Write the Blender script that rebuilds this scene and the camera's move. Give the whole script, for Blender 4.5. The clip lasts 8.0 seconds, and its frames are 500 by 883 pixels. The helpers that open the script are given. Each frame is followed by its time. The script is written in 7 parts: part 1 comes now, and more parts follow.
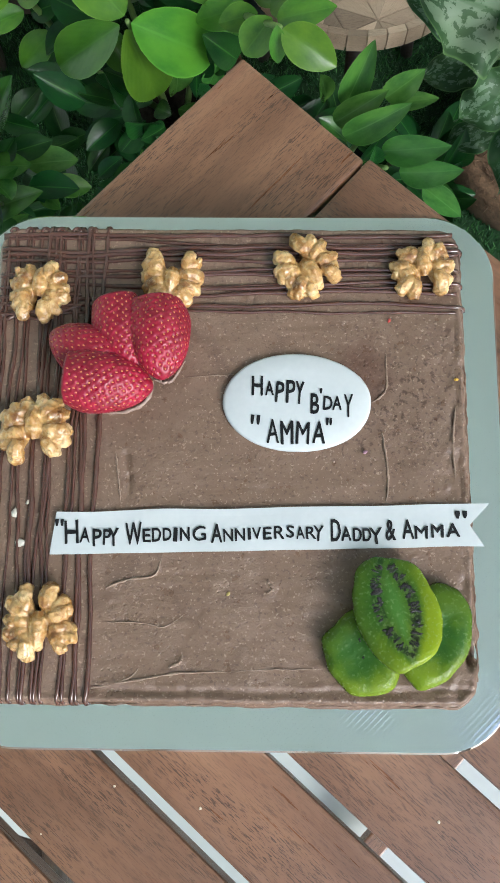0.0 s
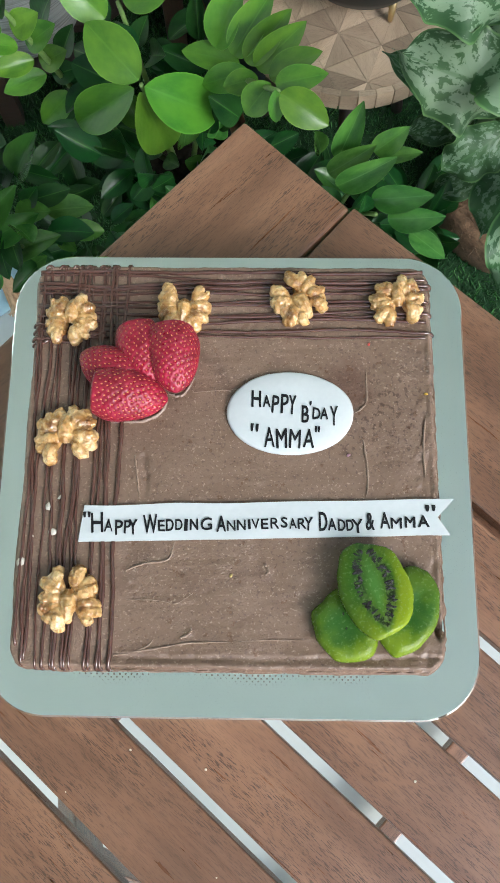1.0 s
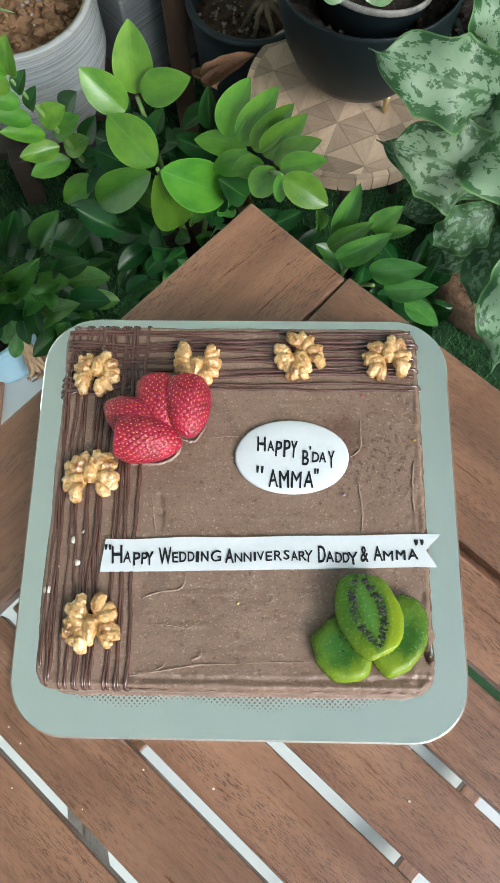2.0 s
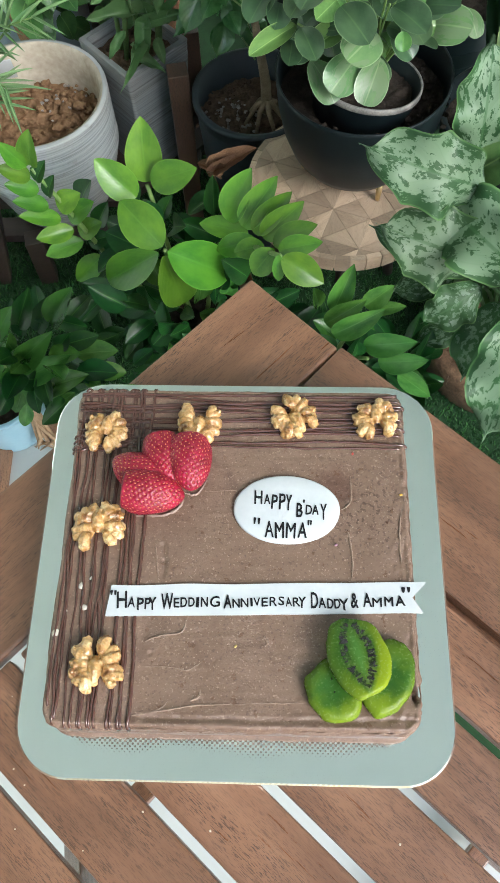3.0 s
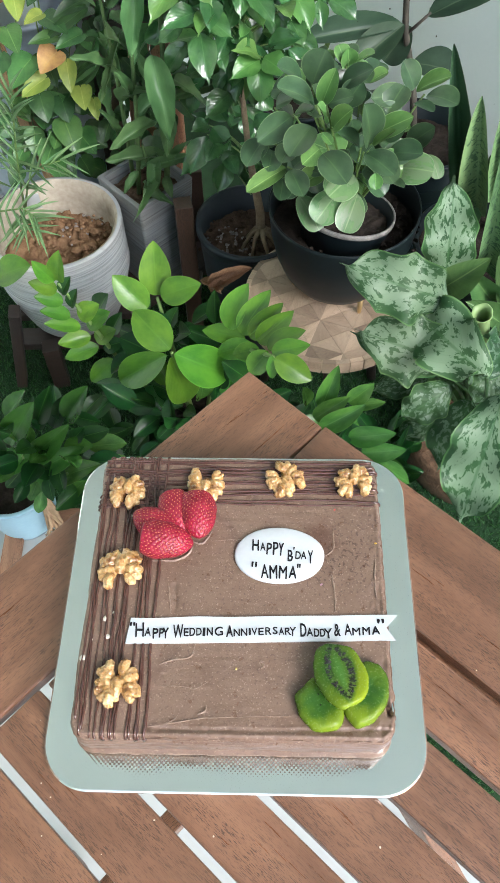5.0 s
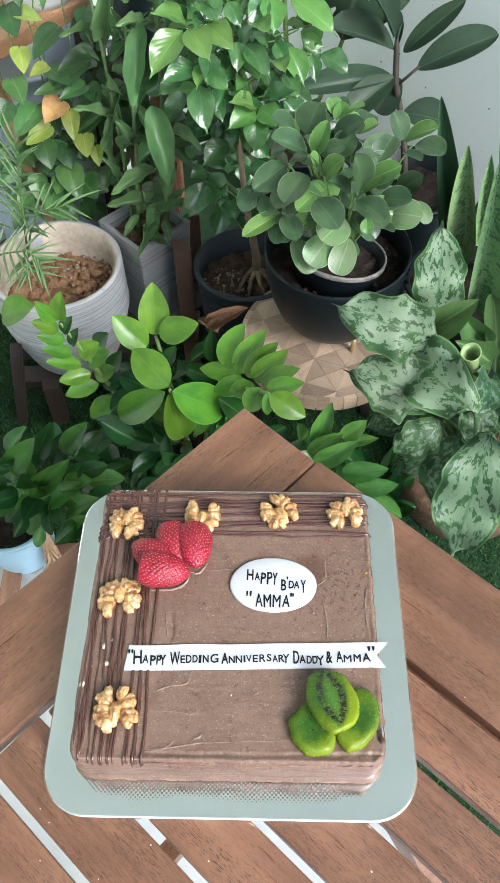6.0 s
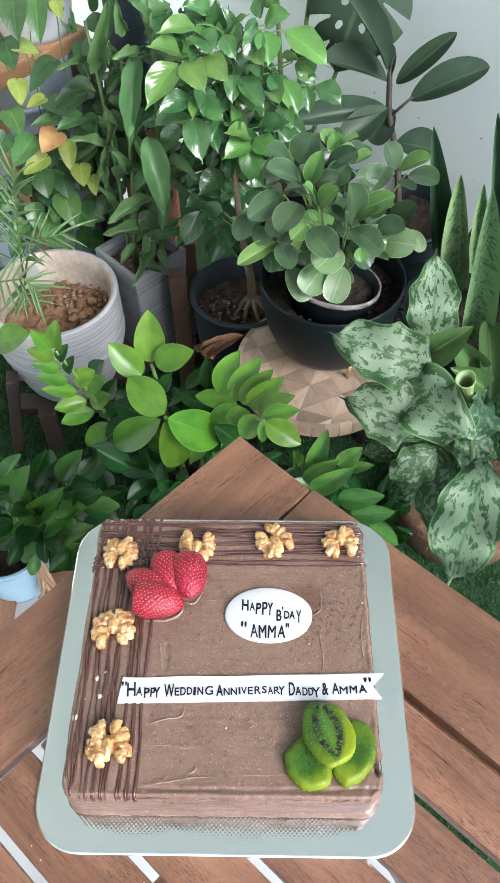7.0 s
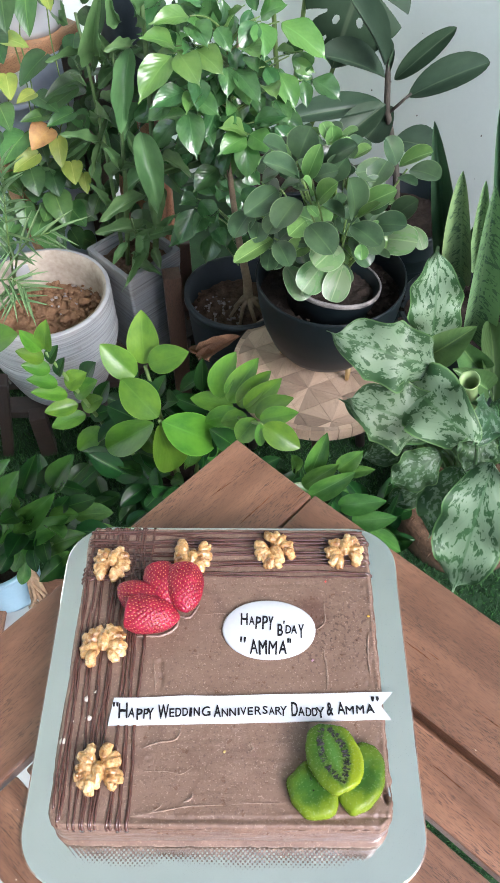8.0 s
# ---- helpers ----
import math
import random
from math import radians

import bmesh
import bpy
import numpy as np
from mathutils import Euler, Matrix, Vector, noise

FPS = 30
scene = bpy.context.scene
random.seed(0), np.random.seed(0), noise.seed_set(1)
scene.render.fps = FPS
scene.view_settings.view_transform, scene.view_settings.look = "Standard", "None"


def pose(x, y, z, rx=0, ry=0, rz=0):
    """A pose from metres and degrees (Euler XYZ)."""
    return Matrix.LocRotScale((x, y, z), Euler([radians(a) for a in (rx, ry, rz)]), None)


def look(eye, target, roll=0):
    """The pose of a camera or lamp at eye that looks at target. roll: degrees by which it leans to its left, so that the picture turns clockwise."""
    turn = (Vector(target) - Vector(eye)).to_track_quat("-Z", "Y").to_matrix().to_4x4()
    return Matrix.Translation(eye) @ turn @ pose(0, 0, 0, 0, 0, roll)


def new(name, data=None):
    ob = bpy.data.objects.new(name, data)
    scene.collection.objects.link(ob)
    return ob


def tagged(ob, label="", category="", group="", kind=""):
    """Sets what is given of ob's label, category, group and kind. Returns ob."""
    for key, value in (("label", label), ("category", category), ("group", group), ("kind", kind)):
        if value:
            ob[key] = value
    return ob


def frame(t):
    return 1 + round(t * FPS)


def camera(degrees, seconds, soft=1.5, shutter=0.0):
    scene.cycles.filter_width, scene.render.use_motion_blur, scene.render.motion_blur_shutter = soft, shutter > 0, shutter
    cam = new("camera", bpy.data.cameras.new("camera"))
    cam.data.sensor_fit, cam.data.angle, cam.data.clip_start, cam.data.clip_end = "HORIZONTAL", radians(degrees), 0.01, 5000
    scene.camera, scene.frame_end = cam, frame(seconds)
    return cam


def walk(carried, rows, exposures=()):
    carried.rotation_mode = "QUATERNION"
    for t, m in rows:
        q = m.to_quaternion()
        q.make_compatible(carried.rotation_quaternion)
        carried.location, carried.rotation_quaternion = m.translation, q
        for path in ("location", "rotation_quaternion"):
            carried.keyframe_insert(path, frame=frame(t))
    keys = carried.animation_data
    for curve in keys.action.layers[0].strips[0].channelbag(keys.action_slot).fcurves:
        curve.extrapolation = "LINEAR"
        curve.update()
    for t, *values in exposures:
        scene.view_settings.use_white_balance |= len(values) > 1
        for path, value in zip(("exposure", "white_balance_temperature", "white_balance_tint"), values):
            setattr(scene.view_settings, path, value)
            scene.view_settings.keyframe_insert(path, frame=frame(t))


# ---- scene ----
cam = camera(35.1, 8.0, 0.5)
PATH = [
    (0, (0.0, -0.022, 1.153), (-0.02, 0.358, -0.811), -4.3),
    (0.5, (0.0, -0.035, 1.186), (-0.015, 0.388, -0.769), -3.2),
    (1, (0.001, -0.056, 1.216), (-0.02, 0.424, -0.726), -3.7),
    (1.5, (0.0, -0.073, 1.242), (-0.027, 0.484, -0.678), -3.9),
    (3, (0.004, -0.117, 1.294), (-0.028, 0.715, -0.525), -2.9),
    (3.5, (0.005, -0.137, 1.313), (-0.025, 0.77, -0.469), -2.5),
    (4, (0.001, -0.166, 1.338), (-0.024, 0.818, -0.403), -2.2),
    (4.5, (0.001, -0.19, 1.36), (-0.017, 0.85, -0.348), -1.8),
    (6, (0.003, -0.228, 1.396), (0.0, 0.937, -0.23), -1.0),
    (6.5, (0.007, -0.228, 1.405), (0.009, 0.969, -0.198), -0.9),
    (7, (0.005, -0.224, 1.397), (0.011, 0.991, -0.192), -0.8),
    (7.5, (0.003, -0.213, 1.381), (0.016, 1.01, -0.202), -0.6),
    (8, (0.002, -0.2, 1.365), (0.021, 1.023, -0.217), -0.5),
]
walk(cam, [(t, look(eye, target, roll)) for t, eye, target, roll in PATH], exposures=[(t, e, w, g) for t, e, w, g in ((0, 0.77, 5780, 5), (1.5, 0.92, 5860, 6), (3.0, 1.05, 5930, 7), (4.5, 1.16, 5930, 10), (6.5, 1.28, 5880, 16), (8.0, 1.30, 5840, 20))])

# ---- world and light ----
SUN_ELEV, SUN_ROT = radians(36), radians(138)
world = bpy.data.worlds.new("sky")
scene.world = world
world.use_nodes = True
wn = world.node_tree.nodes
sky = wn.new("ShaderNodeTexSky")
sky.sky_type = "NISHITA"
sky.sun_disc = False
sky.sun_elevation, sky.sun_rotation = SUN_ELEV, SUN_ROT
sky.dust_density, sky.air_density, sky.ozone_density = 3.0, 1.0, 1.0
world.node_tree.links.new(sky.outputs[0], wn["Background"].inputs[0])
wn["Background"].inputs[1].default_value = 0.15

sun = new("sun", bpy.data.lights.new("sun", "SUN"))
sun.data.energy, sun.data.angle, sun.data.color = 1.5, radians(24), (1.0, 0.98, 0.95)
sun.matrix_basis = look((math.sin(SUN_ROT) * math.cos(SUN_ELEV), math.cos(SUN_ROT) * math.cos(SUN_ELEV), math.sin(SUN_ELEV)), (0, 0, 0))
scene.view_settings.exposure = 0.0


# ---- node helpers ----
class Mat:
    """A node material under construction."""

    def __init__(self, name, rough=0.5, metal=0.0, spec=0.5):
        self.m = bpy.data.materials.new(name)
        self.m.use_nodes = True
        self.n, self.l = self.m.node_tree.nodes, self.m.node_tree.links
        self.b = self.n["Principled BSDF"]
        self.b.inputs["Roughness"].default_value = rough
        self.b.inputs["Metallic"].default_value = metal
        self.b.inputs["Specular IOR Level"].default_value = spec

    def node(self, kind, operation=None):
        nd = self.n.new(kind)
        if operation:
            nd.operation = operation
        return nd

    def put(self, sock, v):
        if isinstance(v, (int, float)):
            sock.default_value = v
        elif isinstance(v, (tuple, list)):
            sock.default_value = (*v, 1.0) if len(v) == 3 and sock.type == "RGBA" else v
        else:
            self.l.new(v, sock)

    def coords(self, kind="Object", scale=(1, 1, 1), turn=(0, 0, 0)):
        tc = self.node("ShaderNodeTexCoord")
        mp = self.node("ShaderNodeMapping")
        mp.inputs["Scale"].default_value = scale
        mp.inputs["Rotation"].default_value = [radians(a) for a in turn]
        self.l.new(tc.outputs[kind], mp.inputs[0])
        return mp.outputs[0]

    def noise(self, vec, scale, detail=4.0, rough=0.55, dist=0.0):
        nd = self.node("ShaderNodeTexNoise")
        for k, v in (("Scale", scale), ("Detail", detail), ("Roughness", rough), ("Distortion", dist)):
            nd.inputs[k].default_value = v
        self.l.new(vec, nd.inputs["Vector"])
        return nd.outputs[0]

    def ramp(self, fac, *stops):
        nd = self.node("ShaderNodeValToRGB")
        e = nd.color_ramp.elements
        while len(e) < len(stops):
            e.new(0.5)
        for el, (pos, col) in zip(e, stops):
            el.position = pos
            el.color = (*col, 1) if isinstance(col, tuple) else (col, col, col, 1)
        self.l.new(fac, nd.inputs[0])
        return nd.outputs[0]

    def mix(self, fac, a, b, how="MIX"):
        nd = self.node("ShaderNodeMix")
        nd.data_type, nd.blend_type = "RGBA", how
        self.put(nd.inputs[0], fac)
        self.put(nd.inputs[6], a)
        self.put(nd.inputs[7], b)
        return nd.outputs[2]

    def math(self, op, a, b=0.0, c=0.0):
        nd = self.node("ShaderNodeMath", operation=op)
        for s, v in zip(nd.inputs, (a, b, c)):
            self.put(s, v)
        return nd.outputs[0]

    def bump(self, height, strength, dist):
        nd = self.node("ShaderNodeBump")
        nd.inputs["Strength"].default_value, nd.inputs["Distance"].default_value = strength, dist
        self.l.new(height, nd.inputs["Height"])
        old = self.b.inputs["Normal"]
        if old.is_linked:
            self.l.new(old.links[0].from_socket, nd.inputs["Normal"])
        self.l.new(nd.outputs[0], old)

    def rand(self):
        return self.node("ShaderNodeObjectInfo").outputs["Random"]

    def color(self, v):
        self.put(self.b.inputs["Base Color"], v)
        return self

    def rough(self, v):
        self.put(self.b.inputs["Roughness"], v)
        return self


def speckled(name, dark, light, scale, rough=0.6, bump=0.3, dist=0.001, fine=8.0, metal=0.0, spec=0.5):
    """Two scales of mottling with a fine relief."""
    k = Mat(name, rough, metal, spec)
    v = k.coords()
    big, small = k.noise(v, scale), k.noise(v, scale * fine, 6)
    c = k.ramp(big, (0.3, dark), (0.7, light))
    k.color(k.mix(0.35, c, k.ramp(small, (0.3, dark), (0.7, light))))
    k.bump(k.mix(0.5, big, small), bump, dist)
    return k.m


def wood(name, dark, mid, light, rough=0.45, spread=0.35, pore=0.75):
    """Grain along the local x axis."""
    k = Mat(name, rough, 0.0, 0.8)
    shift = k.node("ShaderNodeVectorMath", operation="ADD")
    k.l.new(k.coords("Object"), shift.inputs[0])
    r3 = k.node("ShaderNodeCombineXYZ")
    r = k.rand()
    for i, f in enumerate((7.3, 3.1, 5.7)):
        k.l.new(k.math("MULTIPLY", r, f), r3.inputs[i])
    k.l.new(r3.outputs[0], shift.inputs[1])

    def scaled(s):
        mp = k.node("ShaderNodeMapping")
        mp.inputs["Scale"].default_value = s
        k.l.new(shift.outputs[0], mp.inputs[0])
        return mp.outputs[0]
    fibre = k.noise(scaled((14, 260, 260)), 1.0, 5, 0.6)
    pores = k.noise(scaled((150, 1500, 1500)), 1.0, 3, 0.7)
    bands = k.noise(scaled((3, 34, 34)), 1.0, 3, 0.5, 1.2)
    stain = k.noise(scaled((11, 17, 17)), 1.0, 3)
    c = k.ramp(bands, (0.2, dark), (0.5, mid), (0.85, light))
    c = k.mix(k.ramp(fibre, (0.35, 0.0), (0.75, 0.4)), c, light)
    c = k.mix(k.ramp(stain, (0.45, 0.0), (0.75, 0.6)), c, dark)
    patch = k.ramp(k.noise(scaled((9, 40, 40)), 1.0, 2), (0.38, 0.35), (0.60, 1.0))
    c = k.mix(k.math("MULTIPLY", k.ramp(pores, (0.52, 0.0), (0.59, pore)), patch), c, tuple(0.3 * a for a in dark))
    tone = k.math("ADD", k.math("MULTIPLY", r, spread), 1.0 - spread / 2)
    hs = k.node("ShaderNodeHueSaturation")
    k.l.new(tone, hs.inputs["Value"])
    k.l.new(c, hs.inputs["Color"])
    k.color(hs.outputs[0])
    k.rough(k.ramp(fibre, (0.3, rough - 0.08), (0.8, rough + 0.15)))
    k.bump(fibre, 0.25, 0.0006)
    k.bump(pores, 0.45, 0.0004)
    return k.m


def leaf_mat(name, dark, light, rough=0.35, rib=None, edge=None, blotch=None, gloss=0.5, veins=0.4, thin=0.12, bscale=3.0, stretch=(1.6, 1.1, 1.0), level=0.445, sat=0.9, sweep_by=0.45, torn=1.1):
    """Leaf surface on the leaf's own coordinates: u across, v along."""
    k = Mat(name, rough, 0.0, gloss)
    uv = k.node("ShaderNodeTexCoord").outputs["UV"]
    sep = k.node("ShaderNodeSeparateXYZ")
    k.l.new(uv, sep.inputs[0])
    across = k.math("ABSOLUTE", k.math("SUBTRACT", sep.outputs[0], 0.5))
    obj = k.coords("Object", (1, 1, 1))
    r = k.rand()
    off = k.node("ShaderNodeVectorMath", operation="ADD")
    k.l.new(obj, off.inputs[0])
    comb = k.node("ShaderNodeCombineXYZ")
    k.l.new(k.math("MULTIPLY", r, 37.0), comb.inputs[0])
    k.l.new(k.math("MULTIPLY", r, 11.0), comb.inputs[2])
    k.l.new(comb.outputs[0], off.inputs[1])
    big = k.noise(off.outputs[0], 2.2, 3)
    fine = k.noise(off.outputs[0], 22, 5)
    c = k.mix(k.ramp(big, (0.3, 0.0), (0.72, 1.0)), dark, light)
    c = k.mix(k.ramp(fine, (0.45, 0.0), (0.8, 0.25)), c, light)
    if blotch:
        # flecks run outward and forward along the side veins
        sweep = k.node("ShaderNodeCombineXYZ")
        k.l.new(k.math("MULTIPLY", sep.outputs[0], stretch[0]), sweep.inputs[0])
        k.l.new(k.math("MULTIPLY", k.math("SUBTRACT", sep.outputs[1], k.math("MULTIPLY", across, sweep_by)), stretch[1]), sweep.inputs[1])
        k.l.new(k.math("MULTIPLY", r, 61.0), sweep.inputs[2])
        patch = k.noise(sweep.outputs[0], bscale, 5, 0.66, torn)
        patch = k.math("SUBTRACT", patch, k.ramp(across, (0.0, 0.05), (0.10, 0.0)))
        # pale centre fields that break up toward the green margin
        field = k.math("SUBTRACT", patch, k.math("MULTIPLY", k.math("POWER", k.math("MULTIPLY", across, 2.0), 6.0), 0.22))
        c = k.mix(k.ramp(field, (level, 0.0), (level + 0.03, 1.0)), c, blotch)
    wave = k.math("SINE", k.math("MULTIPLY", k.math("SUBTRACT", sep.outputs[1], k.math("MULTIPLY", across, 0.55)), 75.0))
    vein = k.ramp(wave, (0.8, 0.0), (1.0, 1.0))
    ribm = k.ramp(across, (0.012, 1.0), (0.03, 0.0))
    c = k.mix(k.math("MULTIPLY", vein, 0.18 * veins), c, rib or light)
    c = k.mix(k.math("MULTIPLY", ribm, 0.6), c, rib or light)
    if edge:
        c = k.mix(k.math("MULTIPLY", k.ramp(across, (0.468, 0.0), (0.488, 1.0)), 0.45), c, edge)
    hs = k.node("ShaderNodeHueSaturation")
    hs.inputs["Saturation"].default_value = sat
    k.l.new(k.math("ADD", k.math("MULTIPLY", r, 0.36), 0.82), hs.inputs["Value"])
    k.l.new(k.math("ADD", k.math("MULTIPLY", k.math("FRACT", k.math("MULTIPLY", r, 7.7)), 0.03), 0.485), hs.inputs["Hue"])
    k.l.new(c, hs.inputs["Color"])
    k.color(hs.outputs[0])
    k.bump(k.math("ADD", wave, k.math("MULTIPLY", ribm, -2.0)), 0.25 * veins, 0.0012)
    k.bump(fine, 0.08, 0.001)
    tr = k.node("ShaderNodeBsdfTranslucent")
    k.l.new(hs.outputs[0], tr.inputs[0])
    mx = k.node("ShaderNodeMixShader")
    mx.inputs[0].default_value = thin
    k.l.new(k.b.outputs[0], mx.inputs[1])
    k.l.new(tr.outputs[0], mx.inputs[2])
    k.l.new(mx.outputs[0], k.n["Material Output"].inputs[0])
    return k.m


# ---- mesh helpers ----
def thing(name, at, label, category, group="", kind=""):
    e = new(name)
    e.empty_display_size = 0.02
    e.matrix_basis = at if isinstance(at, Matrix) else Matrix.Translation(at)
    return tagged(e, label, category, group, kind)


def finish(bm, smooth=True):
    me = bpy.data.meshes.new("mesh")
    bmesh.ops.recalc_face_normals(bm, faces=bm.faces)
    bm.to_mesh(me)
    bm.free()
    if smooth:
        me.shade_smooth()
    return me


def hang(name, me, material, parent, label="", at=None, kind=""):
    """One mesh object under a thing or a part, at its own pose in the world."""
    ob = new(name, me)
    if material and not me.materials:
        me.materials.append(material)
    ob.parent = parent
    ob.matrix_parent_inverse = parent.matrix_basis.inverted()
    ob.matrix_basis = at or Matrix()
    return tagged(ob, label, kind=kind)


def part(name, bm, material, parent, label="", at=None, smooth=True, kind=""):
    return hang(name, finish(bm, smooth), material, parent, label, at, kind)


def single(name, bm, material, label, category, at=None, group="", kind="", smooth=True):
    ob = new(name, finish(bm, smooth))
    ob.data.materials.append(material)
    ob.matrix_basis = at or Matrix()
    return tagged(ob, label, category, group, kind)


def block(sx, sy, sz, bevel=0.002, at=None, bm=None, seg=2):
    """A bevelled box round the origin."""
    own = bmesh.new()
    bmesh.ops.create_cube(own, size=1, matrix=Matrix.Diagonal((sx, sy, sz, 1)))
    if bevel:
        bmesh.ops.bevel(own, geom=own.edges[:], offset=bevel, segments=seg, affect="EDGES", profile=0.6)
    if at:
        own.transform(at)
    if bm is None:
        return own
    me = bpy.data.meshes.new("t")
    own.to_mesh(me)
    own.free()
    bm.from_mesh(me)
    bpy.data.meshes.remove(me)
    return bm


def lathe(profile, seg=48, wobble=0.0, ribs=0.0, bm=None, at=None, closed=True):
    """Turns (radius, height) pairs round z."""
    bm = bm or bmesh.new()
    at = at or Matrix()
    rings = []
    for r, z in profile:
        ring = []
        for i in range(seg):
            a = 2 * math.pi * i / seg
            k = 1 + wobble * noise.noise((math.cos(a) * 1.5, math.sin(a) * 1.5, z * 30))
            k += ribs * noise.noise((math.cos(a) * 2, math.sin(a) * 2, z * 260))
            ring.append(bm.verts.new(at @ Vector((r * k * math.cos(a), r * k * math.sin(a), z))))
        rings.append(ring)
    for a, b in zip(rings, rings[1:]):
        for i in range(seg):
            j = (i + 1) % seg
            bm.faces.new((a[i], a[j], b[j], b[i]))
    for ring in (rings[0], rings[-1]) if closed else ():
        bm.faces.new(ring)
    return bm


def tube(bm, pts, radii, seg=7, flat=1.0):
    """A round rod along points; radii is one number or one for each point."""
    pts = [Vector(p) for p in pts]
    if isinstance(radii, (int, float)):
        radii = [radii] * len(pts)
    side = Vector((0.31, 0.77, 0.55))
    rings = []
    for i, p in enumerate(pts):
        d = (pts[min(i + 1, len(pts) - 1)] - pts[max(i - 1, 0)]).normalized()
        side = (side - d * side.dot(d)).normalized()
        up = d.cross(side)
        rings.append([bm.verts.new(p + (side * math.cos(a) + up * math.sin(a) * flat) * radii[i])
                      for a in (2 * math.pi * j / seg for j in range(seg))])
    for a, b in zip(rings, rings[1:]):
        for i in range(seg):
            j = (i + 1) % seg
            bm.faces.new((a[i], a[j], b[j], b[i]))
    bm.faces.new(rings[0])
    bm.faces.new(rings[-1])
    return bm


def arc(a, b, sag=0.0, n=8, lift=(0, 0, 1)):
    a, b, lift = Vector(a), Vector(b), Vector(lift)
    return [a.lerp(b, i / n) + lift * sag * math.sin(math.pi * i / n) for i in range(n + 1)]


def blob(bm, at, r, squash=(1, 1, 1), rough=0.15, sub=2, seed=0):
    own = bmesh.new()
    bmesh.ops.create_icosphere(own, subdivisions=sub, radius=1)
    for v in own.verts:
        v.co *= 1 + rough * noise.noise(v.co * 1.7 + Vector((seed * 3.3, seed * 1.7, 0)))
        v.co = Vector((v.co.x * squash[0], v.co.y * squash[1], v.co.z * squash[2])) * r + Vector(at)
    me = bpy.data.meshes.new("t")
    own.to_mesh(me)
    own.free()
    bm.from_mesh(me)
    bpy.data.meshes.remove(me)


def leaf_mesh(a, b, fold=0.12, arch=0.08, wave=0.0, seed=0, nl=14, nw=8, twist=0.0, stalk=0.04, lobe=0.0, drip=0.0, skew=1.15, wide=1.0, blunt=0.95):
    """A leaf blade: base at 0, tip at y = 1, one wide. a, b shape the outline; fold lifts the margins."""
    rnd = random.Random(seed)
    ph = rnd.random() * 9
    peak = max((s / 40) ** a * (1 - s / 40) ** b for s in range(1, 40))
    bm = bmesh.new()
    uv = bm.loops.layers.uv.new("UVMap")
    grid = []
    for i in range(nl + 1):
        s = i / nl
        s = 0.5 - 0.5 * math.cos(math.pi * s)
        half = 0.5 * (max(s, 1e-4) ** a * max(1 - s, 1e-4) ** b) / peak
        if drip:                                    # broad blade drawn out into a narrow tip
            body = math.sin(math.pi * min(1.0, s / (1 - drip)) ** skew)
            half = 0.5 * max(max(0.0, body) ** (blunt - 0.5 * s * (blunt > 0.8)), 0.9 * (1 - s) if s > 0.8 else 0.0)
        half = max(half * wide, 0.012)
        row = []
        for j in range(nw + 1):
            u = 2 * j / nw - 1
            x = u * half * (1 + lobe * math.sin(s * 22 + ph + u))
            y = stalk + s * (1 - stalk) - (0.10 * abs(u) * (1 - s) if a < 0.45 and b > 0.7 else 0)
            z = fold * abs(u) ** 1.4 * half * 1.6 + arch * math.sin(math.pi * s)
            z += wave * abs(u) ** 2 * math.sin(s * 17 + ph + (1.9 if u > 0 else 0))
            z += twist * u * half * (s - 0.5) + 0.012 * noise.noise((x * 4, y * 4, ph))
            row.append(bm.verts.new((x, y, z)))
        grid.append(row)
    for i in range(nl):
        for j in range(nw):
            f = bm.faces.new((grid[i][j], grid[i][j + 1], grid[i + 1][j + 1], grid[i + 1][j]))
            for lp, (ii, jj) in zip(f.loops, ((i, j), (i, j + 1), (i + 1, j + 1), (i + 1, j))):
                lp[uv].uv = (jj / nw, ii / nl)
    me = bpy.data.meshes.new("leaf")
    bm.to_mesh(me)
    bm.free()
    me.shade_smooth()
    return me


class LeafKind:
    """Some blade shapes and one surface."""

    def __init__(self, material, **shape):
        self.meshes = []
        for i in range(4):
            me = leaf_mesh(seed=i + 1, **shape)
            me.materials.append(material)
            self.meshes.append(me)


FACING = Vector((0.05, -0.55, 0.83))
leaf_rng = random.Random(11)


def leaf(plant, base, tip, width, kind, facing=None, loose=0.18, name="leaf"):
    """A blade from base to tip, its face turned toward the open sky."""
    b, t = Vector(base), Vector(tip)
    y = t - b
    length = y.length
    y.normalize()
    n = Vector(facing or FACING) + Vector([leaf_rng.uniform(-loose, loose) for _ in range(3)])
    n = n - y * n.dot(y)
    n.normalize()
    x = y.cross(n)
    m = Matrix.Identity(4)
    z = (length + width) / 2
    for i in range(3):
        m[i][0], m[i][1], m[i][2], m[i][3] = x[i] * width, y[i] * length, n[i] * z, b[i]
    return hang(name, leaf_rng.choice(kind.meshes), None, plant, at=m)

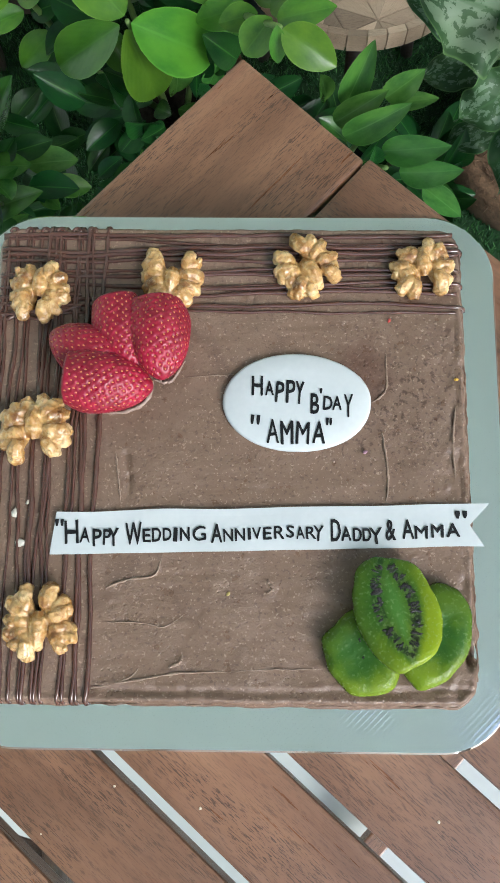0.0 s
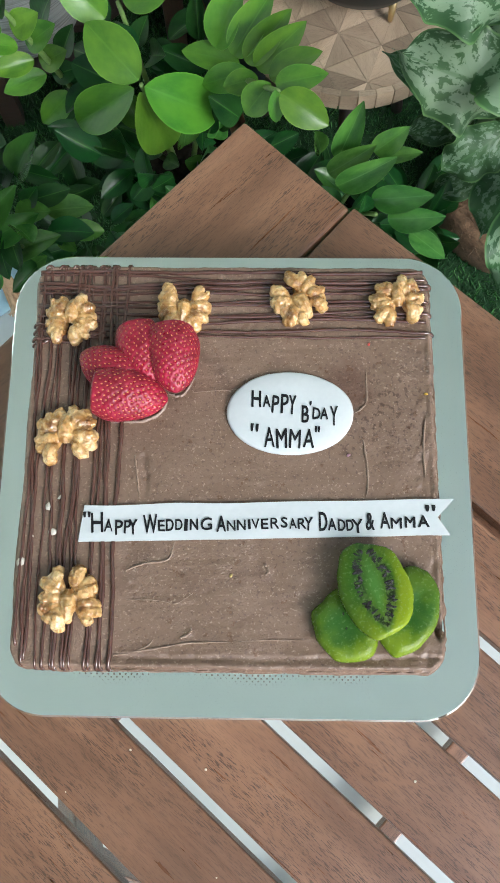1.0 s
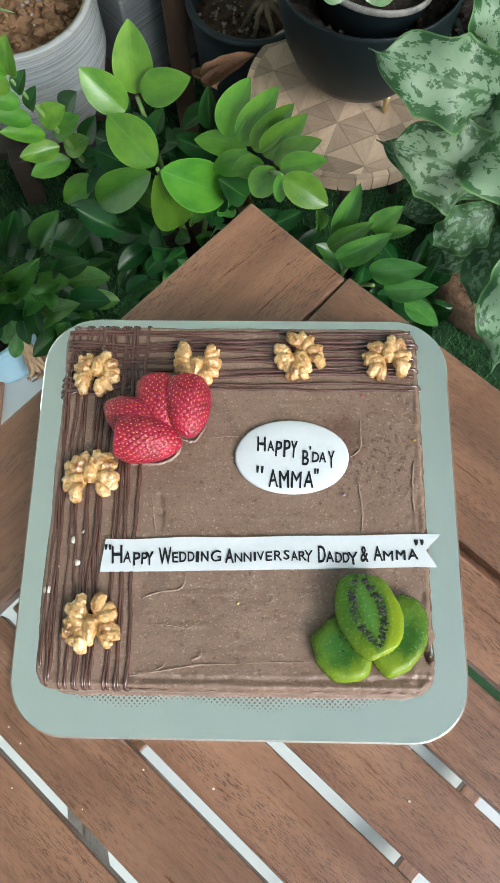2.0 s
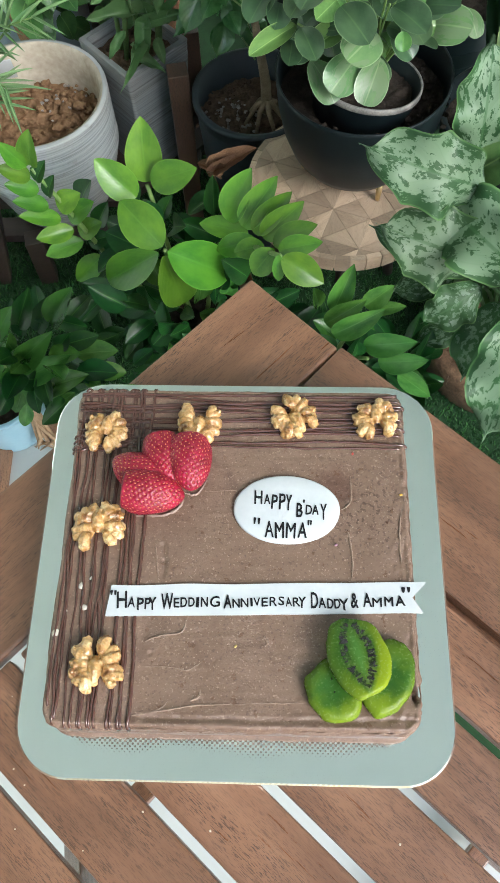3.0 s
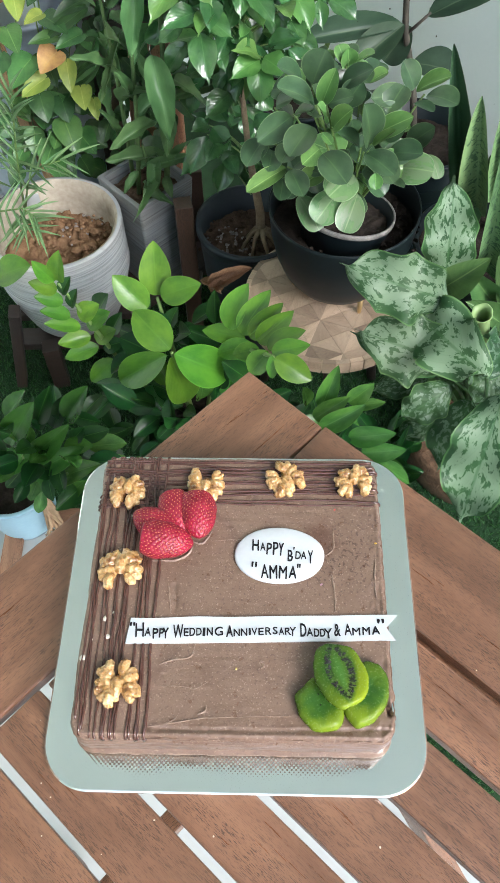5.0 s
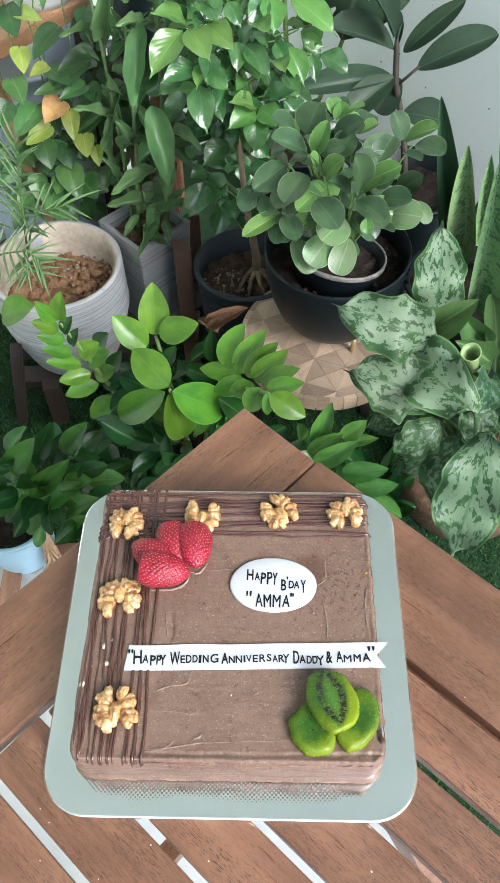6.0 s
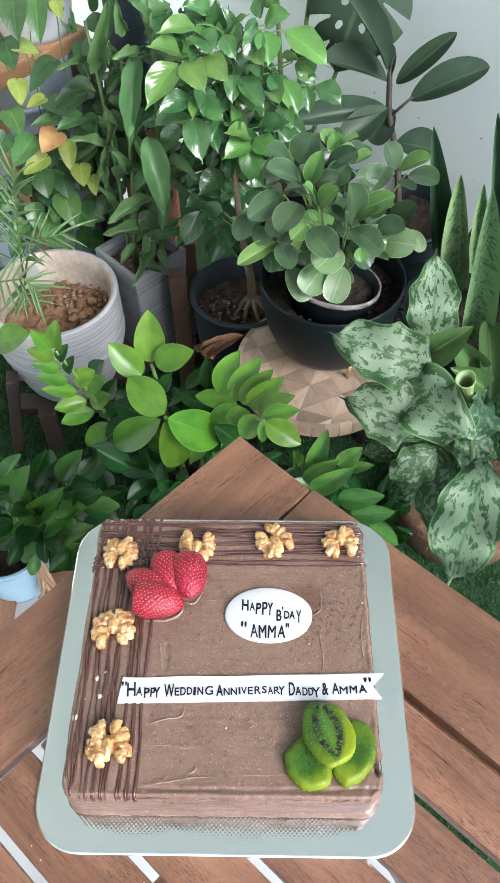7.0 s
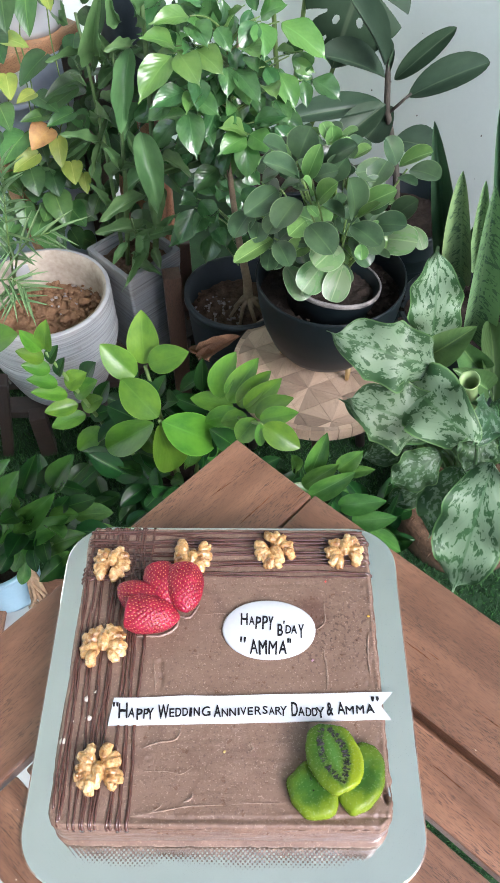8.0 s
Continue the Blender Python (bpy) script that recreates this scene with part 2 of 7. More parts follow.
# ---- materials ----
TABLE_WOOD = wood("oiled_hardwood", (0.090, 0.039, 0.019), (0.198, 0.092, 0.048), (0.300, 0.158, 0.090), 0.34, 0.35, 0.80)
DARK_WOOD = wood("dark_stained_wood", (0.014, 0.009, 0.007), (0.030, 0.018, 0.014), (0.055, 0.034, 0.025), 0.5)
PALE_WOOD = wood("pale_pine", (0.26, 0.13, 0.06), (0.40, 0.21, 0.10), (0.50, 0.30, 0.16), 0.55)
INLAY = wood("inlaid_wood", (0.30, 0.21, 0.145), (0.42, 0.31, 0.215), (0.52, 0.41, 0.30), 0.55, 0.8, 0.4)
PAINT = speckled("wall_paint", (0.68, 0.775, 0.725), (0.73, 0.82, 0.77), 2.0, 0.7, 0.15, 0.001, 60)
CEILING = speckled("ceiling_paint", (0.70, 0.745, 0.73), (0.75, 0.79, 0.775), 2.0, 0.75, 0.1, 0.001, 60)
TILE = speckled("pale_floor_tile", (0.48, 0.51, 0.495), (0.55, 0.575, 0.565), 3.0, 0.16, 0.03, 0.0003, 20)
SOIL = speckled("dry_red_soil", (0.135, 0.075, 0.040), (0.31, 0.190, 0.107), 26, 0.95, 0.9, 0.006, 7, spec=0.1)
DARK_SOIL = speckled("dark_potting_soil", (0.010, 0.0085, 0.0075), (0.042, 0.033, 0.026), 30, 0.95, 0.9, 0.005, 7, spec=0.1)
MID_SOIL = speckled("brown_potting_soil", (0.042, 0.028, 0.019), (0.16, 0.108, 0.074), 40, 0.95, 0.9, 0.005, 7, spec=0.1)
STONE = speckled("gravel", (0.12, 0.10, 0.085), (0.38, 0.33, 0.29), 60, 0.85, 0.5, 0.002)
BLACK_PLASTIC = speckled("black_plastic", (0.004, 0.008, 0.010), (0.008, 0.014, 0.016), 9, 0.42, 0.05, 0.0005, 30, spec=0.25)
SLATE_PLASTIC = speckled("slate_plastic", (0.013, 0.020, 0.025), (0.024, 0.033, 0.040), 9, 0.45, 0.05, 0.0005, 30, spec=0.3)
GREY_LIP = speckled("worn_grey_plastic", (0.05, 0.05, 0.048), (0.26, 0.25, 0.23), 60, 0.6, 0.2, 0.0005)
BLUE_GLAZE = speckled("pale_blue_glaze", (0.30, 0.52, 0.66), (0.40, 0.62, 0.75), 12, 0.3, 0.05, 0.0005, 12)
WHITE_GLAZE = speckled("white_glaze", (0.44, 0.47, 0.49), (0.52, 0.55, 0.56), 8, 0.25, 0.03, 0.0005, 12)
COIR = speckled("coir_fibre", (0.05, 0.028, 0.014), (0.20, 0.12, 0.065), 70, 0.95, 1.0, 0.004, 5)
BRASS = speckled("brass_pin", (0.55, 0.42, 0.22), (0.70, 0.55, 0.30), 20, 0.3, 0.05, 0.0003, 10, 1.0)
BARK = speckled("stem_bark", (0.12, 0.085, 0.05), (0.28, 0.21, 0.13), 60, 0.85, 0.6, 0.001)
GREEN_STEM = speckled("green_stem", (0.07, 0.13, 0.03), (0.16, 0.26, 0.07), 40, 0.5, 0.1, 0.0005)
BROWN_STEM = speckled("brown_stem", (0.030, 0.028, 0.021), (0.080, 0.070, 0.053), 60, 0.7, 0.4, 0.001)
DRY_LEAF = speckled("dry_leaf", (0.125, 0.062, 0.030), (0.33, 0.20, 0.11), 22, 0.75, 0.4, 0.002, 6)


def ridged_concrete(name, ink, stain):
    k = Mat(name, 0.85)
    v = k.coords()
    flat = k.coords("Object", (5, 5, 330), (3, 2, 0))
    lines = k.noise(flat, 1.0, 4, 0.6, 0.3)
    spots = k.noise(v, 60, 5)
    c = k.ramp(lines, (0.3, tuple(0.5 * a for a in ink)), (0.5, ink), (0.75, tuple(1.35 * a for a in ink)))
    c = k.mix(k.ramp(k.noise(v, 9), (0.42, 0.0), (0.65, stain)), c, (0.52, 0.40, 0.27))
    c = k.mix(k.ramp(spots, (0.58, 0.0), (0.72, 0.4)), c, (0.17, 0.155, 0.13))
    k.color(c)
    k.bump(lines, 0.55, 0.0022)
    k.bump(spots, 0.35, 0.001)
    return k.m


STAINED = speckled("stained_concrete", (0.27, 0.225, 0.165), (0.55, 0.50, 0.41), 11, 0.85, 0.3, 0.001)
CONCRETE = ridged_concrete("ridged_concrete", (0.33, 0.36, 0.365), 0.16)
GREY_CONCRETE = ridged_concrete("grey_ridged_concrete", (0.16, 0.18, 0.19), 0.12)


def turf_mat():
    k = Mat("plastic_turf", 0.55)
    g = k.node("ShaderNodeNewGeometry").outputs["Random Per Island"]
    k.color(k.ramp(g, (0.0, (0.007, 0.035, 0.009)), (0.6, (0.018, 0.095, 0.020)), (1.0, (0.06, 0.20, 0.035))))
    return k.m


def frosting_mat():
    k = Mat("chocolate_frosting", 0.45)
    v = k.coords()
    big, mid, fine = k.noise(v, 14, 4), k.noise(v, 150, 5), k.noise(v, 950, 3)
    c = k.ramp(big, (0.3, (0.151, 0.09494, 0.06483)), (0.7, (0.1976, 0.1273, 0.08927)))
    c = k.mix(k.ramp(mid, (0.4, 0.0), (0.75, 0.30)), c, (0.2442, 0.1639, 0.119))
    c = k.mix(k.ramp(k.noise(v, 26, 3, 0.5, 1.0), (0.56, 0.0), (0.72, 0.5)), c, (0.1055, 0.06258, 0.04357))
    c = k.mix(k.ramp(k.noise(v, 640, 2), (0.62, 0.0), (0.67, 0.55)), c, (0.3996, 0.2967, 0.2285))
    c = k.mix(k.ramp(k.noise(v, 480, 3), (0.58, 0.0), (0.66, 0.5)), c, (0.08325, 0.04963, 0.03614))
    k.color(c)
    k.rough(k.ramp(mid, (0.3, 0.26), (0.8, 0.46)))
    cell = k.node("ShaderNodeTexVoronoi")
    cell.inputs["Scale"].default_value = 420
    k.l.new(v, cell.inputs["Vector"])
    pits = k.ramp(cell.outputs["Distance"], (0.10, 0.0), (0.30, 1.0))
    where = k.ramp(k.noise(v, 48, 3), (0.47, 0.0), (0.60, 1.0))
    # a coarse, moist stretch where the knife tore the coat
    away = k.node("ShaderNodeVectorMath", operation="DISTANCE")
    k.l.new(v, away.inputs[0])
    away.inputs[1].default_value = (0.090, 0.028, 0.052)
    torn = k.ramp(k.math("ADD", k.math("MULTIPLY", away.outputs["Value"], 10.0), k.math("MULTIPLY", k.noise(v, 36, 4), 0.55)), (0.38, 1.0), (0.78, 0.0))
    spots = k.noise(v, 240, 5, 0.7, 0.0)
    c = k.mix(k.math("MULTIPLY", torn, k.ramp(spots, (0.53, 0.0), (0.60, 0.8))), c, (0.062, 0.032, 0.022))
    k.color(c)
    # a damp reddish smear beside the plaque
    near = k.node("ShaderNodeVectorMath", operation="DISTANCE")
    k.l.new(v, near.inputs[0])
    near.inputs[1].default_value = (0.0700, 0.0450, 0.0505)
    damp = k.ramp(k.math("ADD", k.math("MULTIPLY", near.outputs["Value"], 26.0), k.math("MULTIPLY", k.noise(v, 55, 3), 0.6)), (0.50, 0.7), (0.80, 0.0))
    c = k.mix(damp, c, (0.095, 0.045, 0.030))
    k.color(c)
    k.bump(k.math("MULTIPLY", torn, spots), 0.45, 0.0012)
    k.bump(k.math("MULTIPLY", k.math("SUBTRACT", pits, 1.0), where), 0.5, 0.0007)
    rougher = k.ramp(k.noise(v, 30, 3), (0.38, 0.35), (0.66, 1.0))    # smooth sweeps between grainy ones
    drag = k.noise(k.coords("Object", (60, 260, 260), (0, 0, 8)), 1.0, 4, 0.6, 0.6)
    k.bump(drag, 0.09, 0.0009)
    k.bump(k.math("MULTIPLY", mid, rougher), 0.62, 0.0013)
    k.bump(k.math("MULTIPLY", fine, rougher), 0.60, 0.0008)
    return k.m


FROSTING = frosting_mat()
# lighter copy of the frosting: highlights on raised ridges put into the colour
RIDGE_LIGHT = speckled("frosting_highlight", (0.19, 0.125, 0.088), (0.34, 0.245, 0.185), 260, 0.30, 0.4, 0.0006)
DRIZZLE = speckled("dark_chocolate", (0.058, 0.024, 0.017), (0.100, 0.044, 0.032), 60, 0.14, 0.15, 0.0005, spec=0.8)
FONDANT = speckled("white_fondant", (0.495, 0.527, 0.54), (0.555, 0.58, 0.59), 40, 0.45, 0.15, 0.0006)
INK = speckled("black_food_ink", (0.004, 0.004, 0.005), (0.014, 0.014, 0.016), 220, 0.45, 0.3, 0.0004, spec=0.25)


def foil_mat():
    k = Mat("silver_foil", 0.24, 1.0)
    v = k.coords()
    sep = k.node("ShaderNodeSeparateXYZ")
    k.l.new(v, sep.inputs[0])
    w = k.math("MULTIPLY", k.math("SINE", k.math("MULTIPLY", sep.outputs[0], 1750.0)), k.math("SINE", k.math("MULTIPLY", sep.outputs[1], 1750.0)))
    crease = k.noise(k.coords(), 55, 3, 0.5, 1.0)
    k.color(k.ramp(k.noise(k.coords(), 9), (0.3, (0.90, 0.94, 0.91)), (0.7, (0.94, 0.97, 0.95))))
    k.rough(k.ramp(k.noise(k.coords(), 30), (0.3, 0.07), (0.7, 0.15)))
    where = k.ramp(k.noise(k.coords(), 16, 2), (0.35, 0.25), (0.65, 1.0))
    sq = k.node("ShaderNodeSeparateXYZ")
    k.l.new(k.coords(), sq.inputs[0])
    along = k.ramp(k.math("ABSOLUTE", k.math("ADD", sq.outputs[0], 0.015)), (0.085, 1.0), (0.120, 0.10))
    pressed = k.math("MULTIPLY", k.ramp(k.math("MULTIPLY", sq.outputs[1], -6.0), (0.70, 0.10), (0.745, 1.0), (0.84, 0.75), (0.91, 0.10)), along)
    k.bump(k.math("MULTIPLY", k.math("MULTIPLY", w, where), pressed), 0.50, 0.00020)
    k.bump(crease, 0.06, 0.0010)
    return k.m


FOIL = foil_mat()


def nut_mat():
    k = Mat("walnut_kernel", 0.30)
    v = k.coords()
    a, b = k.noise(v, 110, 3), k.noise(v, 520, 5)
    c = k.ramp(a, (0.30, (0.180, 0.074, 0.022)), (0.43, (0.37, 0.195, 0.060)), (0.57, (0.54, 0.330, 0.125)), (0.75, (0.77, 0.61, 0.35)))
    c = k.mix(k.ramp(b, (0.52, 0.0), (0.70, 0.45)), c, (0.72, 0.57, 0.34))
    c = k.mix(k.ramp(k.noise(v, 260, 3, 0.6, 2.2), (0.56, 0.0), (0.66, 0.6)), c, (0.27, 0.105, 0.032))
    k.color(c)
    k.rough(k.ramp(k.noise(v, 190, 2), (0.35, 0.16), (0.65, 0.46)))
    k.bump(a, 0.5, 0.0010)
    k.bump(b, 0.45, 0.0005)
    k.b.inputs["Coat Weight"].default_value = 0.40
    k.b.inputs["Coat Roughness"].default_value = 0.20
    k.b.inputs["Subsurface Weight"].default_value = 0.12
    k.b.inputs["Subsurface Radius"].default_value = (0.003, 0.0015, 0.0006)
    return k.m


NUT = nut_mat()


def berry_mat():
    k = Mat("strawberry_flesh", 0.36, 0.0, 0.45)
    v = k.coords()
    c = k.ramp(k.noise(v, 60, 3), (0.3, (0.150, 0.003, 0.014)), (0.7, (0.325, 0.007, 0.036)))
    c = k.mix(k.ramp(k.noise(v, 95, 3, 0.6, 0.8), (0.55, 0.0), (0.75, 0.45)), c, (0.115, 0.003, 0.010))
    k.color(k.mix(k.ramp(k.noise(v, 700, 3), (0.55, 0.0), (0.75, 0.35)), c, (0.52, 0.060, 0.075)))
    k.rough(k.ramp(k.noise(v, 300, 3), (0.3, 0.24), (0.7, 0.48)))
    k.bump(k.noise(v, 420, 4), 0.35, 0.0007)
    k.bump(k.noise(v, 1500, 3), 0.30, 0.0003)
    k.b.inputs["Subsurface Weight"].default_value = 0.15
    k.b.inputs["Subsurface Radius"].default_value = (0.004, 0.0006, 0.0006)
    return k.m


BERRY = berry_mat()
ACHENE = speckled("strawberry_seed", (0.48, 0.17, 0.050), (0.64, 0.33, 0.12), 300, 0.4, 0.1, 0.0002)


def kiwi_mat(cut):
    """cut: the slice shows its core; otherwise the outside of the fruit."""
    k = Mat("kiwi_flesh" if cut else "kiwi_outer_flesh", 0.26, 0.0, 0.22)
    v = k.coords("Object", (1, 1, 1))
    sep = k.node("ShaderNodeSeparateXYZ")
    k.l.new(v, sep.inputs[0])
    a = k.noise(v, 130, 4)
    b = k.noise(v, 600, 3)
    base = k.ramp(k.noise(v, 60, 3), (0.3, (0.060, 0.140, 0.010)), (0.7, (0.130, 0.225, 0.012)))
    base = k.mix(k.ramp(k.noise(v, 38, 2), (0.42, 0.0), (0.60, 0.9)), base, (0.115, 0.185, 0.010))
    ray = k.node("ShaderNodeCombineXYZ")           # threads that run outward from the core
    k.l.new(k.math("MULTIPLY", k.math("ARCTAN2", sep.outputs[1], k.math("MULTIPLY", sep.outputs[0], 1.3)), 9.0), ray.inputs[0])
    k.l.new(k.math("MULTIPLY", sep.outputs[1], 60.0), ray.inputs[1])
    base = k.mix(k.ramp(k.noise(ray.outputs[0], 1.0, 4, 0.6, 0.4), (0.40, 0.7 if cut else 0.3), (0.62, 0.0)), base, (0.030, 0.080, 0.008))
    if cut:                                       # a core shaped like a lens, pale threads and dark seeds round it
        px = k.math("ABSOLUTE", k.math("ADD", sep.outputs[0], k.math("MULTIPLY", k.math("SUBTRACT", a, 0.5), 0.0016)))
        py = k.math("DIVIDE", sep.outputs[1], 0.0200)
        r = k.math("ADD", k.math("DIVIDE", px, 0.0060), k.math("MULTIPLY", py, py))
        base = k.mix(k.ramp(k.math("MULTIPLY", r, 0.25), (0.52, 0.0), (0.78, 0.65)), base, (0.150, 0.205, 0.008))
        thread = k.noise(k.coords("Object", (140, 800, 300)), 1.0, 3)
        base = k.mix(k.ramp(k.math("MULTIPLY", r, 0.5), (0.10, 1.0), (0.52, 0.0)), base, (0.105, 0.240, 0.045))
        ring = k.ramp(k.math("MULTIPLY", r, 0.5), (0.46, 0.0), (0.52, 1.0), (0.82, 1.0), (0.97, 0.0))
        base = k.mix(k.math("MULTIPLY", ring, k.ramp(thread, (0.40, 0.25), (0.60, 0.9))), base, (0.110, 0.150, 0.050))
        base = k.mix(k.math("MULTIPLY", ring, k.ramp(k.noise(v, 330, 3), (0.46, 0.0), (0.54, 0.95))), base, (0.012, 0.014, 0.008))
    else:
        d = k.math("SQRT", k.math("ADD", k.math("MULTIPLY", sep.outputs[0], sep.outputs[0]), k.math("MULTIPLY", sep.outputs[1], sep.outputs[1])))
        d = k.math("ADD", k.math("DIVIDE", d, 0.019), k.math("MULTIPLY", k.math("SUBTRACT", a, 0.5), 0.7))
        base = k.mix(k.ramp(d, (0.25, 0.85), (0.95, 0.0)), base, (0.026, 0.090, 0.014))
        base = k.mix(k.ramp(d, (0.55, 0.0), (1.0, 0.75)), base, (0.155, 0.205, 0.008))
    # one-sided light put into the colour: lime rim one side, dark green opposite
    lit_flank = k.math("ADD", k.math("MULTIPLY", sep.outputs[0], 22.0 if cut else 6.0), k.math("MULTIPLY", sep.outputs[1], -14.0 if cut else -20.0))
    ripe = k.ramp(k.math("ADD", k.math("ADD", lit_flank, 0.5), k.math("MULTIPLY", k.math("SUBTRACT", a, 0.5), 0.5)), (0.30, 0.0), (0.95, 1.0))
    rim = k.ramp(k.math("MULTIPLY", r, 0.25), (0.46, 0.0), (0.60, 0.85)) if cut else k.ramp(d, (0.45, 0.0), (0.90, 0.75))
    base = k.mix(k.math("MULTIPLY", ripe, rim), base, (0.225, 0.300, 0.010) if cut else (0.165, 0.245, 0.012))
    # the side away from the light is painted darker
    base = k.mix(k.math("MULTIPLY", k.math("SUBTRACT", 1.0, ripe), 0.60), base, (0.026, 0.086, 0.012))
    k.color(k.mix(k.ramp(b, (0.54, 0.0), (0.74, 0.30 if cut else 0.18)), base, (0.24, 0.34, 0.12)))
    k.rough(k.ramp(b, (0.3, 0.12), (0.7, 0.32)))
    k.bump(a, 0.5, 0.0016)
    k.bump(b, 0.55, 0.0006)
    k.bump(k.noise(v, 1500, 2), 0.3, 0.0003)
    k.b.inputs["Subsurface Weight"].default_value = 0.05
    k.b.inputs["Subsurface Radius"].default_value = (0.002, 0.004, 0.0008)
    return k.m


# ---- the setting ----
def slab(name, size, at, material, label, category):
    return single(name, block(*size, bevel=0.0), material, label, category, at=at, kind="structure", smooth=False)


slab("floor", (9, 9, 0.2), pose(0, 0, -0.1), TILE, "pale glazed floor tile, clean and bright", "floor")
# the far corner of the terrace stands ahead, its two walls at 45 degrees
slab("wall_east", (5.0, 0.16, 2.6), pose(1.72, 0.345, 1.3, 0, 0, -45), PAINT, "smooth pale grey-green painted wall with small dirt specks", "wall")
slab("wall_west", (5.3, 0.16, 2.6), pose(-1.9, 0.365, 1.3, 0, 0, 45), PAINT, "smooth pale grey-green painted wall", "wall")

slab("wall_south", (2.4, 0.16, 2.6), pose(-1.62, -0.92, 1.3, 0, 0, -45), PAINT, "smooth pale grey-green painted wall", "wall")
slab("ceiling", (2.65, 3.4, 0.16), pose(-0.647, 0.166, 2.68, 0, 0, -45), CEILING, "pale painted terrace ceiling", "ceiling")

bm = bmesh.new()
for i in range(15):
    x = random.Random(i).uniform(0.25, 0.85)
    z = random.Random(i + 50).uniform(0.25, 0.62)
    blob(bm, (x, 1.847 - x, z), random.Random(i + 9).uniform(0.0006, 0.0018), (1, 1, 1.3), 0.3, 1, i)
single("wall_specks", bm, BROWN_STEM, "small dark dirt specks on the painted wall", "dirt", kind="stuff")


def turf():
    rng = np.random.default_rng(4)
    n = 120000
    pts = np.stack([rng.uniform(-0.75, 0.75, n), rng.uniform(0.0, 1.15, n)], 1)
    edge = 0.40 - 0.80 * (pts[:, 0] + 0.25) + 0.012 * np.sin(pts[:, 0] * 40)
    keep = (pts[:, 1] > edge) & (pts[:, 0] + pts[:, 1] < 1.82) & (pts[:, 1] - pts[:, 0] < 2.05)
    pts = pts[keep]
    n = len(pts)
    a = rng.uniform(0, 6.283, n)
    h = rng.uniform(0.008, 0.018, n)
    lean = rng.uniform(-0.008, 0.008, (n, 2))
    d = np.stack([np.cos(a), np.sin(a)], 1) * 0.0011
    v = np.zeros((n, 3, 3))
    v[:, 0, :2], v[:, 1, :2], v[:, 2, :2] = pts - d, pts + d, pts + lean
    v[:, 0, 2] = v[:, 1, 2] = 0.003
    v[:, 2, 2] = h
    me = bpy.data.meshes.new("turf")
    me.from_pydata(v.reshape(-1, 3).tolist(), [], np.arange(n * 3).reshape(-1, 3).tolist())
    me.materials.append(turf_mat())
    ob = new("turf", me)
    tagged(ob, "short green artificial grass laid on the floor", "turf", kind="stuff")


turf()
bm = bmesh.new()
mat_pts = [(-1.1, 1.08), (0.9, -0.52), (1.5, 0.30), (-0.08, 1.90)]
f = bm.faces.new([bm.verts.new((x, y, 0.003)) for x, y in mat_pts])
single("turf_backing", bm, speckled("turf_backing", (0.008, 0.03, 0.008), (0.015, 0.06, 0.015), 40, 0.9), "dark green backing of the artificial grass", "turf", kind="structure", smooth=False)

# ---- the table: a frame board along one side, slats butting against it ----
TOP = 0.70
TABLE = pose(-0.004, 0.318, TOP, 0, 0, -45)      # far corner; local x runs along the slats, local -y across them
SIDE = 0.72
table = thing("table", Matrix.Translation((-0.004, -0.19, 0)), "reddish-brown oiled hardwood garden table with slatted top", "table")


SLATS = TABLE @ pose(0, 0, 0, 0, 0, 2.1)         # the slats sit a little out of square to the end board


def board(name, x0, x1, y0, y1, z0, z1, parent=table, bevel=0.0025, material=TABLE_WOOD, turn=False, axes=TABLE):
    """A plank in the table's own axes; its grain runs along its local x."""
    sx, sy, sz = x1 - x0, y1 - y0, z1 - z0
    m = axes @ Matrix.Translation(((x0 + x1) / 2, (y0 + y1) / 2, (z0 + z1) / 2))
    if turn:
        m = m @ pose(0, 0, 0, 0, 0, 90)
        sx, sy = sy, sx
    return part(name, block(sx, sy, sz, bevel), material, parent, at=m, smooth=False)


T = 0.016
WIDE = 0.639
board("frame_board", 0.0, 0.106, -WIDE, 0.0, -T, 0, turn=True)
board("frame_board", SIDE - 0.106, SIDE, -WIDE, 0.0, -T, 0, turn=True)
board("frame_board", 0.1068, SIDE - 0.1085, -0.1142, -0.0005, -T, -0.0002, axes=SLATS)
board("frame_board", 0.0890, SIDE - 0.1085, -WIDE - 0.0005, -0.5572, -T, -0.0002, axes=SLATS)
for i in range(7):
    y = -0.1218 - 0.0622 * i
    board("slat", 0.1100 - 0.0340 * (0.149 + 0.0622 * i), SIDE - 0.1095, y - 0.0546, y, -T, -0.0004, axes=SLATS)
board("apron", 0.03, SIDE - 0.03, -0.134, -0.106, -T - 0.035, -T - 0.0005, axes=SLATS)
board("apron", 0.03, SIDE - 0.03, -WIDE + 0.083, -WIDE + 0.103, -T - 0.035, -T - 0.0005)


def strut(name, x0, z0, x1, z1, y, wide=0.034, thick=0.02):
    """A slanting leg in the plane of the slats' run."""
    a, b = Vector((x0, y, z0 - TOP)), Vector((x1, y, z1 - TOP))
    d = b - a
    m = TABLE @ Matrix.Translation((a + b) / 2) @ Matrix.Rotation(-math.atan2(d.z, d.x), 4, "Y")
    part(name, block(d.length, thick, wide, 0.002), TABLE_WOOD, table, at=m, smooth=False)


for y in (-0.128, -WIDE + 0.128):
    strut("leg", 0.135, 0.66, 0.60, 0.012, y)
for y in (-0.152, -WIDE + 0.152):
    strut("leg", 0.335, 0.66, 0.092, 0.012, y)
